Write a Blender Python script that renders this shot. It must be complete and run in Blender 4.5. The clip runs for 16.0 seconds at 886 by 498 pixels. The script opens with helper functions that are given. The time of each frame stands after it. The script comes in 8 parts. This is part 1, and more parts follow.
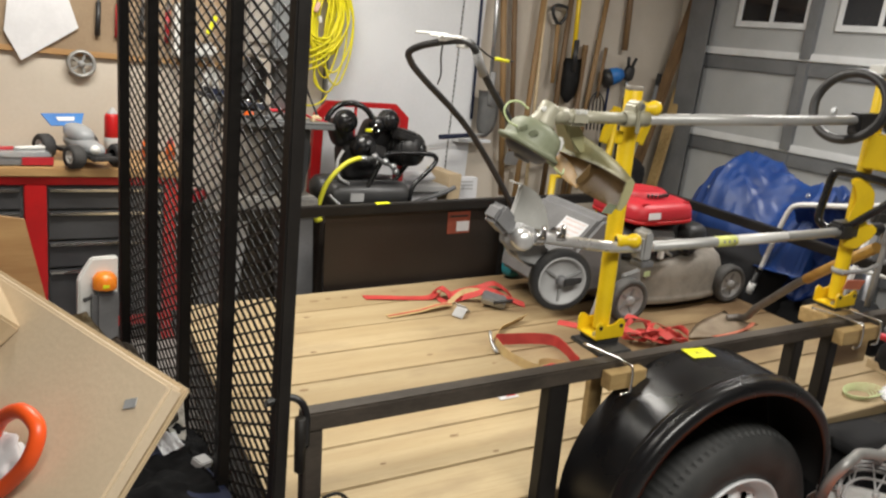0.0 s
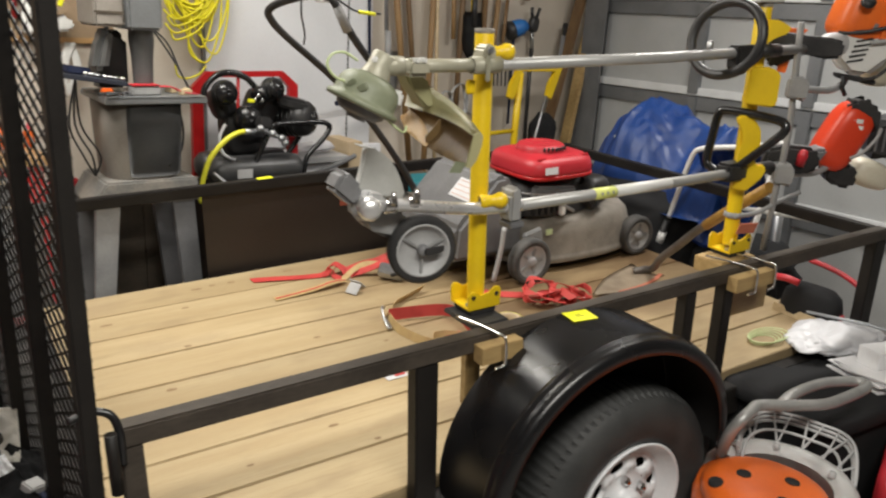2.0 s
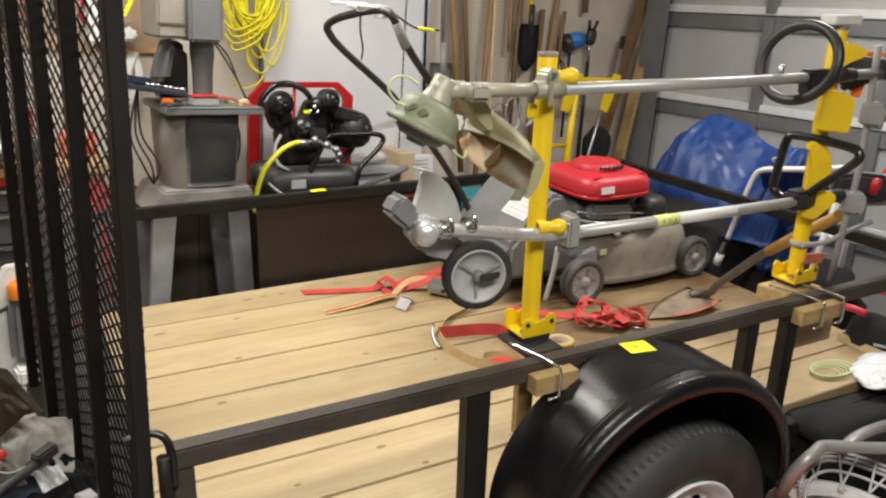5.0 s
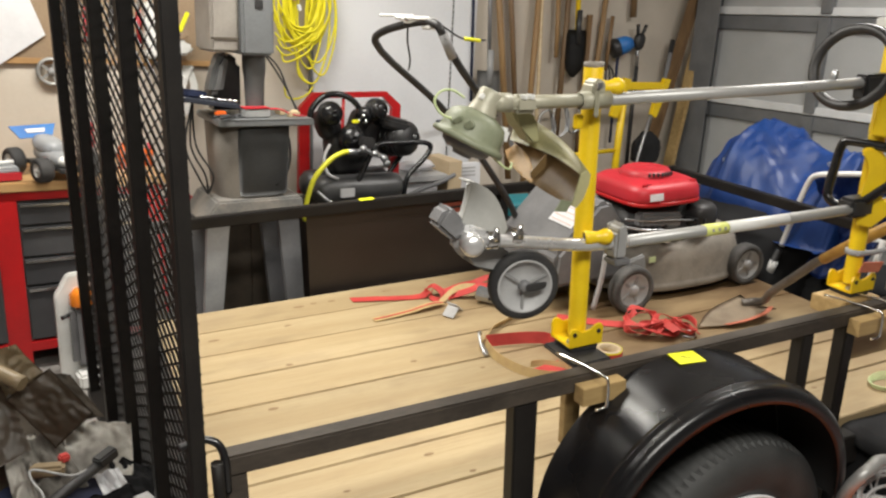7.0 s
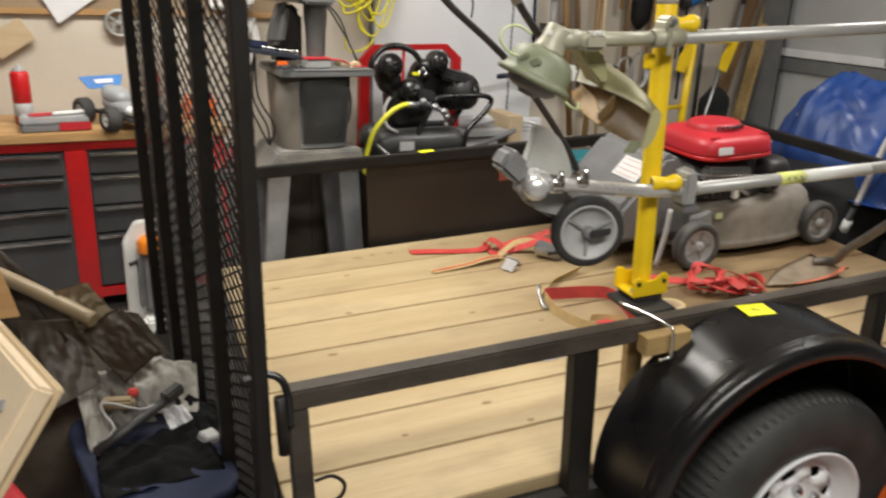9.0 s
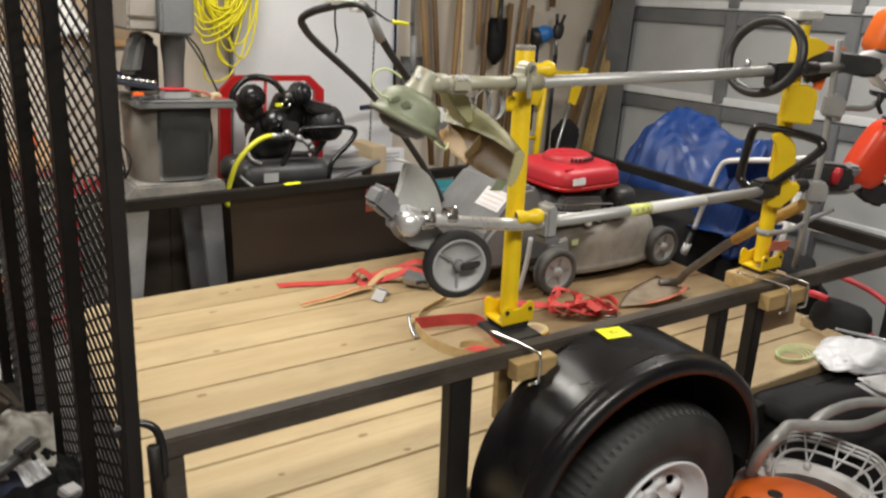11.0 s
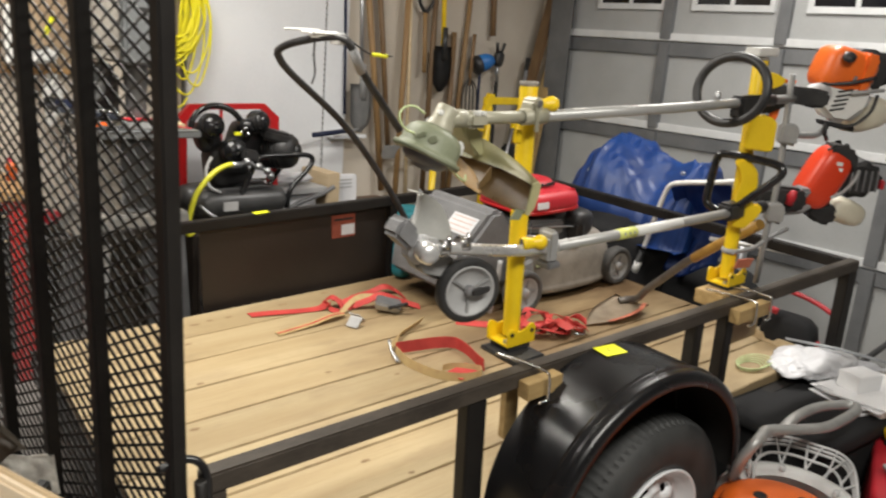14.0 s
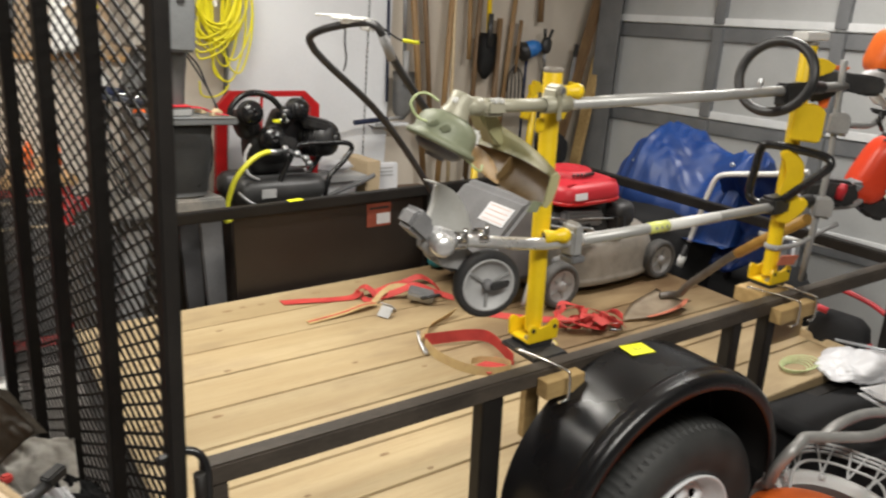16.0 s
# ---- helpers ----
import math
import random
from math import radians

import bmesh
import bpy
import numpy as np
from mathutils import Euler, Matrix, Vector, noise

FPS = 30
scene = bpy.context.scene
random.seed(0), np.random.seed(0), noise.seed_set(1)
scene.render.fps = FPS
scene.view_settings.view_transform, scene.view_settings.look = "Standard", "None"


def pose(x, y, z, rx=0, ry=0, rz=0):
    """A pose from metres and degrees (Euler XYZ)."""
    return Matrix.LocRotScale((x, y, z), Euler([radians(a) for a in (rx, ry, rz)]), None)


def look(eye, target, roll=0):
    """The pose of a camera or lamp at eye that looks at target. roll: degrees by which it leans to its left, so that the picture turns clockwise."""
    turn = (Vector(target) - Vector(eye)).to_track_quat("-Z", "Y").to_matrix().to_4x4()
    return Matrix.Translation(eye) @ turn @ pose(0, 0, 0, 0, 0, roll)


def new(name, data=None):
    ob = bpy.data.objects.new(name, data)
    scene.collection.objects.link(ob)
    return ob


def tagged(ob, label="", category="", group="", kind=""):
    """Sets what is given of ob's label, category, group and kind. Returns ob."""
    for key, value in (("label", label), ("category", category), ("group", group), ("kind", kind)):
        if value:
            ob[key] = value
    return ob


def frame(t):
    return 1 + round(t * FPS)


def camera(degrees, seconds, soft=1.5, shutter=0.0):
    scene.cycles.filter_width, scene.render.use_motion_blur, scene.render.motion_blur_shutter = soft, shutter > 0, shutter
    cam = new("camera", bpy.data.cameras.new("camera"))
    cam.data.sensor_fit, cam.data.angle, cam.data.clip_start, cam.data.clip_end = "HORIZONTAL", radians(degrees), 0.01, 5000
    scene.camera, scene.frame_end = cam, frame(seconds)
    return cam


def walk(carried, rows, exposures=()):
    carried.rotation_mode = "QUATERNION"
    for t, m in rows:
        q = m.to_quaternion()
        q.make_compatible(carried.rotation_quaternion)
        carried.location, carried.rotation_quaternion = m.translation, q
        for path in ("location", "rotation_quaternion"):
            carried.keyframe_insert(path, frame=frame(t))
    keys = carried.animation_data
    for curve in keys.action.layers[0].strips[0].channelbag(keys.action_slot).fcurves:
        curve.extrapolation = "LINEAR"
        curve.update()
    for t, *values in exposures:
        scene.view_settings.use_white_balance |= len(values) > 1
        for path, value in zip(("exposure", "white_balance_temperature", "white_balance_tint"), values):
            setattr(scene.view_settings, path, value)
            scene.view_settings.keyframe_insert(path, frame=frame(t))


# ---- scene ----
cam = camera(60.0, 16.0, soft=2.2, shutter=0.8)
PATH = [
    (0, (-0.595, -1.241, 1.381), (0.502, 0.354, 0.877), 6.8),
    (0.5, (-0.597, -1.237, 1.363), (0.503, 0.349, 0.837), 5.5),
    (1, (-0.522, -1.225, 1.373), (0.632, 0.32, 0.843), 3.9),
    (1.5, (-0.402, -1.217, 1.386), (0.801, 0.288, 0.848), 3.4),
    (2, (-0.32, -1.22, 1.361), (0.88, 0.274, 0.787), 3.5),
    (2.5, (-0.3, -1.225, 1.373), (0.938, 0.236, 0.796), 3.7),
    (3, (-0.31, -1.222, 1.379), (0.913, 0.254, 0.811), 3.4),
    (3.5, (-0.314, -1.206, 1.383), (0.872, 0.303, 0.821), 3.5),
    (6, (-0.315, -1.171, 1.398), (0.743, 0.426, 0.825), 3.7),
    (6.5, (-0.318, -1.186, 1.403), (0.711, 0.431, 0.832), 3.2),
    (7, (-0.318, -1.185, 1.407), (0.682, 0.453, 0.844), 2.9),
    (7.5, (-0.345, -1.181, 1.391), (0.603, 0.488, 0.827), 2.8),
    (8, (-0.358, -1.165, 1.373), (0.517, 0.536, 0.79), 2.8),
    (8.5, (-0.347, -1.155, 1.363), (0.49, 0.55, 0.737), 2.3),
    (9, (-0.323, -1.174, 1.361), (0.539, 0.506, 0.702), 2.5),
    (9.5, (-0.3, -1.195, 1.369), (0.645, 0.433, 0.692), 2.8),
    (10, (-0.304, -1.21, 1.375), (0.719, 0.371, 0.701), 3.3),
    (10.2, (-0.304, -1.225, 1.378), (0.759, 0.335, 0.716), 3.8),
    (12.3, (-0.533, -1.073, 1.401), (0.697, 0.432, 0.928), 2.9),
    (12.5, (-0.552, -1.067, 1.393), (0.676, 0.43, 0.892), 3.1),
    (13, (-0.587, -1.059, 1.383), (0.65, 0.424, 0.864), 4.1),
    (13.5, (-0.585, -1.078, 1.388), (0.714, 0.354, 0.877), 4.7),
    (14, (-0.559, -1.093, 1.405), (0.79, 0.294, 0.898), 4.6),
    (14.5, (-0.501, -1.089, 1.401), (0.877, 0.257, 0.86), 4.9),
    (15, (-0.441, -1.105, 1.407), (0.933, 0.237, 0.85), 4.9),
    (15.5, (-0.428, -1.118, 1.405), (0.866, 0.302, 0.846), 4.4),
    (16, (-0.463, -1.109, 1.406), (0.773, 0.364, 0.859), 4.4),
]
EXPO = ((0.0, 0.0), (1.0, -0.1), (2.0, -0.08), (3.0, 0.07), (6.0, 0.09), (7.0, 0.1), (8.0, 0.02), (9.0, -0.02), (9.5, -0.12), (10.2, -0.1), (12.5, 0.03), (16.0, 0.03))
walk(cam, [(t, look(eye, target, roll)) for t, eye, target, roll in PATH], EXPO)

# ---- light ----
world = bpy.data.worlds.new("night")
scene.world = world
world.use_nodes = True
world.node_tree.nodes["Background"].inputs[0].default_value = (0.02, 0.022, 0.03, 1)
world.node_tree.nodes["Background"].inputs[1].default_value = 0.3


def area_lamp(name, place, target, sx, sy, watts, colour):
    d = bpy.data.lights.new(name, "AREA")
    d.shape, d.size, d.size_y, d.energy, d.color = "RECTANGLE", sx, sy, watts, colour
    ob = new(name, d)
    ob.matrix_world = look(place, target)
    return tagged(ob, kind="structure")


area_lamp("ceiling_lamp_bench", (0.15, 1.3, 2.44), (0.15, 1.3, 0), 1.6, 0.4, 66, (1.0, 0.962, 0.885))
# unseen fill lamps, added to brighten the trailer's near side and the garage door
area_lamp("ceiling_lamp_aisle", (0.0, -1.35, 2.44), (0.0, -1.35, 0), 1.5, 0.35, 60, (0.99, 0.962, 0.89))
area_lamp("ceiling_lamp_front", (2.5, 0.35, 2.44), (2.5, 0.35, 0), 1.2, 0.2, 39, (1.0, 0.97, 0.92))


# ---- materials ----
def mat(name, c1, c2=None, rough=0.5, metal=0.0, scale=8.0, fine=90.0, bump=0.1, coat=0.0, stretch=(1, 1, 1), amount=1.0,
        rand=0.0, trans=0.0):
    m = bpy.data.materials.new(name)
    m.use_nodes = True
    nt = m.node_tree
    n, l = nt.nodes, nt.links
    b = n["Principled BSDF"]
    c2 = c2 or tuple(min(1, v * 0.75) for v in c1)
    tc = n.new("ShaderNodeTexCoord")
    mp = n.new("ShaderNodeMapping")
    mp.inputs["Scale"].default_value = stretch
    l.new(tc.outputs["Object"], mp.inputs["Vector"])
    big = n.new("ShaderNodeTexNoise")
    big.inputs["Scale"].default_value = scale
    big.inputs["Detail"].default_value = 4
    small = n.new("ShaderNodeTexNoise")
    small.inputs["Scale"].default_value = fine
    small.inputs["Detail"].default_value = 3
    l.new(mp.outputs[0], big.inputs["Vector"])
    l.new(mp.outputs[0], small.inputs["Vector"])
    ramp = n.new("ShaderNodeMapRange")
    ramp.inputs["From Min"].default_value, ramp.inputs["From Max"].default_value = 0.35, 0.68
    ramp.inputs["To Max"].default_value = amount
    add = n.new("ShaderNodeMath")
    add.operation = "MULTIPLY_ADD"
    add.inputs[1].default_value = 0.3
    l.new(small.outputs["Fac"], add.inputs[0])
    sub = n.new("ShaderNodeMath")
    sub.operation = "SUBTRACT"
    sub.inputs[1].default_value = 0.15
    l.new(big.outputs["Fac"], sub.inputs[0])
    l.new(sub.outputs[0], add.inputs[2])
    l.new(add.outputs[0], ramp.inputs["Value"])
    mix = n.new("ShaderNodeMix")
    mix.data_type = "RGBA"
    mix.inputs["A"].default_value = (*c1, 1)
    mix.inputs["B"].default_value = (*c2, 1)
    l.new(ramp.outputs[0], mix.inputs["Factor"])
    colour = mix.outputs["Result"]
    if rand:
        oi = n.new("ShaderNodeObjectInfo")
        mr = n.new("ShaderNodeMapRange")
        mr.inputs["To Min"].default_value, mr.inputs["To Max"].default_value = 1 - rand, 1 + rand
        l.new(oi.outputs["Random"], mr.inputs["Value"])
        hs = n.new("ShaderNodeHueSaturation")
        l.new(mr.outputs[0], hs.inputs["Value"])
        l.new(colour, hs.inputs["Color"])
        colour = hs.outputs[0]
    l.new(colour, b.inputs["Base Color"])
    rr = n.new("ShaderNodeMapRange")
    rr.inputs["To Min"].default_value, rr.inputs["To Max"].default_value = max(0.02, rough - 0.1), min(1, rough + 0.12)
    l.new(big.outputs["Fac"], rr.inputs["Value"])
    l.new(rr.outputs[0], b.inputs["Roughness"])
    b.inputs["Metallic"].default_value = metal
    b.inputs["Coat Weight"].default_value = coat
    b.inputs["Transmission Weight"].default_value = trans
    if bump:
        bp = n.new("ShaderNodeBump")
        bp.inputs["Strength"].default_value = bump
        bp.inputs["Distance"].default_value = 0.004
        l.new(small.outputs["Fac"], bp.inputs["Height"])
        l.new(bp.outputs[0], b.inputs["Normal"])
    return m


M = {
    "black_paint": mat("black_paint", (0.011, 0.0095, 0.009), (0.019, 0.017, 0.015), 0.5, 0, 6, 120, 0.06),
    "black_gloss": mat("black_gloss", (0.008, 0.008, 0.009), (0.014, 0.014, 0.015), 0.29, 0, 5, 200, 0.03, coat=0.12),
    "black_shiny": mat("black_shiny", (0.008, 0.008, 0.009), (0.02, 0.02, 0.021), 0.22, 0, 9, 160, 0.05),
    "guard_grey": mat("guard_grey", (0.5, 0.5, 0.48), (0.42, 0.42, 0.4), 0.4, 0, 9, 120, 0.04),
    "black_plastic": mat("black_plastic", (0.015, 0.015, 0.016), (0.035, 0.034, 0.034), 0.45, 0, 12, 200, 0.05),
    "rubber": mat("rubber", (0.02, 0.02, 0.021), (0.045, 0.043, 0.042), 0.75, 0, 10, 150, 0.15),
    "dusty_rubber": mat("dusty_rubber", (0.06, 0.058, 0.055), (0.12, 0.115, 0.11), 0.85, 0, 18, 150, 0.15),
    "white_rim": mat("white_rim", (0.84, 0.85, 0.87), (0.74, 0.75, 0.77), 0.28, 0, 9, 120, 0.03),
    "galv": mat("galv", (0.5, 0.51, 0.52), (0.38, 0.39, 0.4), 0.38, 0.9, 20, 120, 0.05),
    "chrome": mat("chrome", (0.75, 0.75, 0.75), (0.6, 0.6, 0.6), 0.18, 1.0, 20, 120, 0.02),
    "yellow": mat("yellow", (0.83, 0.58, 0.012), (0.74, 0.5, 0.01), 0.38, 0, 10, 120, 0.03),
    "beige_wall": mat("beige_wall", (0.60, 0.54, 0.46), (0.54, 0.48, 0.4), 0.85, 0, 3, 60, 0.12),
    "white_paint": mat("white_paint", (0.74, 0.75, 0.77), (0.68, 0.69, 0.71), 0.45, 0, 3, 60, 0.03),
    "door_grey": mat("door_grey", (0.40, 0.405, 0.40), (0.35, 0.355, 0.35), 0.55, 0, 4, 110, 0.05),
    "door_steel": mat("door_steel", (0.2, 0.205, 0.21), (0.15, 0.155, 0.16), 0.5, 0.3, 6, 110, 0.05),
    "ledge_white": mat("ledge_white", (0.68, 0.69, 0.69), (0.58, 0.59, 0.59), 0.45, 0, 8, 110, 0.03),
    "concrete": mat("concrete", (0.24, 0.225, 0.21), (0.32, 0.3, 0.28), 0.8, 0, 2.5, 70, 0.25),
    "ceiling_white": mat("ceiling_white", (0.72, 0.7, 0.67), (0.66, 0.64, 0.6), 0.9, 0, 3, 60, 0.15),
    "red_paint": mat("red_paint", (0.5, 0.012, 0.014), (0.4, 0.01, 0.012), 0.35, 0, 8, 120, 0.03),
    "red_plastic": mat("red_plastic", (0.5, 0.024, 0.036), (0.42, 0.018, 0.028), 0.42, 0, 8, 120, 0.03),
    "orange": mat("orange", (0.83, 0.16, 0.02), (0.72, 0.13, 0.016), 0.38, 0, 8, 120, 0.03),
    "red_orange": mat("red_orange", (0.72, 0.055, 0.015), (0.62, 0.045, 0.012), 0.36, 0, 8, 120, 0.03),
    "white_plastic": mat("white_plastic", (0.76, 0.76, 0.74), (0.66, 0.66, 0.63), 0.4, 0, 8, 120, 0.03),
    "cream_tank": mat("cream_tank", (0.72, 0.68, 0.55), (0.62, 0.58, 0.45), 0.4, 0, 8, 120, 0.03),
    "grey_plastic": mat("grey_plastic", (0.14, 0.14, 0.145), (0.2, 0.2, 0.205), 0.5, 0, 7, 120, 0.06),
    "grey_mid": mat("grey_mid", (0.26, 0.26, 0.26), (0.34, 0.34, 0.335), 0.5, 0, 9, 120, 0.06),
    "grey_light": mat("grey_light", (0.46, 0.46, 0.46), (0.38, 0.38, 0.38), 0.5, 0, 9, 120, 0.05),
    "dusty_grey": mat("dusty_grey", (0.28, 0.25, 0.21), (0.17, 0.15, 0.125), 0.6, 0, 9, 140, 0.1),
    "machine_grey": mat("machine_grey", (0.17, 0.18, 0.185), (0.12, 0.125, 0.13), 0.45, 0.1, 6, 120, 0.05),
    "fender_black": mat("fender_black", (0.006, 0.006, 0.007), (0.009, 0.009, 0.01), 0.27, 0, 5, 200, 0.012),
    "kraft_dim": mat("kraft_dim", (0.3, 0.23, 0.14), (0.22, 0.17, 0.1), 0.4, 0, 4, 140, 0.06),
    "panel_grey": mat("panel_grey", (0.075, 0.077, 0.078), (0.105, 0.106, 0.105), 0.5, 0, 6, 120, 0.05),
    "sooty_blue": mat("sooty_blue", (0.012, 0.016, 0.028), (0.02, 0.024, 0.036), 0.6, 0, 8, 120, 0.08),
    "shell_white": mat("shell_white", (0.86, 0.86, 0.85), (0.8, 0.8, 0.79), 0.3, 0, 9, 120, 0.02),
    "unseen_wall_dark": mat("unseen_wall_dark", (0.09, 0.08, 0.07), (0.13, 0.115, 0.1), 0.8, 0, 3, 90, 0.1),
    "panel_brown": mat("panel_brown", (0.018, 0.012, 0.009), (0.03, 0.021, 0.016), 0.5, 0, 3, 120, 0.05),
    "teal": mat("teal", (0.02, 0.16, 0.2), (0.015, 0.12, 0.155), 0.5, 0, 8, 120, 0.05),
    "taupe": mat("taupe", (0.27, 0.25, 0.22), (0.2, 0.18, 0.16), 0.5, 0, 8, 120, 0.04),
    "olive": mat("olive", (0.25, 0.27, 0.185), (0.19, 0.21, 0.135), 0.5, 0, 12, 120, 0.05),
    "olive_shaft": mat("olive_shaft", (0.42, 0.40, 0.31), (0.34, 0.33, 0.25), 0.42, 0.1, 12, 120, 0.05),
    "amber_guard_shaded": mat("amber_guard_shaded", (0.2, 0.125, 0.05), (0.12, 0.075, 0.03), 0.4, 0, 9, 120, 0.04),
    "tarp": mat("tarp", (0.006, 0.03, 0.14), (0.01, 0.045, 0.19), 0.42, 0, 7, 60, 0.1),
    "blue": mat("blue", (0.03, 0.18, 0.5), (0.02, 0.13, 0.4), 0.45, 0, 9, 120, 0.04),
    "teal": mat("teal", (0.02, 0.2, 0.24), (0.015, 0.15, 0.18), 0.5, 0, 9, 120, 0.04),
    "cardboard": mat("cardboard", (0.55, 0.43, 0.28), (0.48, 0.37, 0.23), 0.8, 0, 6, 100, 0.06, stretch=(1, 1, 5)),
    "bright_paper": mat("bright_paper", (0.88, 0.88, 0.89), (0.8, 0.8, 0.82), 0.5, 0, 9, 80, 0.05),
    "paper": mat("paper", (0.72, 0.72, 0.74), (0.64, 0.64, 0.66), 0.7, 0, 9, 80, 0.06),
    "note_yellow": mat("note_yellow", (0.85, 0.85, 0.02), (0.8, 0.8, 0.02), 0.6, 0, 6, 80, 0.01),
    "strap_red": mat("strap_red", (0.56, 0.06, 0.05), (0.44, 0.04, 0.035), 0.6, 0, 20, 400, 0.15),
    "strap_tan": mat("strap_tan", (0.55, 0.4, 0.18), (0.45, 0.3, 0.14), 0.6, 0, 20, 400, 0.15),
    "cord_yellow": mat("cord_yellow", (0.82, 0.74, 0.02), (0.74, 0.66, 0.02), 0.42, 0, 20, 120, 0.03),
    "hose_yellow": mat("hose_yellow", (0.8, 0.78, 0.05), (0.72, 0.7, 0.04), 0.35, 0, 20, 120, 0.03),
    "label_lime": mat("label_lime", (0.75, 0.8, 0.25), (0.68, 0.72, 0.2), 0.4, 0, 20, 120, 0.02),
    "lime": mat("lime", (0.6, 0.68, 0.38), (0.5, 0.6, 0.3), 0.4, 0, 20, 120, 0.02),
    "wood": mat("wood", (0.33, 0.2, 0.085), (0.22, 0.13, 0.055), 0.55, 0, 4, 40, 0.08, stretch=(6, 6, 0.6), rand=0.15),
    "wood_block": mat("wood_block", (0.46, 0.32, 0.14), (0.36, 0.24, 0.1), 0.55, 0, 6, 50, 0.08, stretch=(1, 8, 8)),
    "bench_wood": mat("bench_wood", (0.48, 0.3, 0.13), (0.36, 0.2, 0.08), 0.5, 0, 4, 50, 0.08, stretch=(0.6, 8, 8)),
    "pegboard": mat("pegboard", (0.33, 0.24, 0.15), (0.27, 0.19, 0.12), 0.75, 0, 5, 80, 0.06),
    "glass_dark": mat("glass_dark", (0.01, 0.01, 0.012), (0.015, 0.015, 0.017), 0.05, 0, 4, 60, 0.0),
    "amber_lens": mat("amber_lens", (0.85, 0.25, 0.02), (0.75, 0.2, 0.02), 0.25, 0, 30, 160, 0.05),
    "grey_cloth": mat("grey_cloth", (0.3, 0.28, 0.25), (0.17, 0.16, 0.14), 0.9, 0, 4, 160, 0.2),
    "navy": mat("navy", (0.005, 0.01, 0.036), (0.008, 0.015, 0.05), 0.75, 0, 8, 120, 0.1),
    "clear_plastic": mat("clear_plastic", (0.6, 0.62, 0.64), (0.5, 0.52, 0.54), 0.2, 0, 12, 80, 0.03, trans=0.5),
    "brick_red": mat("brick_red", (0.34, 0.08, 0.045), (0.25, 0.06, 0.035), 0.6, 0, 20, 120, 0.05),
    "rust_orange": mat("rust_orange", (0.6, 0.2, 0.12), (0.5, 0.15, 0.09), 0.6, 0, 20, 120, 0.1),
    "rail_paint": mat("rail_paint", (0.04, 0.033, 0.027), (0.085, 0.07, 0.056), 0.5, 0, 9, 120, 0.08, stretch=(0.4, 1, 1)),
    "guard_rim": mat("guard_rim", (0.4, 0.37, 0.2), (0.32, 0.31, 0.17), 0.4, 0, 9, 120, 0.04),
    "guard_tan_lit": mat("guard_tan_lit", (0.52, 0.33, 0.13), (0.4, 0.25, 0.09), 0.45, 0, 9, 120, 0.04),
    "shaft_white": mat("shaft_white", (0.46, 0.46, 0.45), (0.36, 0.36, 0.35), 0.4, 0.35, 14, 160, 0.03, stretch=(0.3, 1, 1)),
    "bright_tube": mat("bright_tube", (0.8, 0.8, 0.8), (0.68, 0.68, 0.68), 0.28, 0.6, 20, 120, 0.02),
    "dark_brown": mat("dark_brown", (0.05, 0.04, 0.028), (0.09, 0.07, 0.05), 0.75, 0, 8, 160, 0.15),
    "kraft": mat("kraft", (0.64, 0.52, 0.37), (0.56, 0.45, 0.31), 0.75, 0, 4, 120, 0.08),
    "black_cloth": mat("black_cloth", (0.006, 0.006, 0.007), (0.011, 0.011, 0.012), 0.92, 0, 8, 160, 0.2),
    "drawer_grey": mat("drawer_grey", (0.042, 0.042, 0.045), (0.06, 0.06, 0.063), 0.4, 0, 7, 120, 0.04),
    "pale_wood": mat("pale_wood", (0.62, 0.5, 0.32), (0.52, 0.4, 0.24), 0.6, 0, 6, 60, 0.06, stretch=(1, 6, 6)),
    "soot_brown": mat("soot_brown", (0.034, 0.026, 0.021), (0.05, 0.039, 0.031), 0.6, 0, 5, 120, 0.08),
    "rusty_steel": mat("rusty_steel", (0.5, 0.41, 0.3), (0.37, 0.29, 0.21), 0.65, 0.05, 14, 140, 0.12),
    "dark_steel": mat("dark_steel", (0.11, 0.1, 0.09), (0.19, 0.17, 0.15), 0.4, 0.5, 14, 140, 0.08),
    "golden_wood": mat("golden_wood", (0.5, 0.3, 0.07), (0.38, 0.21, 0.045), 0.4, 0, 5, 50, 0.06, stretch=(2, 2, 6)),
    "chair_blue": mat("chair_blue", (0.004, 0.022, 0.12), (0.006, 0.032, 0.16), 0.5, 0, 7, 200, 0.1),
    "cable_orange": mat("cable_orange", (0.85, 0.1, 0.015), (0.75, 0.08, 0.012), 0.35, 0, 12, 120, 0.02),
    "bag_white": mat("bag_white", (0.62, 0.62, 0.64), (0.54, 0.54, 0.56), 0.45, 0, 9, 80, 0.05),
    "pale_rag": mat("pale_rag", (0.68, 0.65, 0.6), (0.5, 0.48, 0.43), 0.85, 0, 4, 160, 0.12),
    "brown_card": mat("brown_card", (0.1, 0.075, 0.052), (0.075, 0.057, 0.04), 0.4, 0, 3, 60, 0.03),
    "tank_grey": mat("tank_grey", (0.05, 0.05, 0.052), (0.08, 0.08, 0.08), 0.35, 0.2, 8, 140, 0.04),
    "grip_pink": mat("grip_pink", (0.75, 0.5, 0.42), (0.66, 0.42, 0.34), 0.5, 0, 10, 120, 0.03),
    "brown_carton": mat("brown_carton", (0.16, 0.11, 0.075), (0.12, 0.08, 0.055), 0.8, 0, 6, 100, 0.06),
    "brown_wood": mat("brown_wood", (0.13, 0.075, 0.035), (0.2, 0.12, 0.055), 0.55, 0, 4, 40, 0.08, stretch=(6, 6, 0.6), rand=0.2),
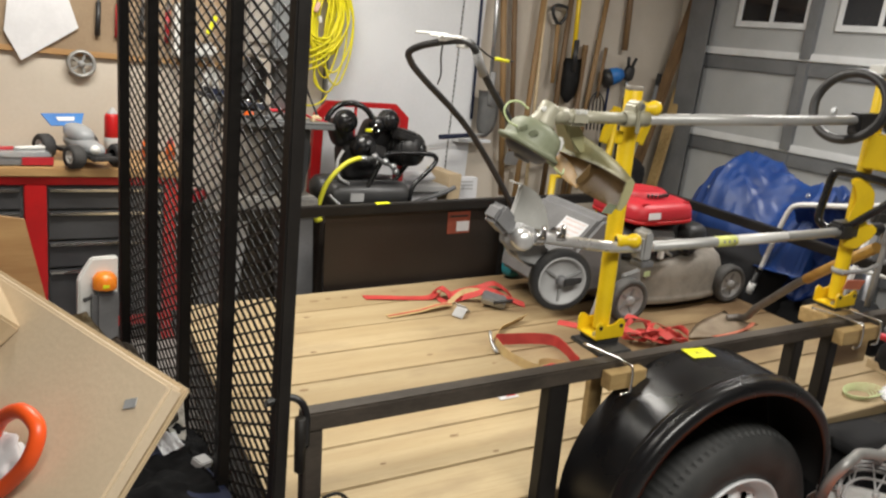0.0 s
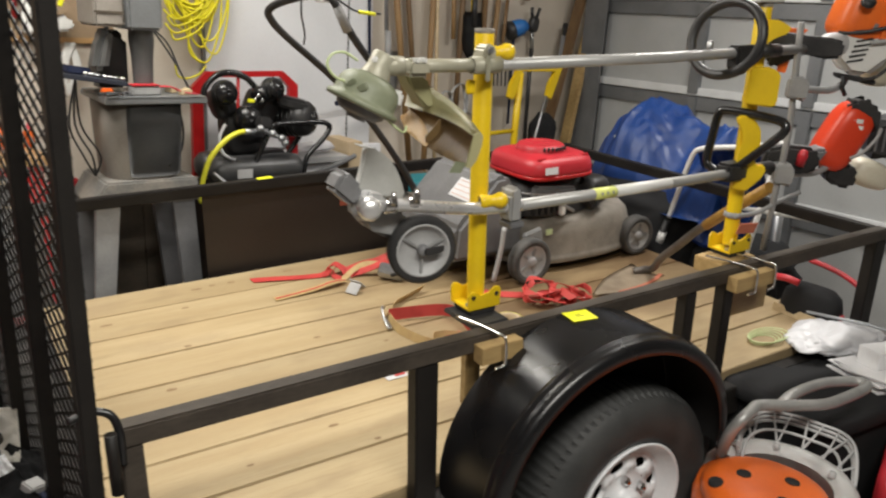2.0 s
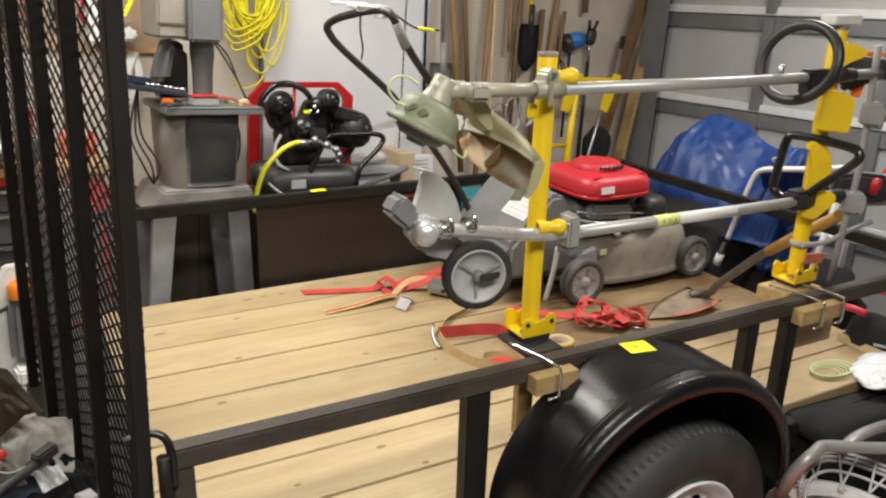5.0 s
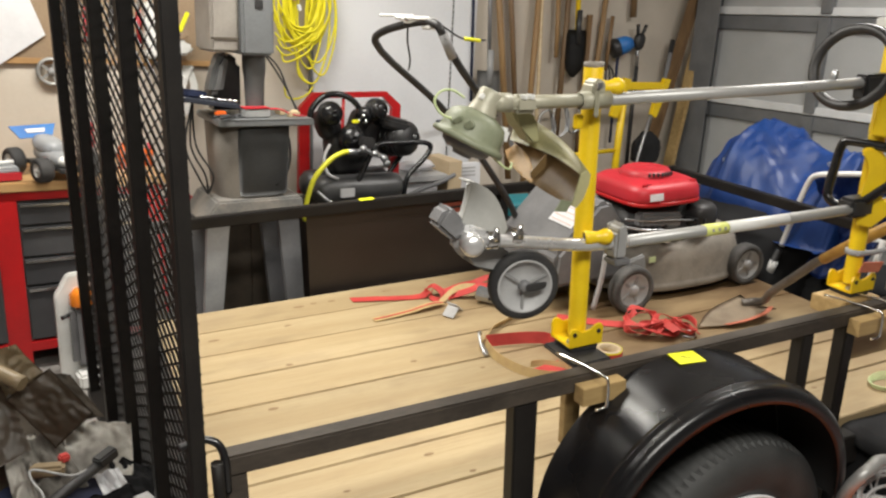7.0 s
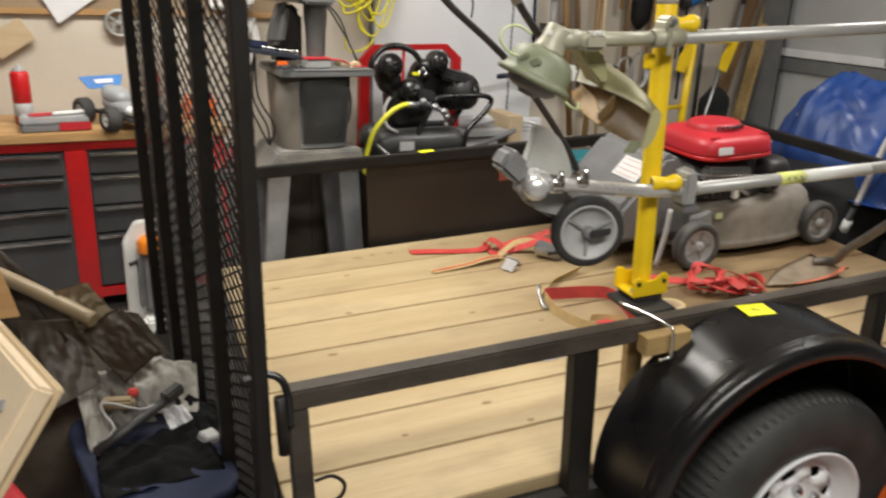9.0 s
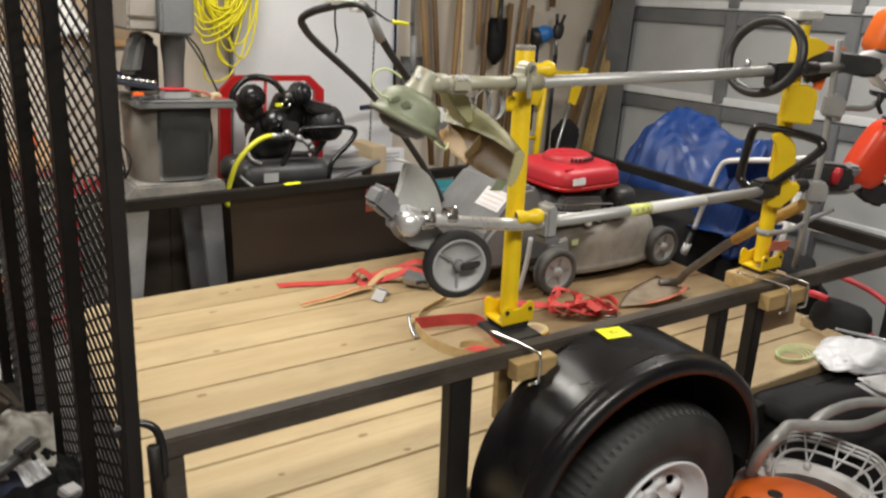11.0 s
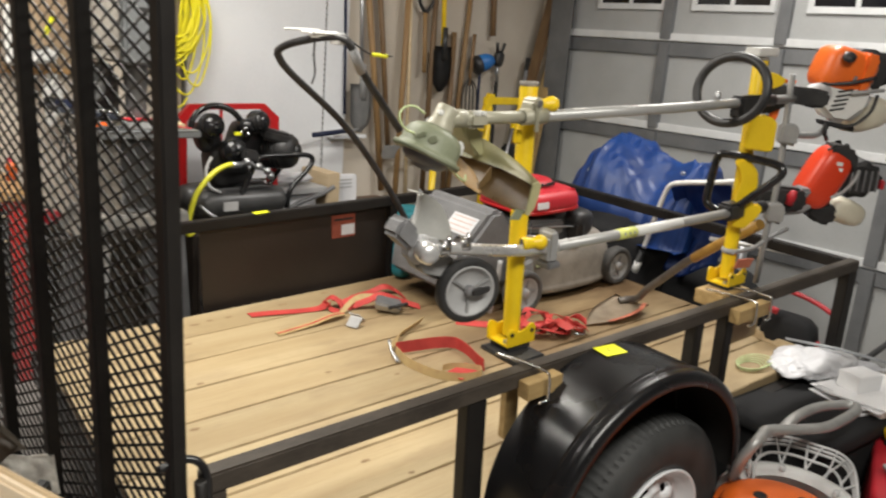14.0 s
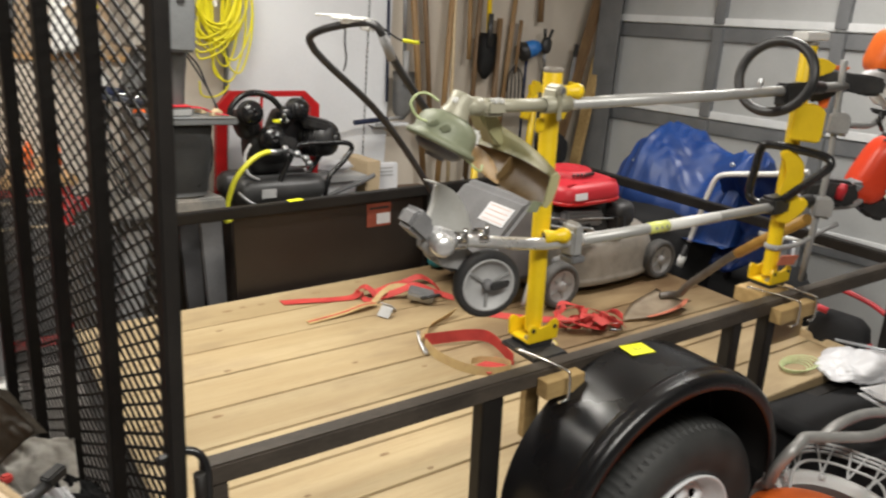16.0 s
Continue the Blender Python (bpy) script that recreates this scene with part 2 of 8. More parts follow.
    "faded_print": mat("faded_print", (0.6, 0.42, 0.36), (0.66, 0.5, 0.44), 0.7, 0, 20, 120, 0.0),
    "dusty_base": mat("dusty_base", (0.15, 0.15, 0.145), (0.3, 0.275, 0.24), 0.7, 0, 7, 90, 0.12),
    "sooty_black": mat("sooty_black", (0.01, 0.009, 0.009), (0.017, 0.016, 0.015), 0.8, 0, 6, 120, 0.1),
    "dull_alu": mat("dull_alu", (0.42, 0.42, 0.41), (0.33, 0.33, 0.32), 0.45, 0.5, 14, 160, 0.03),
    "ink": mat("ink", (0.03, 0.03, 0.03), None, 0.6, 0, 20, 120, 0.0),
}


def plank_material():
    """Sawn pine: long grain, cathedral rings, brown stains and a darker tone toward the front and far side of the deck.
    """
    m = bpy.data.materials.new("plank")
    m.use_nodes = True
    nt = m.node_tree
    n, l = nt.nodes, nt.links
    b = n["Principled BSDF"]
    tc, oi = n.new("ShaderNodeTexCoord"), n.new("ShaderNodeObjectInfo")

    def noise_at(scale, stretch, detail, shift):
        mp = n.new("ShaderNodeMapping")
        mp.inputs["Scale"].default_value = stretch
        off = n.new("ShaderNodeVectorMath")
        off.operation = "MULTIPLY_ADD"
        off.inputs[1].default_value = (shift, shift, shift)
        l.new(oi.outputs["Random"], off.inputs[0])
        l.new(tc.outputs["Object"], off.inputs[2])
        l.new(off.outputs[0], mp.inputs["Vector"])
        t = n.new("ShaderNodeTexNoise")
        t.inputs["Scale"].default_value, t.inputs["Detail"].default_value = scale, detail
        l.new(mp.outputs[0], t.inputs["Vector"])
        return t.outputs["Fac"]

    def ranged(v, lo, hi, a, z):
        r = n.new("ShaderNodeMapRange")
        for k, x in zip(("From Min", "From Max", "To Min", "To Max"), (lo, hi, a, z)):
            r.inputs[k].default_value = x
        l.new(v, r.inputs["Value"])
        return r.outputs[0]

    def mixed(fac, a, c, mode="MIX"):
        x = n.new("ShaderNodeMix")
        x.data_type, x.blend_type = "RGBA", mode
        l.new(fac, x.inputs["Factor"])
        for k, v in (("A", a), ("B", c)):
            if isinstance(v, tuple):
                x.inputs[k].default_value = (*v, 1)
            else:
                l.new(v, x.inputs[k])
        return x.outputs["Result"]

    grain = noise_at(14, (0.25, 9, 9), 5, 7)
    broad = noise_at(2.2, (0.5, 5, 5), 3, 11)
    stain = noise_at(3.2, (0.8, 1.7, 1), 5, 0)
    blotch = noise_at(9.0, (0.5, 1.6, 1), 4, 5)
    fine = noise_at(60, (0.35, 7, 7), 3, 3)
    c = mixed(ranged(broad, 0.35, 0.65, 0, 1), (0.53, 0.415, 0.24), (0.455, 0.34, 0.185))
    c = mixed(ranged(grain, 0.5, 0.72, 0, 0.55), c, (0.42, 0.3, 0.155))
    c = mixed(ranged(fine, 0.52, 0.75, 0, 0.4), c, (0.34, 0.24, 0.13))
    c = mixed(ranged(stain, 0.52, 0.7, 0, 0.5), c, (0.36, 0.265, 0.16))
    c = mixed(ranged(blotch, 0.56, 0.7, 0, 0.42), c, (0.33, 0.24, 0.135))
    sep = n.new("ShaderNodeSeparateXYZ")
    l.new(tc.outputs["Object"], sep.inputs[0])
    front_dark = n.new("ShaderNodeMath")
    front_dark.operation = "MULTIPLY"
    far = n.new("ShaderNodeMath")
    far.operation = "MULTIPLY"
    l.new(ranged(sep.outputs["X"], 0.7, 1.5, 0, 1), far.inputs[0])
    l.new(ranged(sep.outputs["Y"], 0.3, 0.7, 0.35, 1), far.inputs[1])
    l.new(far.outputs[0], front_dark.inputs[0])
    l.new(ranged(stain, 0.3, 0.6, 0.45, 1.0), front_dark.inputs[1])
    c = mixed(front_dark.outputs[0], c, (0.33, 0.255, 0.19), "MULTIPLY")
    hs = n.new("ShaderNodeHueSaturation")
    l.new(ranged(oi.outputs["Random"], 0, 1, 0.86, 1.1), hs.inputs["Value"])
    l.new(c, hs.inputs["Color"])
    l.new(hs.outputs[0], b.inputs["Base Color"])
    l.new(ranged(stain, 0.3, 0.7, 0.5, 0.72), b.inputs["Roughness"])
    bp = n.new("ShaderNodeBump")
    bp.inputs["Strength"].default_value, bp.inputs["Distance"].default_value = 0.25, 0.002
    l.new(fine, bp.inputs["Height"])
    l.new(bp.outputs[0], b.inputs["Normal"])
    return m


M["plank"] = plank_material()
for k in ("black_paint", "rail_paint"):
    M[k].node_tree.nodes["Principled BSDF"].inputs["Specular IOR Level"].default_value = 0.25


# ---- mesh helpers ----
def box(bm, lo, hi, bevel=0.0, rz=0.0):
    c = [(a + b) / 2 for a, b in zip(lo, hi)]
    s = [abs(b - a) for a, b in zip(lo, hi)]
    got = bmesh.ops.create_cube(bm, size=1, matrix=Matrix.LocRotScale(c, Euler((0, 0, radians(rz))), s))
    if bevel:
        es = {e for v in got["verts"] for e in v.link_edges}
        bmesh.ops.bevel(bm, geom=list(es), offset=bevel, segments=2, affect="EDGES")
    return bm


def obox(bm, centre, size, turn, bevel=0.0):
    got = bmesh.ops.create_cube(bm, size=1, matrix=Matrix.LocRotScale(centre, Euler([radians(a) for a in turn]), size))
    if bevel:
        es = {e for v in got["verts"] for e in v.link_edges}
        bmesh.ops.bevel(bm, geom=list(es), offset=bevel, segments=2, affect="EDGES")
    return bm


def ring_points(p, ax, up, r, n, sx=1.0, sy=1.0):
    side = ax.cross(up).normalized()
    up2 = side.cross(ax).normalized()
    return [p + side * (r * sx * math.cos(2 * math.pi * k / n)) + up2 * (r * sy * math.sin(2 * math.pi * k / n)) for k in range(n)]


def tube(bm, pts, r, n=10, closed=False, cap=True, radii=None, flat=1.0):
    pts = [Vector(p) for p in pts]
    m = len(pts)
    rings = []
    up = Vector((0.13, 0.21, 1)).normalized()
    for i, p in enumerate(pts):
        a = pts[(i - 1) % m] if (closed or i > 0) else p
        b = pts[(i + 1) % m] if (closed or i < m - 1) else p
        ax = (b - a).normalized()
        if abs(ax.dot(up)) > 0.97:
            up = Vector((1, 0.2, 0)).normalized()
        rr = radii[i] if radii else r
        rings.append([bm.verts.new(q) for q in ring_points(p, ax, up, rr, n, 1.0, flat)])
        up = (up - ax * up.dot(ax)).normalized()
    for i in range(m if closed else m - 1):
        A, B = rings[i], rings[(i + 1) % m]
        for k in range(n):
            f = bm.faces.new((A[k], A[(k + 1) % n], B[(k + 1) % n], B[k]))
            f.smooth = True
    if cap and not closed:
        bm.faces.new(rings[0][::-1])
        bm.faces.new(rings[-1])
    return bm


def smooth_path(pts, steps=6, closed=False):
    pts = [Vector(p) for p in pts]
    out, n = [], len(pts)
    for i in range(n if closed else n - 1):
        g = (lambda j: pts[j % n]) if closed else (lambda j: pts[max(0, min(n - 1, j))])
        p0, p1, p2, p3 = g(i - 1), g(i), g(i + 1), g(i + 2)
        for k in range(steps):
            t = k / steps
            out.append(0.5 * (2 * p1 + (p2 - p0) * t + (2 * p0 - 5 * p1 + 4 * p2 - p3) * t * t + (3 * p1 - p0 - 3 * p2 + p3) * t ** 3))
    if not closed:
        out.append(pts[-1])
    return out


def lathe(bm, profile, centre=(0, 0, 0), axis=(0, 0, 1), n=24, smooth=True):
    """profile: (radius, height) along the axis."""
    ax = Vector(axis).normalized()
    up = Vector((0, 0, 1)) if abs(ax.z) < 0.9 else Vector((1, 0, 0))
    c = Vector(centre)
    rings = []
    for r, h in profile:
        if r < 1e-5:
            rings.append([bm.verts.new(c + ax * h)])
        else:
            rings.append([bm.verts.new(q) for q in ring_points(c + ax * h, ax, up, r, n)])
    for A, B in zip(rings, rings[1:]):
        for k in range(n):
            a0, a1 = A[k % len(A)], A[(k + 1) % n % len(A)]
            b0, b1 = B[k % len(B)], B[(k + 1) % n % len(B)]
            vs = list(dict.fromkeys((a0, a1, b1, b0)))
            if len(vs) > 2:
                f = bm.faces.new(vs)
                f.smooth = smooth
    return bm


def prism(bm, outline, axis_a, axis_b, thick, origin=(0, 0, 0), bevel=0.0):
    """A flat outline in the plane of two axes, given a thickness along their cross product."""
    a, b, o = Vector(axis_a), Vector(axis_b), Vector(origin)
    nrm = a.cross(b).normalized() * thick / 2
    lo = [bm.verts.new(o + a * u + b * v - nrm) for u, v in outline]
    hi = [bm.verts.new(o + a * u + b * v + nrm) for u, v in outline]
    n = len(outline)
    fs = [bm.faces.new(lo[::-1]), bm.faces.new(hi)]
    fs += [bm.faces.new((lo[k], lo[(k + 1) % n], hi[(k + 1) % n], hi[k])) for k in range(n)]
    if bevel:
        es = {e for f in fs for e in f.edges}
        bmesh.ops.bevel(bm, geom=list(es), offset=bevel, segments=2, affect="EDGES")
    return bm


def ribbon(bm, pts, width, thick=0.0015, side=(0, 1, 0), twist=None):
    """A strap along points, as wide as width along side."""
    pts = [Vector(p) for p in pts]
    rows = []
    for i, p in enumerate(pts):
        s = Vector(twist[i] if twist else side).normalized() * width / 2
        a = pts[max(0, i - 1)]
        b = pts[min(len(pts) - 1, i + 1)]
        nrm = (b - a).cross(s)
        nrm = (nrm.normalized() if nrm.length > 1e-9 else Vector((0, 0, 1))) * thick / 2
        rows.append([bm.verts.new(p + s + nrm), bm.verts.new(p - s + nrm), bm.verts.new(p - s - nrm), bm.verts.new(p + s - nrm)])
    for A, B in zip(rows, rows[1:]):
        for k in range(4):
            bm.faces.new((A[k], A[(k + 1) % 4], B[(k + 1) % 4], B[k]))
    bm.faces.new(rows[0][::-1])
    bm.faces.new(rows[-1])
    return bm


def blob(bm, centre, size, turn=(0, 0, 0), power=3.0, n=28, m=14, rough=0.0, seed=0.0):
    """A rounded block (superellipsoid), smooth, with an optional lumpy surface."""
    R, c, rows = Euler([radians(a) for a in turn]).to_matrix(), Vector(centre), []
    e = 2 / power
    f = lambda v: math.copysign(abs(v) ** e, v)
    for j in range(m + 1):
        ph = -math.pi / 2 + math.pi * j / m
        ring = []
        for k in range(n if 0 < j < m else 1):
            th = 2 * math.pi * k / n
            p = Vector((f(math.cos(th)) * f(math.cos(ph)) * size[0] / 2, f(math.sin(th)) * f(math.cos(ph)) * size[1] / 2, f(math.sin(ph)) * size[2] / 2))
            if rough:
                p *= 1 + rough * noise.noise(p * 30 + Vector((seed, seed, 0)))
            ring.append(bm.verts.new(c + R @ p))
        rows.append(ring)
    for A, D in zip(rows, rows[1:]):
        for k in range(n):
            vs = list(dict.fromkeys((A[k % len(A)], A[(k + 1) % n % len(A)], D[(k + 1) % n % len(D)], D[k % len(D)])))
            if len(vs) > 2:
                q = bm.faces.new(vs)
                q.smooth = True
    return bm


def mesh(name, bm, material, smooth_angle=None):
    bmesh.ops.recalc_face_normals(bm, faces=bm.faces)
    me = bpy.data.meshes.new(name)
    bm.to_mesh(me)
    bm.free()
    me.materials.append(M[material] if isinstance(material, str) else material)
    return me


def thing(name, label, category, m=None, group="", kind=""):
    ob = new(name)
    ob.empty_display_size = 0.05
    if m is not None:
        ob.matrix_world = m
    return tagged(ob, label, category, group, kind)


def part(name, bm, material, parent, label=""):
    ob = new(name, mesh(name, bm, material))
    ob.parent = parent
    return tagged(ob, label)


def solid(name, bm, material, label="", category="", m=None, group="", kind=""):
    ob = new(name, mesh(name, bm, material))
    if m is not None:
        ob.matrix_world = m
    return tagged(ob, label, category, group, kind)


def B():
    return bmesh.new()


def soften(bm):
    """Round the shading of the bevels while the large faces stay flat."""
    most = max(f.calc_area() for f in bm.faces)
    for f in bm.faces:
        f.smooth = f.calc_area() < 0.12 * most
    return bm


# the trailer stands nose up on its jack, a little askew in the garage
T = Matrix(((0.99385, 0.09575, -0.05567, 0), (-0.09639, 0.9953, -0.00895, 0), (0.05455, 0.01426, 0.99841, 0.311), (0, 0, 0, 1)))

# ---- the garage ----
XD, YB, ZC, XL, YF = 3.62, 2.5, 2.5, -2.6, -3.0
b = B(); box(b, (XL - 0.15, YF - 0.15, -0.15), (XD + 0.6, YB + 0.15, 0)); solid("floor", b, "concrete", kind="structure")
b = B(); box(b, (XL - 0.15, YF - 0.15, ZC), (XD + 0.6, YB + 0.15, ZC + 0.12)); solid("ceiling", b, "ceiling_white", kind="structure")
b = B(); box(b, (XL - 0.15, YB, 0), (XD + 0.6, YB + 0.15, ZC)); solid("wall_north", b, "beige_wall", kind="structure")
# south and west walls stay unseen; coloured dark to keep bounce off the trailer
b = B(); box(b, (XL - 0.15, YF - 0.15, 0), (XD + 0.6, YF, ZC)); solid("wall_south", b, "unseen_wall_dark", kind="structure")
b = B(); box(b, (XL - 0.15, YF, 0), (XL, YB, ZC)); solid("wall_west", b, "unseen_wall_dark", kind="structure")
b = B(); box(b, (XD + 0.09, YF, 0), (XD + 0.2, YB, ZC)); solid("wall_east", b, "beige_wall", kind="structure")

# sectional garage door
DY0, DY1 = -2.6, 2.18
gd = thing("garage_door", "grey steel sectional garage door with stiles and window row", "garage door", kind="structure")
SEC = [0.0, 0.49, 1.02, 1.545, 2.08]
for k in range(4):
    b = B(); box(b, (XD + 0.03, DY0, SEC[k] + 0.004), (XD + 0.06, DY1, SEC[k + 1] - 0.004)); part("panel", b, "door_grey", gd)
    b = B(); box(b, (XD + 0.012, DY0, SEC[k + 1] - 0.085), (XD + 0.03, DY1, SEC[k + 1] - 0.006), 0.003); part("bottom_rail", b, "door_steel", gd)
    b = B(); box(b, (XD + 0.004, DY0, SEC[k + 1] + 0.0), (XD + 0.03, DY1, SEC[k + 1] + 0.045), 0.004); part("ledge", b, "ledge_white", gd)
    for y in (1.465, 0.775, 0.11, -0.55, -1.22, -1.9):
        b = B(); box(b, (XD - 0.006, y - 0.033, SEC[k] + 0.01), (XD + 0.03, y + 0.033, SEC[k + 1] - 0.01), 0.004); part("stile", b, "door_steel", gd)
for k in range(5):
    y1 = 1.96 - 0.66 * k
    w = new("door_window"); w.parent = gd
    for lo, hi in (((XD + 0.012, y1 - 0.46, 1.72), (XD + 0.03, y1 + 0.03, 1.755)), ((XD + 0.012, y1 - 0.46, 1.96), (XD + 0.03, y1 + 0.03, 1.99)), ((XD + 0.012, y1, 1.755), (XD + 0.03, y1 + 0.03, 1.96)), ((XD + 0.012, y1 - 0.46, 1.755), (XD + 0.03, y1 - 0.43, 1.96)), ((XD + 0.012, y1 - 0.227, 1.755), (XD + 0.03, y1 - 0.203, 1.96))):
        b = B(); box(b, lo, hi, 0.002); part("window_frame", b, "ledge_white", w)
    b = B(); box(b, (XD + 0.022, y1 - 0.43, 1.756), (XD + 0.027, y1, 1.959)); part("pane", b, "glass_dark", w, "dark night-black window pane")
b = B(); box(b, (XD - 0.05, 2.2, 0), (XD + 0.09, 2.31, ZC)); solid("door_jamb", b, "door_steel", kind="structure")
b = B(); box(b, (XD - 0.05, 2.13, 0), (XD - 0.045, 2.2, ZC)); solid("door_track", b, "door_steel", kind="structure")

# white side door in the back wall
d1 = thing("door_1", "white painted side door with dotted weather strip", "door", kind="structure")
b = B(); box(b, (1.115, YB - 0.03, 0.66), (1.9, YB - 0.004, 2.45), 0.004); part("door_leaf", b, "white_paint", d1)
b = B(); box(b, (1.915, YB - 0.022, 0.6), (2.06, YB - 0.002, 2.45), 0.003); part("door_casing", b, "white_paint", d1)

for k in range(60):
    b = B(); box(b, (1.903, YB - 0.02, 0.68 + 0.029 * k), (1.912, YB - 0.004, 0.692 + 0.029 * k)); part("weather_strip", b, "grey_mid", d1)
b = B(); box(b, (1.1, YB - 0.026, 0.6), (1.112, YB - 0.002, 2.45), 0.002); part("gasket", b, "grey_plastic", d1, "dark grey edge gasket")

# ---- utility trailer ----
tr = thing("utility_trailer", "black steel utility trailer with plank deck and raised mesh ramp gate", "trailer", T)
H, W0, W1, LX = 0.357, 0.0, 1.585, 2.36
TB = 0.04
b = B(); box(b, (0.0, 0, H - TB), (LX, TB, H), 0.004); part("near_top_rail", b, "rail_paint", tr)
b = B(); box(b, (0.0, W1 - TB, H - TB), (LX, W1, H), 0.004); part("far_top_rail", b, "black_paint", tr)
b = B(); box(b, (LX - TB, TB, H - TB - 0.0), (LX, W1 - TB, H - 0.002), 0.004); part("front_top_rail", b, "black_paint", tr)
for x, w in ((0.0, TB), (0.582, 0.058), (1.41, TB), (1.565, TB), (LX - 0.06, 0.06)):
    for y in ((0.0, W1 - TB) if x != 0.582 else (0.0,)):
        b = B(); box(b, (x + 0.001, y + 0.001, -0.1), (x + w - 0.001, y + TB - 0.001, H - TB + 0.002), 0.003); part("stake", b, "rail_paint" if x < 0.1 else "black_paint", tr)
for y in (0.0, W1 - TB):
    b = B(); box(b, (-0.02, y - 0.004, -0.12), (LX, y + TB + 0.004, -0.03), 0.003); part("side_frame", b, "black_paint", tr)
for x in (-0.02, LX - 0.05, 1.1):
    b = B(); box(b, (x, TB, -0.125), (x + 0.05, W1 - TB, -0.05), 0.003); part("crossmember", b, "black_paint", tr)
PW = 0.1872
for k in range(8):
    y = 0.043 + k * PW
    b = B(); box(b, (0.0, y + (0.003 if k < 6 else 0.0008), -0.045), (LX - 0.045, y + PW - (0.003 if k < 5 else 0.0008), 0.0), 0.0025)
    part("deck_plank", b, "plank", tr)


M["tyre_rubber"] = mat("tyre_rubber", (0.03, 0.031, 0.031), (0.05, 0.05, 0.049), 0.62, 0, 12, 150, 0.12)
RIM = [(0.034, 0.066), (0.046, 0.05), (0.064, 0.046), (0.078, 0.05), (0.094, 0.056), (0.112, 0.05), (0.122, 0.04)]


def rim_height(r):
    for (r0, h0), (r1, h1) in zip(RIM, RIM[1:]):
        if r <= r1:
            t = max(0.0, (r - r0) / (r1 - r0))
            return h0 + (h1 - h0) * t * t * (3 - 2 * t)
    return RIM[-1][1]


def wheel_at(parent, centre, out):
    """A trailer wheel whose face looks along out (-1 or 1) in y."""
    w = new("wheel")
    w.parent, w.location = parent, centre
    ax = (0, out, 0)
    b = B()
    prof = [(0.144, 0.045), (0.156, 0.062), (0.18, 0.077), (0.21, 0.083), (0.24, 0.081), (0.262, 0.072), (0.275, 0.06), (0.284, 0.046), (0.289, 0.02), (0.289, -0.02), (0.284, -0.046), (0.27, -0.064), (0.2, -0.075), (0.15, -0.06), (0.144, -0.04)]
    N = 240

    def lug(k, i):
        return 0.006 if k % 3 == 0 and 7 <= i <= 9 else 0.0
    ring = [[b.verts.new(((r - lug(k, i)) * math.cos(2 * math.pi * k / N), out * h, (r - lug(k, i)) * math.sin(2 * math.pi * k / N))) for k in range(N)] for i, (r, h) in enumerate(prof)]
    for A, D in zip(ring, ring[1:]):
        for k in range(N):
            f = b.faces.new((A[k], A[(k + 1) % N], D[(k + 1) % N], D[k])); f.smooth = D is not ring[7]
    part("tyre", b, "tyre_rubber", w, "black rubber tyre with lugged shoulder")
    b = B()
    lathe(b, [(0.146, 0.03), (0.157, 0.066), (0.164, 0.076), (0.161, 0.08), (0.154, 0.076), (0.151, 0.064), (0.144, 0.062), (0.141, 0.05), (0.134, 0.048), (0.131, 0.04), (0.122, 0.04)], (0, 0, 0), ax, 64)
    # eight rounded windows, each cut in its own sector of the disc
    n, m = 8, 36
    for k in range(n):
        mid = 2 * math.pi * (k + 0.35) / n
        outer, edge, deep = [], [], []
        for j in range(m):
            a = 2 * math.pi * j / m
            c, d = math.cos(a), math.sin(a)
            q = 1 / max(abs(c), abs(d))
            e = (abs(c) ** 2.8 + abs(d) ** 2.8) ** (-1 / 2.8)
            for bag, u, v, sink in ((outer, q * c, q * d, 0), (edge, e * c * (0.56 + 0.16 * e * d), e * d * 0.66, 0.0), (deep, e * c * (0.52 + 0.16 * e * d), e * d * 0.61, 0.012)):
                r = 0.097 + 0.025 * v
                t = mid + u * math.pi / n
                bag.append(b.verts.new((r * math.cos(t), out * (rim_height(r) - sink), r * math.sin(t))))
        for A, D in ((outer, edge), (edge, deep)):
            for j in range(m):
                f = b.faces.new((A[j], A[(j + 1) % m], D[(j + 1) % m], D[j])); f.smooth = True
    bmesh.ops.remove_doubles(b, verts=b.verts[:], dist=0.0004)
    lathe(b, [(0.0725, rim_height(0.0725))] + [(r, h) for r, h in reversed(RIM[:3])] + [(0.034, 0.078), (0.026, 0.086), (0.0, 0.087)], (0, 0, 0), ax, 48)
    part("rim", b, "white_rim", w, "white steel rim with rounded windows")
    b = B(); lathe(b, [(0.0, -0.02), (0.15, -0.02), (0.15, 0.012), (0.0, 0.012)], (0, 0, 0), ax, 32)
    part("brake_drum", b, "sooty_black", w)
    for k in range(5):
        a = 2 * math.pi * (k + 0.3) / 5
        b = B(); lathe(b, [(0.011, 0.04), (0.011, 0.062), (0.006, 0.068), (0, 0.068)], (0.057 * math.cos(a), 0, 0.057 * math.sin(a)), ax, 6, False)
        part("lug_nut", b, "chrome", w)
    return w


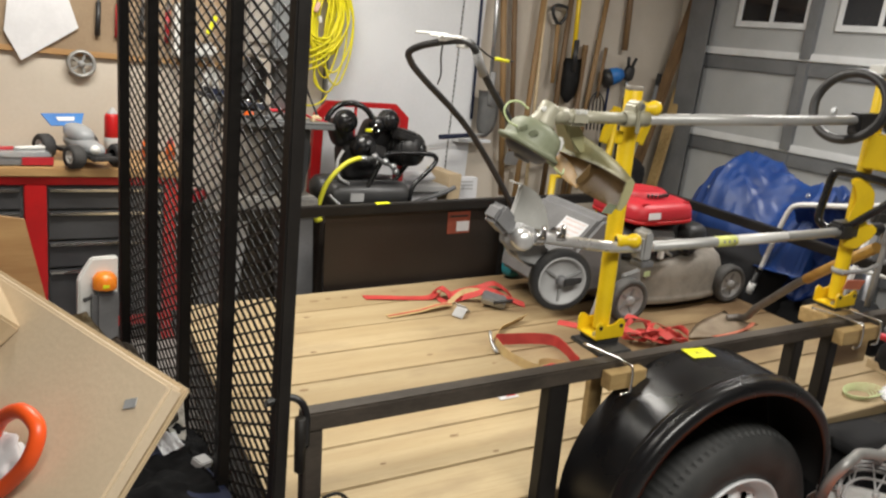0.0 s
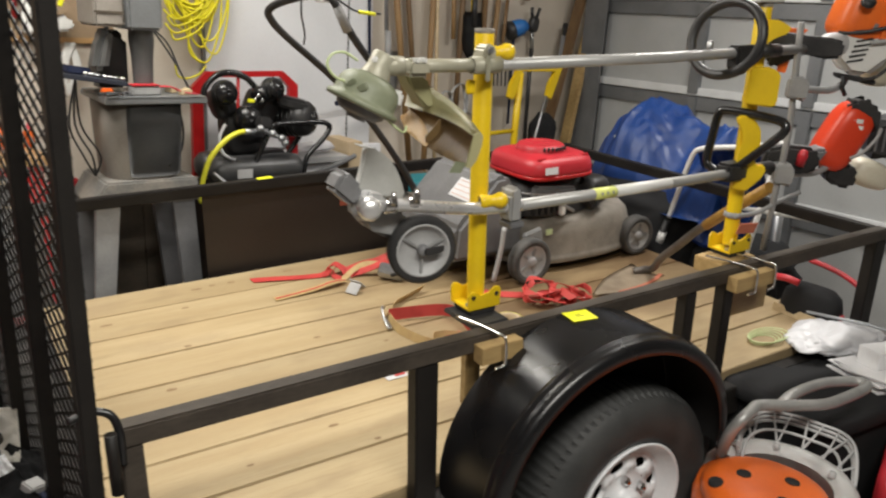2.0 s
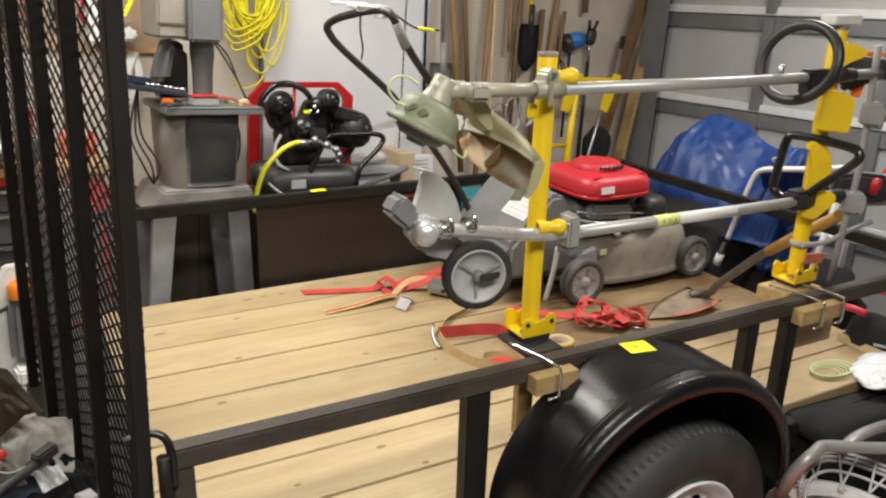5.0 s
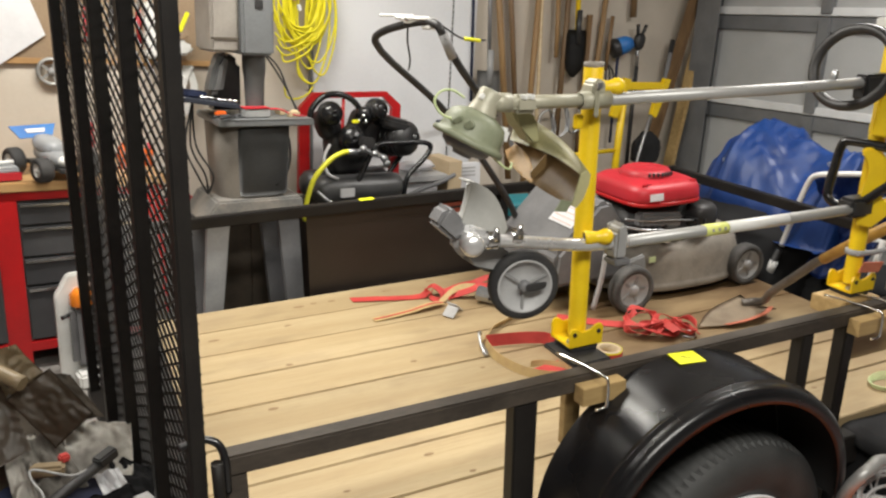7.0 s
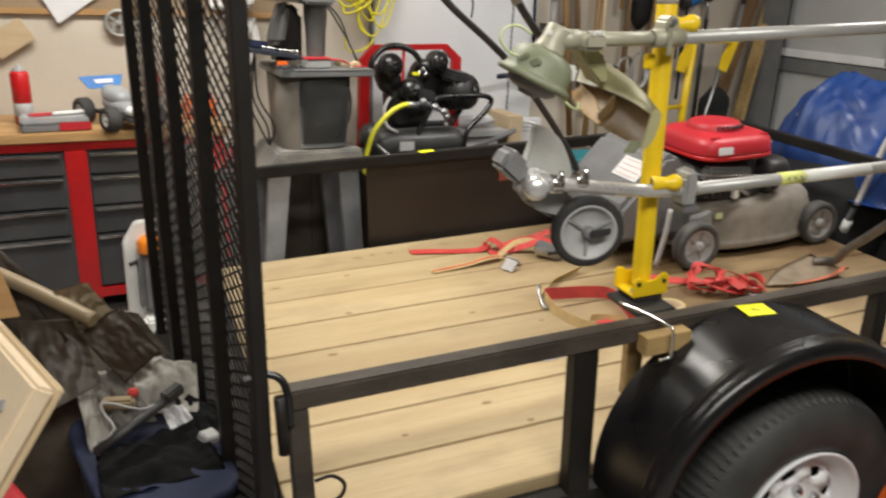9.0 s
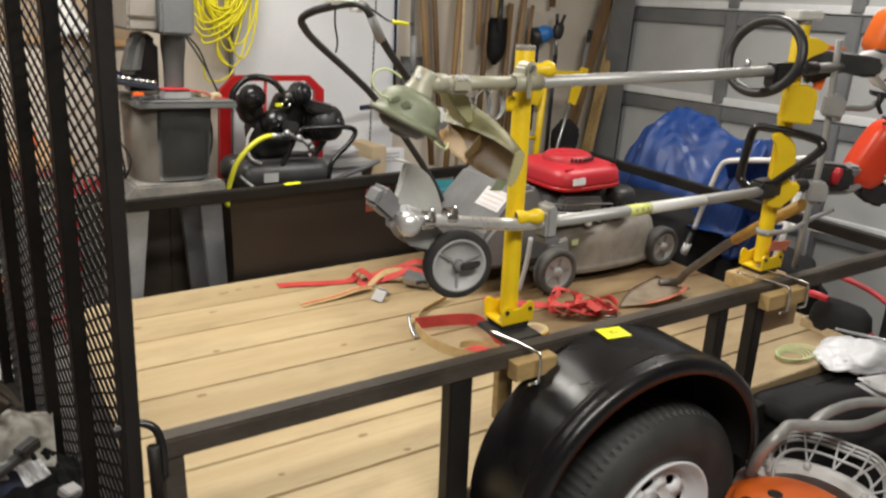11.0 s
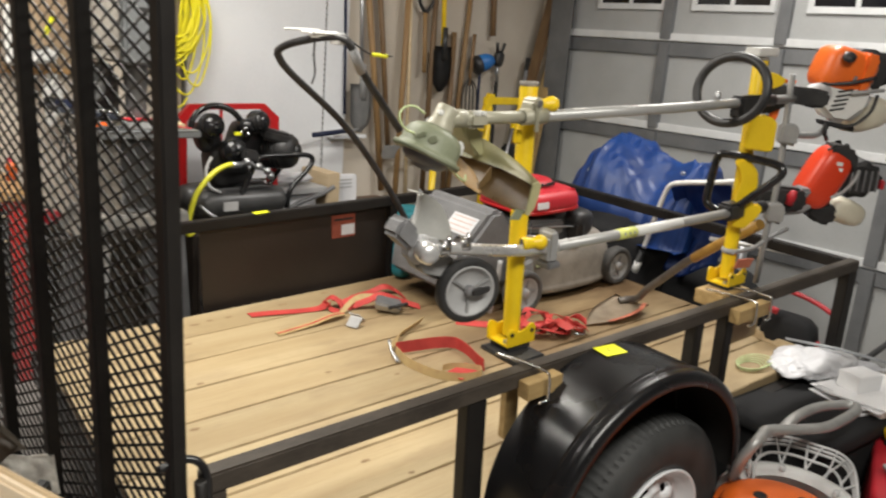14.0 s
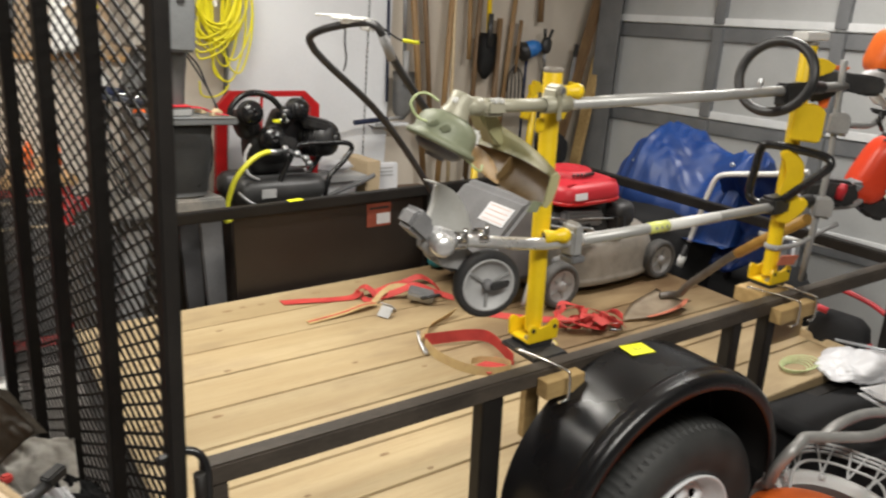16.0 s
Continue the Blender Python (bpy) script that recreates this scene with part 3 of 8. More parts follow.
def fender(parent, x, yin, yout, z=0.03):
    """A half-round fender from the side rail out to yout, closed on the inside by a skirt."""
    s = 1 if yout > yin else -1
    f0 = new("fender")
    f0.parent = parent
    tagged(f0, "glossy black rounded steel fender")
    C, RX, RZ, n = Vector((x, 0, z)), 0.362, 0.33, 48
    b = B()
    rows, under = [], []
    for k in range(n + 1):
        a = math.radians(187 - 194 * k / n)
        d = Vector((math.cos(a) / RX, 0, math.sin(a) / RZ)).normalized()
        o = C + Vector((RX * math.cos(a), 0, RZ * math.sin(a)))
        Y = lambda v: Vector((0, v, 0))
        prof = ((0, yin), (0, yin + s * 0.02), (0, yout - s * 0.075), (0, yout - s * 0.052), (0, yout - s * 0.048), (0.004, yout - s * 0.043), (0.004, yout - s * 0.037), (0, yout - s * 0.032), (0, yout - s * 0.028), (0, yout - s * 0.018),
                (-0.003, yout - s * 0.008), (-0.01, yout - s * 0.002), (-0.02, yout), (-0.034, yout), (-0.036, yout - s * 0.003))
        rows.append([b.verts.new(o + d * h + Y(v)) for h, v in prof])
        under.append([o + d * h + Y(v) for h, v in ((-0.035, yout - s * 0.0035), (-0.012, yout - s * 0.008), (-0.006, yout - s * 0.02), (-0.005, yin))])
    for A, D in zip(rows, rows[1:]):
        for k in range(len(prof) - 1):
            f = b.faces.new((A[k], A[k + 1], D[k + 1], D[k])); f.smooth = True
    part("fender_shell", b, "fender_black", f0)
    b = B()
    grid = [[b.verts.new(p) for p in row] for row in under]
    for A, D in zip(grid, grid[1:]):
        for k in range(3):
            f = b.faces.new((A[k], A[k + 1], D[k + 1], D[k])); f.smooth = True
    part("fender_lining", b, "sooty_black", f0, "dull black underside of the fender")
    b = B()
    prism(b, [(C.x + (RX - 0.006) * math.cos(math.radians(a)), C.z + (RZ - 0.008) * math.sin(math.radians(a))) for a in range(-7, 188, 6)], (1, 0, 0), (0, 0, 1), 0.004, (0, yin + s * 0.003, 0))
    part("inner_skirt", b, "sooty_black", f0)
    return f0


fender(tr, 1.005, -0.002, -0.212)
fender(tr, 1.005, W1 + 0.002, W1 + 0.212, -0.055)
b = B(); box(b, (0.58, W1 - 0.003, -0.04), (1.43, W1 + 0.001, H - TB + 0.004), 0.001); part("side_panel", b, "panel_brown", tr, "dark brown stained steel side panel")
wheel_at(tr, (1.08, -0.1, -0.098), -1)
wheel_at(tr, (1.065, W1 + 0.1, -0.098), 1)
b = B(); tube(b, [(1.065, -0.06, -0.098), (1.065, W1 + 0.06, -0.098)], 0.022, 12); part("axle", b, "black_paint", tr)

# tongue and jack reach to the front, below the deck
for y in (0.35, W1 - 0.35):
    b = B(); tube(b, [(1.9, y, -0.16), (LX + 0.75, W1 / 2, -0.16)], 0.03, 4); part("tongue_bar", b, "black_paint", tr)
b = B(); tube(b, [(LX + 0.6, W1 / 2, -0.455), (LX + 0.6, W1 / 2, 0.16)], 0.025, 12); part("jack", b, "galv", tr)

# spring latch and tie-down ring at the rear corner
b = B(); tube(b, smooth_path([(-0.07, 0.02, 0.385), (-0.03, 0.02, 0.392), (-0.004, 0.01, 0.382), (0.004, 0.0, 0.35), (0.003, 0.0, 0.29)], 5), 0.0075, 8); part("latch_rod", b, "black_gloss", tr)
b = B(); tube(b, [(-0.012, -0.012, 0.245), (-0.012, -0.012, 0.36)], 0.011, 8); part("latch_sleeve", b, "black_paint", tr)
b = B(); tube(b, smooth_path([(0.04, -0.005, 0.165), (0.07, -0.01, 0.172), (0.092, -0.012, 0.15), (0.082, -0.012, 0.122), (0.045, -0.005, 0.108)], 5), 0.0038, 8); part("tie_ring", b, "black_paint", tr)

# ramp gate, plumb and square to the garage
gate = new("ramp_gate")
gate.parent = tr
gate.matrix_basis = Matrix.Translation((-0.066, 0.0, 0)) @ T.to_3x3().inverted().to_4x4() @ Euler((0, radians(-0.9), radians(2.1))).to_matrix().to_4x4() @ Matrix.Translation((0.012, 0, 0))
tagged(gate, "raised black ramp gate of expanded metal mesh")
GH = 1.32
GY = (0.015, 0.32, 0.622, 0.925, 1.235)
for y in GY:
    b = B(); box(b, (-0.014, y - 0.016, -0.08), (0.014, y + 0.016, GH), 0.003); part("upright", b, "black_paint", gate)
for z in (-0.08, GH):
    b = B(); box(b, (-0.018, 0.0, z - 0.02), (0.018, 1.26, z + 0.02), 0.003); part("crossbar", b, "black_paint", gate)


def expanded_mesh(y0, y1, z0, z1, dy, dz, w, t):
    vs, fs = [], []
    n, m = int((y1 - y0) / dy), int((z1 - z0) / dz)
    L = math.hypot(dy, dz)
    for i in range(n):
        for j in range(m):
            y, z = y0 + i * dy, z0 + j * dz
            up = (i + j) % 2 == 0
            p, q = ((y, z), (y + dy, z + dz)) if up else ((y, z + dz), (y + dy, z))
            ny, nz = -(q[1] - p[1]) / L * w / 2, (q[0] - p[0]) / L * w / 2
            k = len(vs)
            for c in (p, q):
                for sg, x in ((1, t), (-1, t), (-1, -t), (1, -t)):
                    vs.append((x / 2 + sg * 0.0012, c[0] + sg * ny, c[1] + sg * nz))
            for a in range(4):
                fs.append((k + a, k + (a + 1) % 4, k + 4 + (a + 1) % 4, k + 4 + a))
    me = bpy.data.meshes.new("wire_mesh")
    me.from_pydata(vs, [], fs)
    me.materials.append(M["black_paint"])
    return me


g = new("wire_mesh", expanded_mesh(0.015, 1.24, -0.07, GH, 0.033, 0.0153, 0.005, 0.002))
g.parent, g.location = gate, (0.0165, 0, 0)
tagged(g, "black expanded metal mesh", kind="stuff")

b = B(); box(b, (1.14, 1.5792, 0.2), (1.252, 1.5815, 0.3)); fs = part("sticker", b, "brick_red", tr, "orange and white printed sticker")
b = B(); box(b, (1.185, 1.5775, 0.21), (1.248, 1.579, 0.255)); part("white_area", b, "paper", fs)
b = B(); box(b, (1.15, 1.5775, 0.275), (1.24, 1.579, 0.283)); part("dark_line", b, "ink", fs)

# yellow notes
b = B(); obox(b, (0, 0, 0), (0.066, 0.052, 0.0012), (0, 0, 0))
n1 = solid("sticky_note", b, "note_yellow", "bright yellow paper note stuck on the black fender", "note", T @ pose(0.998, -0.034, 0.3615, 0, 1, -8), "yellow notes")
b = B()
for k in range(2):
    box(b, (-0.012, -0.004 + k * 0.008, 0.0008), (0.01 - 0.008 * k, -0.0025 + k * 0.008, 0.0014))
part("writing", b, "ink", n1)
b = B(); obox(b, (0, 0, 0), (0.06, 0.03, 0.0012), (0, 0, 0))
solid("sticky_note", b, "note_yellow", "bright yellow paper note stuck on the far rail", "note", T @ pose(0.82, W1 - 0.02, H + 0.001, 0, 0, 3), "yellow notes")

# knots in the planks
random.seed(4)
M["knot"] = mat("knot", (0.3, 0.2, 0.1), (0.22, 0.14, 0.07), 0.65, 0, 40, 160, 0.05)
for x, y, a, c in ((0.5, 1.452, 0.02, 0.008), (0.56, 1.462, 0.012, 0.007), (0.63, 1.458, 0.014, 0.007), (0.86, 1.47, 0.02, 0.009), (1.06, 1.5, 0.016, 0.008), (0.35, 1.0, 0.012, 0.006), (0.72, 0.86, 0.012, 0.006),
                   (0.9, 0.73, 0.01, 0.005), (0.24, 0.75, 0.016, 0.008), (0.55, 0.36, 0.014, 0.007), (0.62, 0.25, 0.01, 0.006), (0.31, 0.3, 0.01, 0.005), (0.42, 1.3, 0.014, 0.005), (0.16, 1.28, 0.02, 0.006), (1.75, 0.2, 0.01, 0.006)):
    b = B()
    lathe(b, [(0.0, 0.0004), (0.6, 0.0004), (1.0, 0.0)], (0, 0, 0), (0, 0, 1), 14)
    for v in b.verts:
        w_ = 1 + 0.25 * noise.noise(Vector((v.co.x * 1.7 + x * 9, v.co.y * 1.7, y)))
        v.co = Vector((x + v.co.x * a * w_, y + v.co.y * c * w_, 0.0004 + v.co.z))
    part("knot", b, "knot", tr)


# ---- tool rack on the near rail ----
def rack_post(x, y, top, label):
    p = thing("rack_post", label, "tool rack", T @ Matrix.Translation((x, y, H)), "rack posts")
    b = B(); lathe(b, [(0.0205, 0.03), (0.0205, top - 0.002), (0.0195, top), (0.017, top), (0.017, 0.03)], (0, 0, 0), (0, 0, 1), 24); part("pipe", b, "yellow", p)
    b = B(); lathe(b, [(0.0209, top - 0.008), (0.0212, top - 0.006), (0.0212, top + 0.001), (0.0165, top + 0.001), (0.0165, top - 0.02), (0.0, top - 0.02)], (0, 0, 0), (0, 0, 1), 24); part("pipe_mouth", b, "dusty_grey", p, "worn bare metal pipe mouth")
    b = B(); box(b, (-0.042, -0.036, 0.012), (0.042, 0.036, 0.019), 0.002); part("base_plate", b, "yellow", p)
    for s in (-1, 1):
        b = B(); prism(b, [(-0.044, 0.014), (0.044, 0.014), (0.046, 0.052), (0.04, 0.062), (0.028, 0.064), (0.012, 0.05), (-0.012, 0.046), (-0.026, 0.058), (-0.038, 0.06), (-0.045, 0.05)], (1, 0, 0), (0, 0, 1), 0.005, (0, s * 0.036, 0), 0.0012)
        part("ear", b, "yellow", p)
        for q in (-0.032, 0.032):
            b = B(); lathe(b, [(0, 0), (0.005, 0), (0.005, 0.003), (0, 0.003)], (q, s * 0.0385, 0.046), (0, s, 0), 12, False); part("ear_hole", b, "black_plastic", p)
    b = B(); lathe(b, [(0, 0), (0.009, 0), (0.009, 0.007), (0, 0.007)], (-0.03, -0.02, 0.019), (0, 0, 1), 6, False); part("bolt", b, "galv", p)
    b = B(); box(b, (-0.036, -0.034, 0.0), (0.036, 0.034, 0.012), 0.002); part("pad", b, "black_plastic", p)
    return p


def clamp_knob(parent, z, x0=-0.026, y0=-0.04):
    """A yellow turning sleeve with an open end and a ball grip."""
    ax = (0.95, -0.3, 0.04)
    b = B(); lathe(b, [(0.011, 0.005), (0.0135, 0.0), (0.016, 0.0), (0.0165, 0.008), (0.0145, 0.018), (0.0125, 0.03), (0.0145, 0.036), (0.0175, 0.044), (0.0175, 0.052), (0.0135, 0.06), (0.006, 0.064), (0, 0.065)], (x0, y0, z), ax, 20)
    kn = part("knob", b, "yellow", parent, "yellow knob clamp")
    b = B(); lathe(b, [(0.0, 0.006), (0.0125, 0.006), (0.0125, 0.002), (0.0, 0.001)], (x0, y0, z), ax, 16); part("knob_hole", b, "dark_brown", kn)


p1 = rack_post(0.817, 0.13, 0.633, "yellow steel rack post holding trimmer and edger shafts")
clamp_knob(p1, 0.588)
clamp_knob(p1, 0.272)
b = B()
prism(b, [(-0.056, 0.556), (-0.036, 0.55), (-0.014, 0.556), (-0.014, 0.598), (-0.02, 0.606), (-0.036, 0.606), (-0.044, 0.598), (-0.048, 0.578)], (1, 0, 0), (0, 0, 1), 0.04, (0, -0.046, 0), 0.004)
lathe(b, [(0.0145, -0.034), (0.0175, -0.034), (0.0175, 0.034), (0.0145, 0.034)], (-0.035, -0.056, 0.566), (1, 0, 0), 18)
obox(b, (-0.043, -0.077, 0.572), (0.009, 0.01, 0.075), (0, 0, 0), 0.003)
part("clamp_jaw", b, "olive_shaft", p1, "pale cast clamp round the trimmer shaft")
b = B(); obox(b, (-0.043, -0.084, 0.597), (0.012, 0.008, 0.012), (0, 0, 0), 0.002); part("clamp_bolt", b, "galv", p1)
b = B(); obox(b, (-0.052, -0.03, 0.52), (0.02, 0.012, 0.03), (0, 0, 0), 0.003); part("stop_tab", b, "yellow", p1)
b = B(); prism(b, [(0.04, 0.222), (0.07, 0.222), (0.072, 0.282), (0.064, 0.298), (0.056, 0.302), (0.05, 0.288), (0.041, 0.282)], (1, 0, 0), (0, 0, 1), 0.045, (0, -0.045, 0), 0.005); part("lower_jaw", b, "grey_mid", p1, "grey cast clamp round the edger shaft")
b = B(); box(b, (0.04, -0.07, 0.206), (0.08, -0.025, 0.221), 0.003); part("jaw_foot", b, "grey_plastic", p1)

p2 = rack_post(1.685, 0.1, 0.688, "yellow steel rack post with hooked cradles on the rail")
b = B(); box(b, (-0.05, -0.024, 0.692), (0.05, 0.024, 0.715), 0.003); part("cap_label", b, "white_plastic", p2, "white label on the post top")
UV = (0.7071, -0.7071, 0)
b = B(); prism(b, [(-0.026, 0.435), (0.05, 0.43), (0.056, 0.442), (0.056, 0.515), (0.036, 0.53), (-0.02, 0.53)], UV, (0, 0, 1), 0.05, (-0.028, -0.028, 0), 0.004); part("upper_cradle", b, "yellow", p2)
b = B(); prism(b, [(0.012, 0.58), (0.03, 0.605), (0.062, 0.615), (0.07, 0.632), (0.04, 0.648), (0.012, 0.65)], UV, (0, 0, 1), 0.03, (-0.01, -0.01, 0), 0.003); part("upper_hook", b, "yellow", p2)
b = B(); prism(b, [(-0.022, 0.2), (0.014, 0.195), (0.05, 0.235), (0.06, 0.262), (0.045, 0.275), (0.034, 0.262), (0.02, 0.285), (0.036, 0.33), (0.03, 0.37), (0.012, 0.392), (-0.012, 0.404), (-0.03, 0.4), (-0.034, 0.385), (-0.016, 0.37), (-0.008, 0.34), (-0.02, 0.28)], UV, (0, 0, 1), 0.03, (-0.024, -0.024, 0), 0.004); part("lower_cradle", b, "yellow", p2)
b = B(); obox(b, (0.0, -0.05, 0.088), (0.055, 0.003, 0.036), (24, 0, -20)); part("red_tag", b, "rust_orange", p2, "small faded red tag")
b = B(); lathe(b, [(0.022, 0.0), (0.027, 0.003), (0.027, 0.014), (0.022, 0.017)], (0, 0, 0.108), (0, 0, 1), 20); part("hose_band", b, "grey_mid", p2)
b = B(); tube(b, smooth_path([(-0.02, -0.02, 0.118), (0.06, -0.035, 0.122), (0.14, -0.04, 0.145), (0.22, -0.05, 0.165)], 4), 0.007, 8); part("strap_rod", b, "grey_mid", p2)

# grey upright beside the second post, with clamps and forked rests
ga = thing("tool_holder", "grey metal tool holder clamped behind the yellow post", "holder", T)
b = B(); tube(b, [(1.79, 0.06, 0.36), (1.805, 0.06, 0.54), (1.822, 0.06, 0.7), (1.80, 0.06, 0.93), (1.795, 0.06, 1.0)], 0.0095, 4); part("arm", b, "grey_mid", ga)
for z in (0.59, 0.83):
    b = B(); prism(b, [(-0.024, -0.03), (0.028, -0.032), (0.032, 0.012), (0.018, 0.03), (-0.02, 0.026)], UV, (0, 0, 1), 0.04, (1.81, 0.055, z), 0.005); part("bracket", b, "grey_mid", ga)
    b = B(); tube(b, smooth_path([(1.82, 0.05, z - 0.005), (1.9, 0.05, z - 0.012), (1.97, 0.05, z - 0.016), (2.02, 0.05, z - 0.002), (2.035, 0.05, z + 0.02)], 4), 0.0095, 8); part("rest", b, "grey_mid", ga)
    b = B(); lathe(b, [(0.0, 0.0), (0.011, 0.0), (0.011, 0.05), (0.0, 0.052)], (1.815, 0.04, z - 0.035), (0.1, -0.1, 1), 12); part("pivot_pin", b, "galv", ga)
b = B(); lathe(b, [(0.0, 0.0), (0.012, 0.0), (0.014, 0.03), (0.009, 0.045), (0.0, 0.046)], (1.85, 0.03, 0.612), (0, -0.2, 1), 12); part("release_button", b, "red_plastic", ga)


def rail_clamp(x0, x1, rods, depth, board, plate, inner):
    c = thing("wood_clamp", "tan wood blocks bolted across the trailer rail with bent rods", "clamp", T, "rail clamps")
    b = B(); box(b, (x0, -0.036, H - 0.055), (x1, -0.003, H - 0.014), 0.0012); part("outer_block", b, "wood_block", c)
    b = B(); box(b, (x0 + 0.03, 0.045, H - board), (x1 + 0.02, depth + 0.04, H - 0.001), 0.003); part("cross_board", b, plate, c)
    b = B(); box(b, (inner[0], 0.045, inner[2]), (inner[1], 0.07, H - 0.052), 0.003); part("inner_block", b, "wood_block", c)
    for x in rods:
        b = B(); tube(b, smooth_path([(x - 0.03, 0.1, H + 0.007), (x - 0.012, 0.03, H + 0.008), (x - 0.002, -0.034, H + 0.008), (x + 0.001, -0.048, H - 0.001), (x + 0.001, -0.05, H - 0.05), (x - 0.004, -0.048, H - 0.06), (x - 0.022, -0.046, H - 0.062)], 4), 0.0035, 8)
        part("bent_rod", b, "chrome", c)
    return c


rail_clamp(0.725, 0.835, (0.775,), 0.13, 0.012, "black_plastic", (0.74, 0.78, H - 0.2))
rail_clamp(1.56, 1.72, (1.62, 1.7), 0.1, 0.045, "wood_block", (1.655, 1.82, 0.18))

# string trimmer
st = thing("string_trimmer", "orange and white string trimmer hung in the yellow rack", "trimmer", T)
SY = 0.076
b = B(); tube(b, [(0.57, SY, 0.928), (0.79, SY, 0.922)], 0.0135, 14); part("lower_shaft", b, "olive_shaft", st, "olive grey painted tube")
b = B(); tube(b, [(0.79, SY, 0.922), (1.3, SY - 0.004, 0.922), (1.87, 0.062, 0.93)], 0.013, 14); part("shaft", b, "shaft_white", st, "pale scuffed metal drive tube")
for k, w in enumerate((0.012, 0.006, 0.012, 0.004, 0.012, 0.012, 0.004, 0.01)):
    b = B(); obox(b, (0.93 + k * 0.019, SY - 0.0117, 0.9275), (w, 0.0012, 0.006), (-30, 0, 0)); part("shaft_mark", b, "grey_mid", st)
b = B(); tube(b, [(0.905, SY, 0.922), (1.09, SY, 0.922)], 0.0133, 14); part("shaft_label", b, "white_plastic", st, "worn white printed label")
for k in range(6):
    b = B(); obox(b, (1.34 + k * 0.013, SY - 0.0165, 0.9275), (0.008, 0.0012, 0.005), (-30, 0, 0)); part("shaft_mark", b, "grey_mid", st)
HA, HC = Vector((-0.46, 0.05, -0.886)), Vector((0.541, 0.083, 0.921))
b = B(); lathe(b, [(0.0, -0.034), (0.019, -0.034), (0.023, -0.03), (0.0235, -0.008), (0.027, 0.004), (0.03, 0.012)], HC, HA, 22); tube(b, [HC + Vector((0.012, -0.004, 0.008)), (0.59, SY, 0.9275)], 0.0185, 14)
part("gear_head", b, "olive_shaft", st, "pale olive cast gear head")
b = B(); obox(b, HC - HA * 0.024 + Vector((-0.022, -0.008, 0.0)), (0.008, 0.014, 0.012), (0, 28, 0), 0.002); part("gear_bolt", b, "white_plastic", st)
for x in (0.612, 0.628):
    b = B(); obox(b, (x, SY - 0.012, 0.938), (0.008, 0.02, 0.01), (0, 0, 20), 0.002); part("guard_bolt", b, "white_plastic", st)
b = B(); obox(b, (0.62, SY, 0.924), (0.052, 0.036, 0.034), (0, 2, 0), 0.008); part("guard_collar", b, "olive_shaft", st)
b = B(); lathe(b, [(0.028, 0.012), (0.044, 0.018), (0.055, 0.026), (0.0605, 0.038), (0.062, 0.058), (0.064, 0.064), (0.071, 0.066), (0.0725, 0.071), (0.071, 0.076), (0.06, 0.077), (0.05, 0.072), (0.0, 0.072)], HC, HA, 40)
part("spool_head", b, "olive", st, "olive plastic cutting head")
fw = (Vector((-0.72, -0.65, 0.25)) - HA * HA.dot(Vector((-0.72, -0.65, 0.25)))).normalized()
for q, h_ in ((-0.012, 0.01), (0.012, 0.014)):
    b = B(); obox(b, HC + HA * 0.044 + fw * 0.059 + fw.cross(HA) * q, (0.018, 0.012, h_), (0, -26, -48), 0.002); part("head_slot", b, "olive", st)
b = B(); lathe(b, [(0.05, 0.07), (0.048, 0.083), (0.036, 0.092), (0.02, 0.094), (0.018, 0.1), (0.0, 0.101)], HC, HA, 28); part("spool_knob", b, "grey_plastic", st, "dark grey spool cap")
b = B(); obox(b, (0.573, 0.068, 0.868), (0.022, 0.02, 0.032), (0, 20, 0), 0.006); part("guard_lug", b, "white_plastic", st)
b = B(); tube(b, smooth_path([(0.487, 0.07, 0.9), (0.452, 0.075, 0.912), (0.437, 0.08, 0.935), (0.45, 0.085, 0.953), (0.475, 0.086, 0.955), (0.5, 0.085, 0.94)], 6), 0.0024, 6); part("cutting_line", b, "lime", st, "pale green nylon line")
b = B(); tube(b, smooth_path([(0.535, 0.05, 0.84), (0.56, 0.04, 0.815), (0.58, 0.05, 0.806), (0.59, 0.06, 0.815)], 6), 0.0024, 6); part("line_tail", b, "lime", st)


# debris guard: a shield across the shaft, with an outward top flange over a hollow inner face
def guard_edge(s):
    y = 0.205 - 0.262 * s
    return Vector((0.668 + 0.022 * math.sin(math.pi * s), y, 0.83 - 0.022 * s))


GN = 22
b = B()
rows = []
for k in range(GN + 1):
    s = k / GN
    e = guard_edge(s)
    lift = 0.05 * (1 - s) ** 1.1 + 0.007
    back = 0.024 - 0.008 * s
    rows.append([b.verts.new(e + Vector((back * v, 0, lift * math.sin(v * math.pi / 2)))) for v in (0, 0.25, 0.5, 0.75, 1)])
for A, D in zip(rows, rows[1:]):
    for k in range(4):
        f = b.faces.new((A[k], A[k + 1], D[k + 1], D[k])); f.smooth = True
bmesh.ops.solidify(b, geom=b.faces[:], thickness=0.004)
part("debris_guard", b, "guard_rim", st, "olive cream plastic guard flange")
# inner face, its brown darkened to stand for the flange's shadow
b = B()
rows = []
for k in range(GN + 1):
    s = k / GN
    e = guard_edge(s) + Vector((0.004, 0, 0))
    drop = 0.04 + 0.02 * s + 0.006 * math.sin(math.pi * s)
    if s < 0.12:
        drop *= 0.55 + 0.45 * math.sqrt(s / 0.12)
    rows.append([b.verts.new(e + Vector((0.016 * math.sin(math.pi * v) - (0.012 + 0.03 * math.sin(math.pi * s)) * v, 0, -drop * v))) for v in (0, 0.2, 0.4, 0.6, 0.8, 1)])
for A, D in zip(rows, rows[1:]):
    for k in range(5):
        f = b.faces.new((A[k], A[k + 1], D[k + 1], D[k])); f.smooth = True
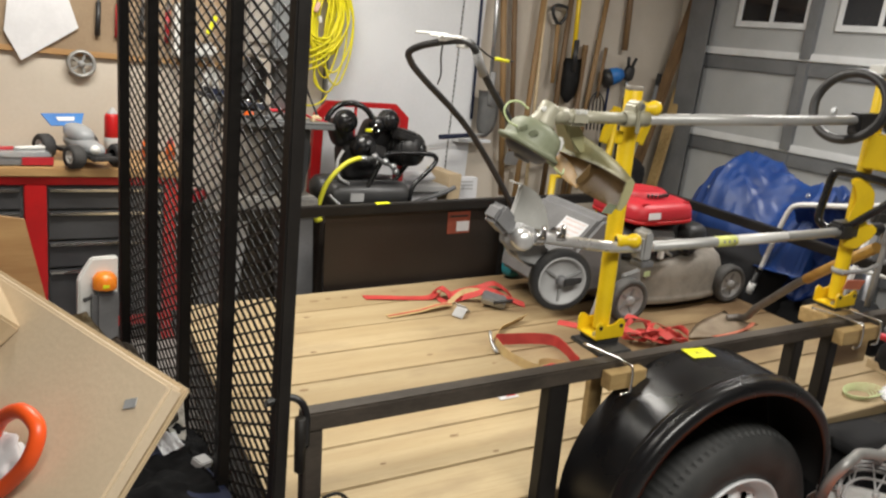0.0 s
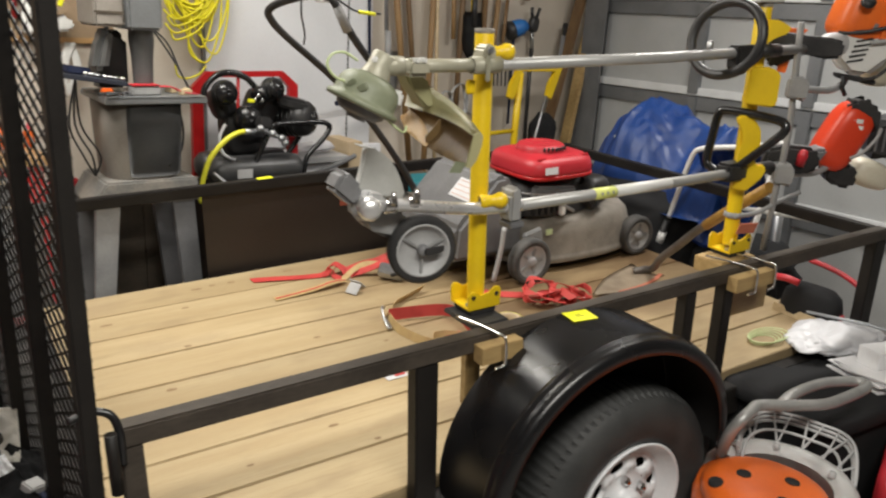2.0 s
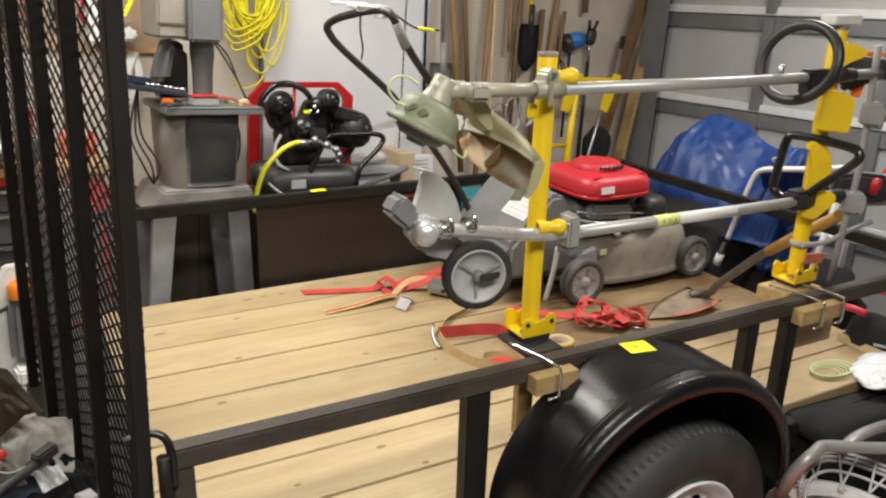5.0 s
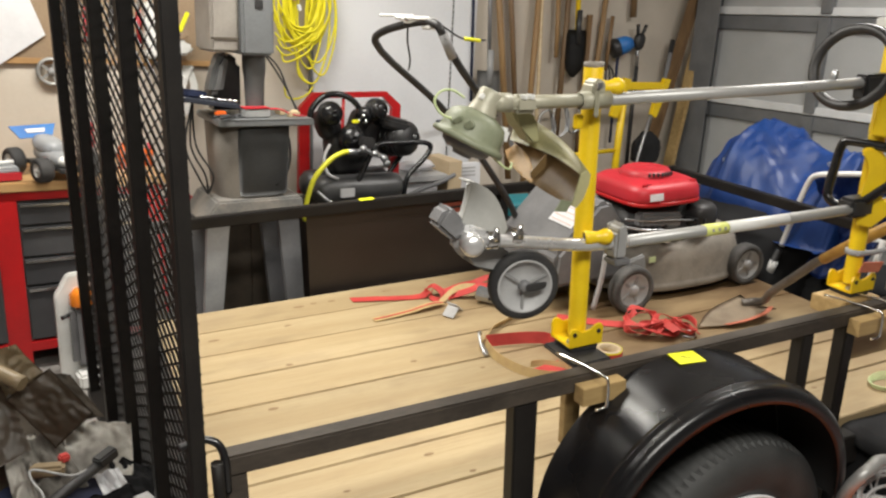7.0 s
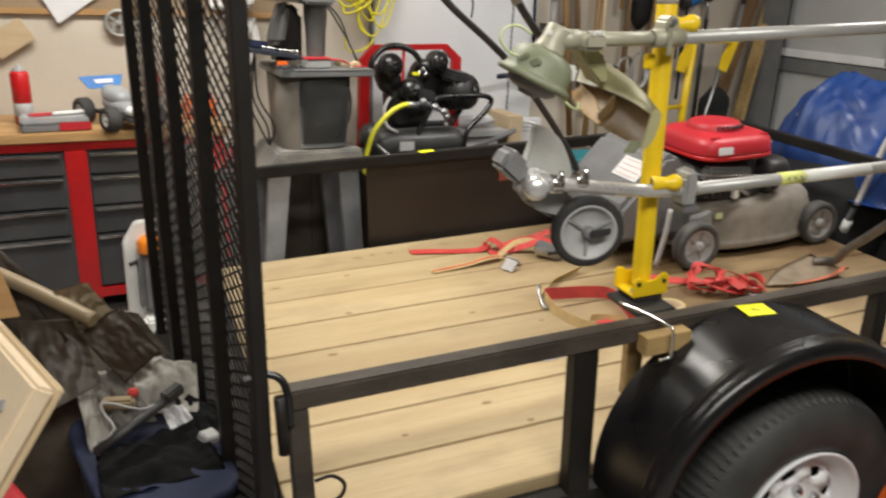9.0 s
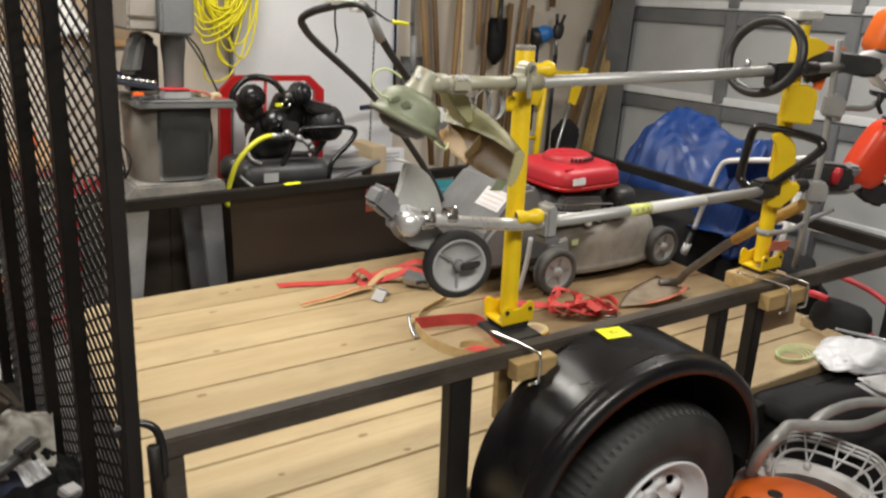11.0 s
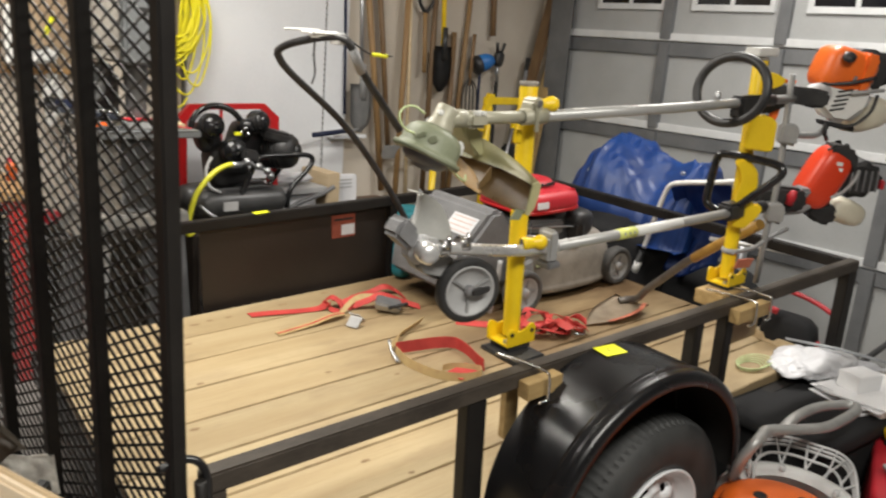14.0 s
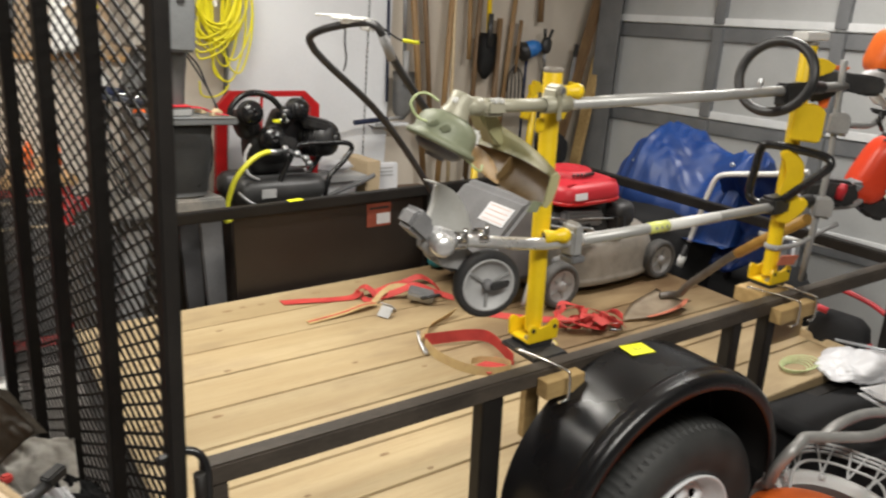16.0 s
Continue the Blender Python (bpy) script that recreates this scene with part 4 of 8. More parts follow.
bmesh.ops.solidify(b, geom=b.faces[:], thickness=0.003)
part("guard_hollow", b, "amber_guard_shaded", st, "inside of the guard, coloured as shaded brown")
# thin tan overlay on the inner face where light would reach it
b = B()
rows = []
for k in range(11):
    s = 0.46 * k / 10
    e = guard_edge(s) + Vector((0.001, 0, 0))
    drop = 0.04 + 0.02 * s + 0.006 * math.sin(math.pi * s)
    if s < 0.12:
        drop *= 0.55 + 0.45 * math.sqrt(s / 0.12)
    v0 = min(0.96, 0.15 + 1.7 * s)
    rows.append([b.verts.new(e + Vector((0.016 * math.sin(math.pi * v) - (0.012 + 0.03 * math.sin(math.pi * s)) * v, 0, -drop * v))) for v in (v0, v0 * 0.66 + 0.34, v0 * 0.33 + 0.67, 1)])
for A, D in zip(rows, rows[1:]):
    for k in range(3):
        f = b.faces.new((A[k], A[k + 1], D[k + 1], D[k])); f.smooth = True
bmesh.ops.solidify(b, geom=b.faces[:], thickness=0.002)
part("guard_flap", b, "guard_tan_lit", st, "lit part of the guard inside, painted pale tan")
e = guard_edge(1.0)
b = B(); prism(b, [(-0.016, -0.056), (-0.006, -0.06), (0.008, -0.045), (0.018, -0.02), (0.021, 0.0), (0.014, 0.008), (0.0, 0.003)], (1, 0, 0), (0, 0, 1), 0.004, e); part("guard_end", b, "guard_rim", st, "pale end wall of the guard")
b = B(); prism(b, [(-0.045, -0.066), (-0.02, -0.07), (-0.006, -0.052), (-0.03, -0.046)], (1, 0, 0), (0, 0, 1), 0.003, e + Vector((0, 0.012, 0))); part("line_cutter", b, "olive", st, "small metal line cutter")
e = guard_edge(0.42)
b = B(); prism(b, [(0.0, 0.0), (0.0, -0.05), (-0.03, -0.06), (-0.035, -0.035)], (1, 0, 0), (0, 0, 1), 0.004, e + Vector((0.0, 0, -0.002))); part("guard_rib", b, "amber_guard_shaded", st, "brown stiffening rib")
b = B(); prism(b, [(0.615, 0.915), (0.645, 0.915), (0.68, 0.885), (0.688, 0.835), (0.668, 0.835), (0.64, 0.872)], (1, 0, 0), (0, 0, 1), 0.05, (0, 0.14, 0), 0.006); part("guard_bracket", b, "guard_rim", st, "olive guard bracket")
# loop handle
b = B(); tube(b, smooth_path([(1.51 + 0.02 * math.sin(a), 0.07 + 0.104 * math.cos(a), 0.962 + 0.088 * math.sin(a)) for a in [2 * math.pi * k / 12 for k in range(12)]], 3, True), 0.0125, 12, True); part("loop_handle", b, "black_plastic", st, "black padded loop handle")
b = B(); prism(b, [(1.54, 0.945), (1.64, 0.945), (1.645, 0.908), (1.61, 0.905), (1.6, 0.885), (1.57, 0.87), (1.545, 0.885)], (1, 0, 0), (0, 0, 1), 0.04, (0, 0.068, 0), 0.006); part("handle_clamp", b, "black_plastic", st)
b = B(); lathe(b, [(0.008, 0.0), (0.008, 0.016), (0.004, 0.02), (0, 0.02)], (1.46, 0.075, 0.938), (0, 0, 1), 8); part("clamp_screw", b, "galv", st)
b = B(); tube(b, [(1.64, 0.068, 0.928), (1.72, 0.066, 0.928)], 0.017, 14); part("rubber_sleeve", b, "black_plastic", st)
b = B(); prism(b, [(-0.1, 0.034), (-0.02, 0.028), (0.06, 0.022), (0.085, 0.012), (0.08, -0.03), (0.03, -0.034), (-0.015, -0.014), (-0.05, -0.03), (-0.085, -0.062), (-0.108, -0.05)], UV, (0, 0, 1), 0.046, (1.85, 0.06, 0.938), 0.008); part("rear_grip", b, "black_plastic", st)
b = B(); prism(b, [(-0.074, -0.034), (-0.044, -0.03), (-0.052, -0.075), (-0.074, -0.072)], UV, (0, 0, 1), 0.012, (1.85, 0.06, 0.938), 0.002); part("trigger", b, "orange", st)
b = B(); prism(b, [(-0.1, 0.036), (-0.02, 0.031), (-0.01, 0.042), (-0.06, 0.046), (-0.098, 0.046)], UV, (0, 0, 1), 0.012, (1.85, 0.06, 0.938), 0.002); part("throttle_lock", b, "orange", st)


def engine(parent, label):
    o = Vector((2.047, 0.05, 1.006))
    b = B(); blob(b, o + Vector((0.006, -0.006, 0.0)), (0.165, 0.15, 0.14), (0, 16, -38), 3.8, 40, 20)
    part("engine_cover", b, "orange", parent, label)
    b = B(); prism(b, [(0.03, -0.052), (0.058, -0.06), (0.088, 0.046), (0.068, 0.062), (0.05, 0.06)], UV, (0, 0, 1), 0.155, o, 0.008); part("cover_rib", b, "orange", parent)
    b = B(); lathe(b, [(0.019, -0.006), (0.019, 0.004), (0.014, 0.008), (0.005, 0.01), (0.0, 0.008)], o + Vector((-0.075, -0.06, 0.048)), (-0.4, -0.5, 0.75), 18); part("cover_knob", b, "black_plastic", parent)
    c = Vector((2.212, 0.052, 1.008))
    b = B(); prism(b, [(-0.082, 0.044), (-0.046, 0.068), (0.024, 0.066), (0.064, 0.044), (0.072, 0.0), (0.05, -0.056), (0.0, -0.078), (-0.07, -0.07), (-0.09, -0.02)], UV, (0, 0, 1), 0.14, c, 0.02)
    soften(b)
    fc = part("filter_cover", b, "black_plastic", parent, "black air filter cover")
    d = Vector((-0.7071, -0.7071, 0))
    b = B(); lathe(b, [(0.0, 0.0), (0.024, 0.0), (0.024, 0.003), (0.0, 0.003)], c + d * 0.07 + Vector(UV) * -0.035 + Vector((0, 0, 0.024)), d, 6, False); badge = part("badge", b, "grey_light", fc, "pale grey hexagonal badge")
    for k in (-1, 0, 1):
        b = B(); obox(b, c + d * 0.0735 + Vector(UV) * (-0.035 + 0.011 * k) + Vector((0, 0, 0.024)), (0.005, 0.003, 0.032), (0, 0, -45)); part("badge_slot", b, "black_plastic", fc)
    w = Vector((2.04, 0.03, 0.928))
    b = B(); prism(b, [(-0.075, 0.03), (-0.06, 0.062), (0.01, 0.07), (0.06, 0.05), (0.085, 0.02), (0.07, -0.03), (0.02, -0.075), (-0.03, -0.07), (-0.07, -0.03)], UV, (0, 0, 1), 0.1, w, 0.016)
    soften(b)
    part("fan_housing", b, "white_plastic", parent, "white ribbed fan housing")
    for k in range(5):
        b = B(); obox(b, w + d * 0.0505 + Vector(UV) * (-0.004 - 0.004 * k) + Vector((0, 0, 0.026 - 0.014 * k)), (0.042, 0.004, 0.0055), (0, -12, -45)); part("cooling_slot", b, "black_plastic", parent)
    for k in range(4):
        b = B(); obox(b, w + d * 0.052 + Vector(UV) * (-0.045 + 0.02 * k) + Vector((0, 0, 0.056 + 0.002 * k)), (0.01, 0.006, 0.016), (0, 25, -45)); part("top_slot", b, "grey_plastic", parent)
    b = B(); lathe(b, [(0.018, -0.03), (0.03, -0.01), (0.034, 0.02), (0.034, 0.035)], w + Vector((-0.1, 0.03, 0.012)), (1, -0.2, -0.03), 20); part("clutch_neck", b, "grey_light", parent)
    b = B(); tube(b, [w + d * 0.06 + Vector(UV) * 0.01 + Vector((0, 0, 0.02)), w + d * 0.06 + Vector(UV) * 0.1 + Vector((0, 0, 0.034))], 0.006, 10); part("choke_lever", b, "grey_mid", parent)
    b = B(); blob(b, (2.2, 0.03, 0.872), (0.17, 0.13, 0.1), (0, -12, -20), 3.0); part("fuel_tank", b, "cream_tank", parent, "translucent cream fuel tank")
    b = B(); tube(b, smooth_path([w + d * 0.045 + Vector(UV) * -0.075 + Vector((0, 0, 0.042)), w + d * 0.062 + Vector(UV) * 0.0 + Vector((0, 0, 0.05)), w + d * 0.062 + Vector(UV) * 0.07 + Vector((0, 0, 0.07))], 5), 0.006, 6); part("cable", b, "black_plastic", parent)
    b = B(); tube(b, smooth_path([w + d * 0.058 + Vector(UV) * 0.085 + Vector((0, 0, 0.02)), w + d * 0.06 + Vector(UV) * 0.075 + Vector((0, 0, -0.03)), w + d * 0.058 + Vector(UV) * 0.04 + Vector((0, 0, -0.07)), w + d * 0.05 + Vector(UV) * 0.01 + Vector((0, 0, -0.08))], 5), 0.005, 6); part("fuel_line", b, "black_plastic", parent)


engine(st, "glossy orange rounded engine cover")
b = B(); prism(b, [(-0.055, 0.008), (0.055, -0.008), (0.055, -0.024), (-0.05, -0.006)], UV, (0, 0, 1), 0.03, (2.02, 0.02, 0.855), 0.003); tube(b, [(1.985, 0.03, 0.855), (1.99, 0.03, 0.82), (2.01, 0.03, 0.8)], 0.006, 6); part("stand_bracket", b, "black_plastic", st)

# stick edger
ed = thing("stick_edger", "red and black stick edger with wheel hung in the rack", "edger", T)
b = B(); tube(b, smooth_path([(0.545, 0.115, 0.652), (0.62, 0.108, 0.64), (0.72, 0.096, 0.624), (0.8, 0.088, 0.614), (0.9, 0.085, 0.609)], 6), 0.014, 14); part("bent_tube", b, "bright_tube", ed, "bright metal bent tube")
b = B(); tube(b, [(0.88, 0.085, 0.609), (1.25, 0.084, 0.604), (1.9, 0.07, 0.606)], 0.0135, 14); part("shaft", b, "shaft_white", ed)
b = B(); tube(b, [(1.19, 0.084, 0.605), (1.38, 0.081, 0.604)], 0.0142, 14); part("shaft_label", b, "white_plastic", ed)
b = B(); tube(b, [(1.12, 0.085, 0.606), (1.188, 0.084, 0.605)], 0.0143, 14); wl = part("warning_label", b, "label_lime", ed, "yellow warning label round the shaft")
for k in range(3):
    b = B(); obox(b, (1.138 + 0.018 * k, 0.0705, 0.6085), (0.006, 0.0012, 0.007), (-15, 0, 0)); part("warning_mark", b, "grey_mid", wl)
b = B(); obox(b, (0.545, 0.118, 0.652), (0.05, 0.05, 0.044), (0, 15, 0), 0.012); lathe(b, [(0.024, 0), (0.024, 0.03), (0.017, 0.04), (0, 0.041)], (0.53, 0.11, 0.648), (-0.3, -1, 0.1), 16); part("gearbox", b, "bright_tube", ed, "bright cast gearbox")
for x in (0.578, 0.632):
    b = B(); lathe(b, [(0.019, -0.012), (0.02, -0.008), (0.02, 0.008), (0.019, 0.012)], (x, 0.111, 0.646), (1, -0.1, -0.15), 16); obox(b, (x, 0.09, 0.662), (0.014, 0.012, 0.016), (0, 0, 0), 0.003); part("clamp_band", b, "chrome", ed)
    b = B(); tube(b, [(x, 0.09, 0.65), (x, 0.089, 0.678)], 0.005, 8); part("clamp_bolt", b, "chrome", ed)
arc = [(0.552, 0.759), (0.576, 0.752), (0.594, 0.741), (0.611, 0.726), (0.624, 0.707), (0.633, 0.687), (0.64, 0.667), (0.645, 0.648), (0.648, 0.624)]
b = B(); prism(b, arc + [(0.556, 0.622), (0.534, 0.66)], (1, 0, 0), (0, 0, 1), 0.006, (0, 0.165, 0), 0.0015)
part("blade_guard", b, "guard_grey", ed, "pale grey quarter-round blade guard")
b = B()
for p, q in zip(arc, arc[1:]):
    b.faces.new([b.verts.new((p[0], 0.165, p[1])), b.verts.new((q[0], 0.165, q[1])), b.verts.new((q[0], 0.21, q[1])), b.verts.new((p[0], 0.21, p[1]))])
bmesh.ops.remove_doubles(b, verts=b.verts[:], dist=0.0005)
for f in b.faces:
    f.smooth = True
bmesh.ops.solidify(b, geom=b.faces[:], thickness=0.003)
part("guard_rim", b, "guard_grey", ed)
b = B(); tube(b, smooth_path([(0.53, 0.162, 0.68), (0.542, 0.16, 0.72), (0.55, 0.16, 0.757)], 4), 0.005, 8); part("guard_edge", b, "white_plastic", ed, "pale thick guard edge")
b = B(); prism(b, [(0.456, 0.69), (0.478, 0.722), (0.492, 0.724), (0.522, 0.69), (0.52, 0.665), (0.498, 0.65)], (1, 0, 0), (0, 0, 1), 0.055, (0, 0.14, 0), 0.008); part("rubber_skid", b, "grey_plastic", ed)
b = B(); prism(b, [(0.51, 0.676), (0.555, 0.672), (0.6, 0.64), (0.64, 0.61), (0.66, 0.57), (0.63, 0.545), (0.6, 0.555), (0.555, 0.585), (0.525, 0.61), (0.51, 0.64)], (1, 0, 0), (0, 0, 1), 0.05, (0, 0.165, 0), 0.014); part("housing", b, "grey_mid", ed, "grey cast blade housing")
b = B(); lathe(b, [(0.0, 0.0), (0.03, 0.0), (0.034, 0.008), (0.02, 0.014), (0.0, 0.016)], (0.535, 0.139, 0.645), (0, -1, 0), 20); part("bearing_cap", b, "grey_light", ed)
b = B(); obox(b, (0.642, 0.16, 0.575), (0.11, 0.012, 0.03), (0, 42, 0), 0.004); part("wheel_arm", b, "grey_plastic", ed)
ew = new("edger_wheel"); ew.parent, ew.location = ed, (0.664, 0.122, 0.533)
ew.rotation_euler = (0, 0, radians(-14))
b = B(); lathe(b, [(0.055, 0.0), (0.058, -0.014), (0.07, -0.016), (0.076, -0.01), (0.077, 0.01), (0.07, 0.018), (0.058, 0.016)], (0, 0, 0), (0, -1, 0), 40); part("tyre", b, "rubber", ew)
b = B(); lathe(b, [(0.062, 0.014), (0.059, 0.0185), (0.055, 0.0175), (0.052, 0.009), (0.024, 0.005), (0.018, 0.007), (0.0, 0.008)], (0, 0, 0), (0, -1, 0), 36); part("rim", b, "grey_light", ew, "light grey spoked plastic rim")
for k in range(3):
    a = 2 * math.pi * k / 3 + 0.45
    b = B(); obox(b, (0.034 * math.cos(a), -0.01, 0.034 * math.sin(a)), (0.042, 0.007, 0.006), (0, -math.degrees(a), 0), 0.001); part("spoke", b, "grey_mid", ew)
b = B(); lathe(b, [(0.014, 0.0), (0.013, 0.02), (0.008, 0.024), (0, 0.024)], (0, 0, 0), (0, -1, 0), 14); part("hub", b, "grey_plastic", ew)
b = B(); prism(b, [(0.0, -0.006), (0.02, -0.006), (0.042, 0.0), (0.044, 0.012), (0.02, 0.01), (0.0, 0.008)], (1, 0, 0), (0, 0, 1), 0.01, (0, -0.026, 0), 0.002); part("wheel_lever", b, "black_plastic", ew)
# D handle
b = B(); tube(b, smooth_path([(1.62, 0.165, 0.628), (1.63, 0.165, 0.69), (1.638, 0.16, 0.752), (1.645, 0.14, 0.766), (1.658, 0.06, 0.764), (1.668, -0.006, 0.758), (1.67, -0.028, 0.745), (1.664, -0.022, 0.722), (1.645, 0.035, 0.66), (1.632, 0.082, 0.612), (1.625, 0.115, 0.6), (1.62, 0.15, 0.607)], 4, True), 0.0118, 12, True); part("loop_handle", b, "black_shiny", ed, "black squared loop handle")
b = B(); box(b, (1.585, 0.058, 0.584), (1.67, 0.108, 0.634), 0.008); part("handle_clamp", b, "black_plastic", ed)
b = B(); tube(b, [(1.68, 0.076, 0.606), (1.78, 0.073, 0.606)], 0.018, 14); part("shaft_sleeve", b, "black_plastic", ed)
b = B(); prism(b, [(-0.075, 0.03), (-0.02, 0.044), (0.05, 0.04), (0.066, 0.02), (0.07, -0.02), (0.03, -0.038), (-0.02, -0.034), (-0.07, -0.05), (-0.085, -0.02)], UV, (0, 0, 1), 0.05, (1.86, 0.06, 0.622), 0.01); part("rear_grip", b, "black_plastic", ed)
r = Vector((2.064, 0.05, 0.68))
d = Vector((-0.7071, -0.7071, 0))
b = B(); blob(b, r + Vector((0, 0, -0.006)), (0.115, 0.12, 0.205), (0, 24, -40), 3.4, 36, 20)
part("engine_cover", b, "red_orange", ed, "red-orange engine cover")
for q, (u, z, w, h_) in enumerate(((-0.004, 0.046, 0.016, 0.012), (0.018, 0.048, 0.018, 0.012), (-0.004, 0.028, 0.018, 0.011), (0.02, 0.03, 0.02, 0.011))):
    b = B(); obox(b, r + d * 0.0555 + Vector(UV) * (u + 0.01) + Vector((0, 0, z)), (w, 0.002, h_), (0, 6, -45)); part("cover_mark", b, "white_plastic", ed)
b = B(); prism(b, [(-0.012, 0.07), (-0.002, 0.1), (0.02, 0.108), (0.045, 0.1), (0.06, 0.098), (0.082, 0.084), (0.09, 0.05), (0.084, 0.01), (0.068, 0.02), (0.07, 0.07)], UV, (0, 0, 1), 0.09, r, 0.01); part("top_cap", b, "black_plastic", ed, "black ribbed cylinder cap")
s0 = Vector((2.29, 0.03, 0.655))
b = B(); prism(b, [(-0.07, 0.05), (-0.03, 0.07), (0.02, 0.06), (0.052, 0.03), (0.056, -0.01), (0.03, -0.05), (-0.02, -0.065), (-0.07, -0.06)], UV, (0, 0, 1), 0.13, s0, 0.02)
soften(b)
part("starter_housing", b, "black_plastic", ed, "black starter housing")
for k in range(5):
    b = B(); obox(b, s0 + d * 0.066 + Vector(UV) * (-0.05 + 0.02 * k) + Vector((0, 0, 0.0)), (0.006, 0.006, 0.07), (0, 0, -45), 0.001); part("housing_rib", b, "grey_plastic", ed)
b = B(); obox(b, s0 + d * 0.05 + Vector(UV) * 0.05 + Vector((0, 0, -0.01)), (0.014, 0.03, 0.03), (0, 0, -45), 0.003); part("switch", b, "red_plastic", ed)
b = B(); blob(b, (2.22, 0.04, 0.548), (0.16, 0.12, 0.085), (0, 20, -20), 2.8); part("fuel_tank", b, "cream_tank", ed, "translucent cream fuel tank")
b = B(); prism(b, [(-0.05, 0.04), (0.03, 0.036), (0.05, 0.0), (0.035, -0.04), (-0.01, -0.036), (-0.05, -0.01)], UV, (0, 0, 1), 0.09, (2.085, 0.05, 0.56), 0.012); part("muffler_guard", b, "black_plastic", ed)
b = B(); prism(b, [(-0.085, -0.02), (-0.03, 0.022), (0.01, 0.02), (-0.02, -0.03), (-0.07, -0.05)], UV, (0, 0, 1), 0.08, (1.985, 0.05, 0.628), 0.01); part("clutch_cover", b, "grey_plastic", ed)
b = B(); tube(b, smooth_path([r + d * 0.05 + Vector(UV) * 0.09 + Vector((0, 0, 0.03)), r + d * 0.068 + Vector(UV) * 0.075 + Vector((0, 0, 0.0)), r + d * 0.06 + Vector(UV) * 0.05 + Vector((0, 0, -0.04)), r + d * 0.056 + Vector(UV) * 0.02 + Vector((0, 0, -0.06))], 5), 0.005, 6); part("cable", b, "grey_mid", ed)


# ---- lawn mower on the deck ----
mw = thing("lawn_mower", "red and grey push mower with folded-up black handle on the deck", "lawn mower", T)


def oval(bm, cx, cy, rx, ry, rings, n=40, power=2.6):
    """Stacked superellipse outlines: (scale, z)."""
    lay = []
    for s, z in rings:
        r = []
        for k in range(n):
            a = 2 * math.pi * k / n
            c, d = math.cos(a), math.sin(a)
            r.append(bm.verts.new((cx + s * rx * math.copysign(abs(c) ** (2 / power), c), cy + s * ry * math.copysign(abs(d) ** (2 / power), d), z)))
        lay.append(r)
    for A, D in zip(lay, lay[1:]):
        for k in range(n):
            f = bm.faces.new((A[k], A[(k + 1) % n], D[(k + 1) % n], D[k])); f.smooth = True
    bm.faces.new(lay[-1])
    return bm


b = B(); oval(b, 1.95, 1.2, 0.36, 0.265, [(1.0, 0.035), (1.02, 0.05), (1.0, 0.06), (0.985, 0.07), (0.97, 0.14), (0.93, 0.185), (0.84, 0.215), (0.6, 0.225), (0.4, 0.23)])
part("mower_deck", b, "dusty_grey", mw, "dusty grey mower deck")
b = B(); prism(b, [(1.315, 0.1), (1.335, 0.23), (1.505, 0.405), (1.56, 0.41), (1.64, 0.29), (1.64, 0.1)], (1, 0, 0), (0, 0, 1), 0.42, (0, 1.2, 0), 0.018); part("rear_housing", b, "grey_plastic", mw, "dark grey rear discharge housing")
b = B(); obox(b, (1.44, 1.1, 0.3431), (0.085, 0.15, 0.0015), (0, -45.8, 0)); lab = part("warning_label", b, "paper", mw, "white printed warning label")
b = B()
for k in range(4):
    obox(b, (1.417 + 0.0145 * k, 1.1, 0.3218 + 0.0149 * k), (0.0035, 0.125, 0.0012), (0, -45.8, 0))
part("label_print", b, "faded_print", lab)
for (x, y, r, q) in ((1.61, 0.905, 0.09, 0), (2.22, 0.955, 0.085, 0), (1.61, 1.49, 0.09, 1), (2.22, 1.45, 0.085, 1)):
    w = new("mower_wheel"); w.parent, w.location = mw, (x, y, r)
    ax = (0, -1, 0) if not q else (0, 1, 0)
    b = B(); lathe(b, [(r * 0.68, 0.012), (r * 0.72, 0.024), (r * 0.93, 0.026), (r, 0.016), (r, -0.016), (r * 0.93, -0.026), (r * 0.68, -0.024)], (0, 0, 0), ax, 36); part("tyre", b, "dusty_rubber", w)
    b = B(); lathe(b, [(r * 0.72, 0.02), (r * 0.66, 0.024), (r * 0.6, 0.012), (r * 0.25, 0.01), (r * 0.2, 0.024), (0.01, 0.026), (0.0, 0.026)], (0, 0, 0), ax, 30); part("rim", b, "grey_light", w)
    for k in range(5):
        a = 2 * math.pi * k / 5
        b = B(); obox(b, (r * 0.42 * math.cos(a), -0.013 * (1 if not q else -1), r * 0.42 * math.sin(a)), (r * 0.36, 0.006, 0.012), (0, -math.degrees(a), 0), 0.001); part("spoke", b, "grey_mid", w)
b = B(); obox(b, (1.66, 0.955, 0.16), (0.09, 0.02, 0.06), (0, -12, 0), 0.006); part("height_lever_plate", b, "grey_mid", mw)
b = B(); obox(b, (1.73, 0.942, 0.175), (0.03, 0.003, 0.022), (0, 0, 0)); part("deck_sticker", b, "lime", mw)
b = B(); oval(b, 1.83, 1.15, 0.19, 0.17, [(1.0, 0.225), (1.0, 0.27), (0.9, 0.30), (0.85, 0.378)], 28, 3); part("engine_block", b, "black_plastic", mw, "black engine block")
b = B(); oval(b, 1.805, 1.11, 0.165, 0.17, [(0.93, 0.388), (1.0, 0.392), (1.01, 0.405), (0.99, 0.432), (0.95, 0.448), (0.84, 0.46), (0.6, 0.466)], 40, 4.2); part("engine_shroud", b, "red_plastic", mw, "bright red engine shroud")
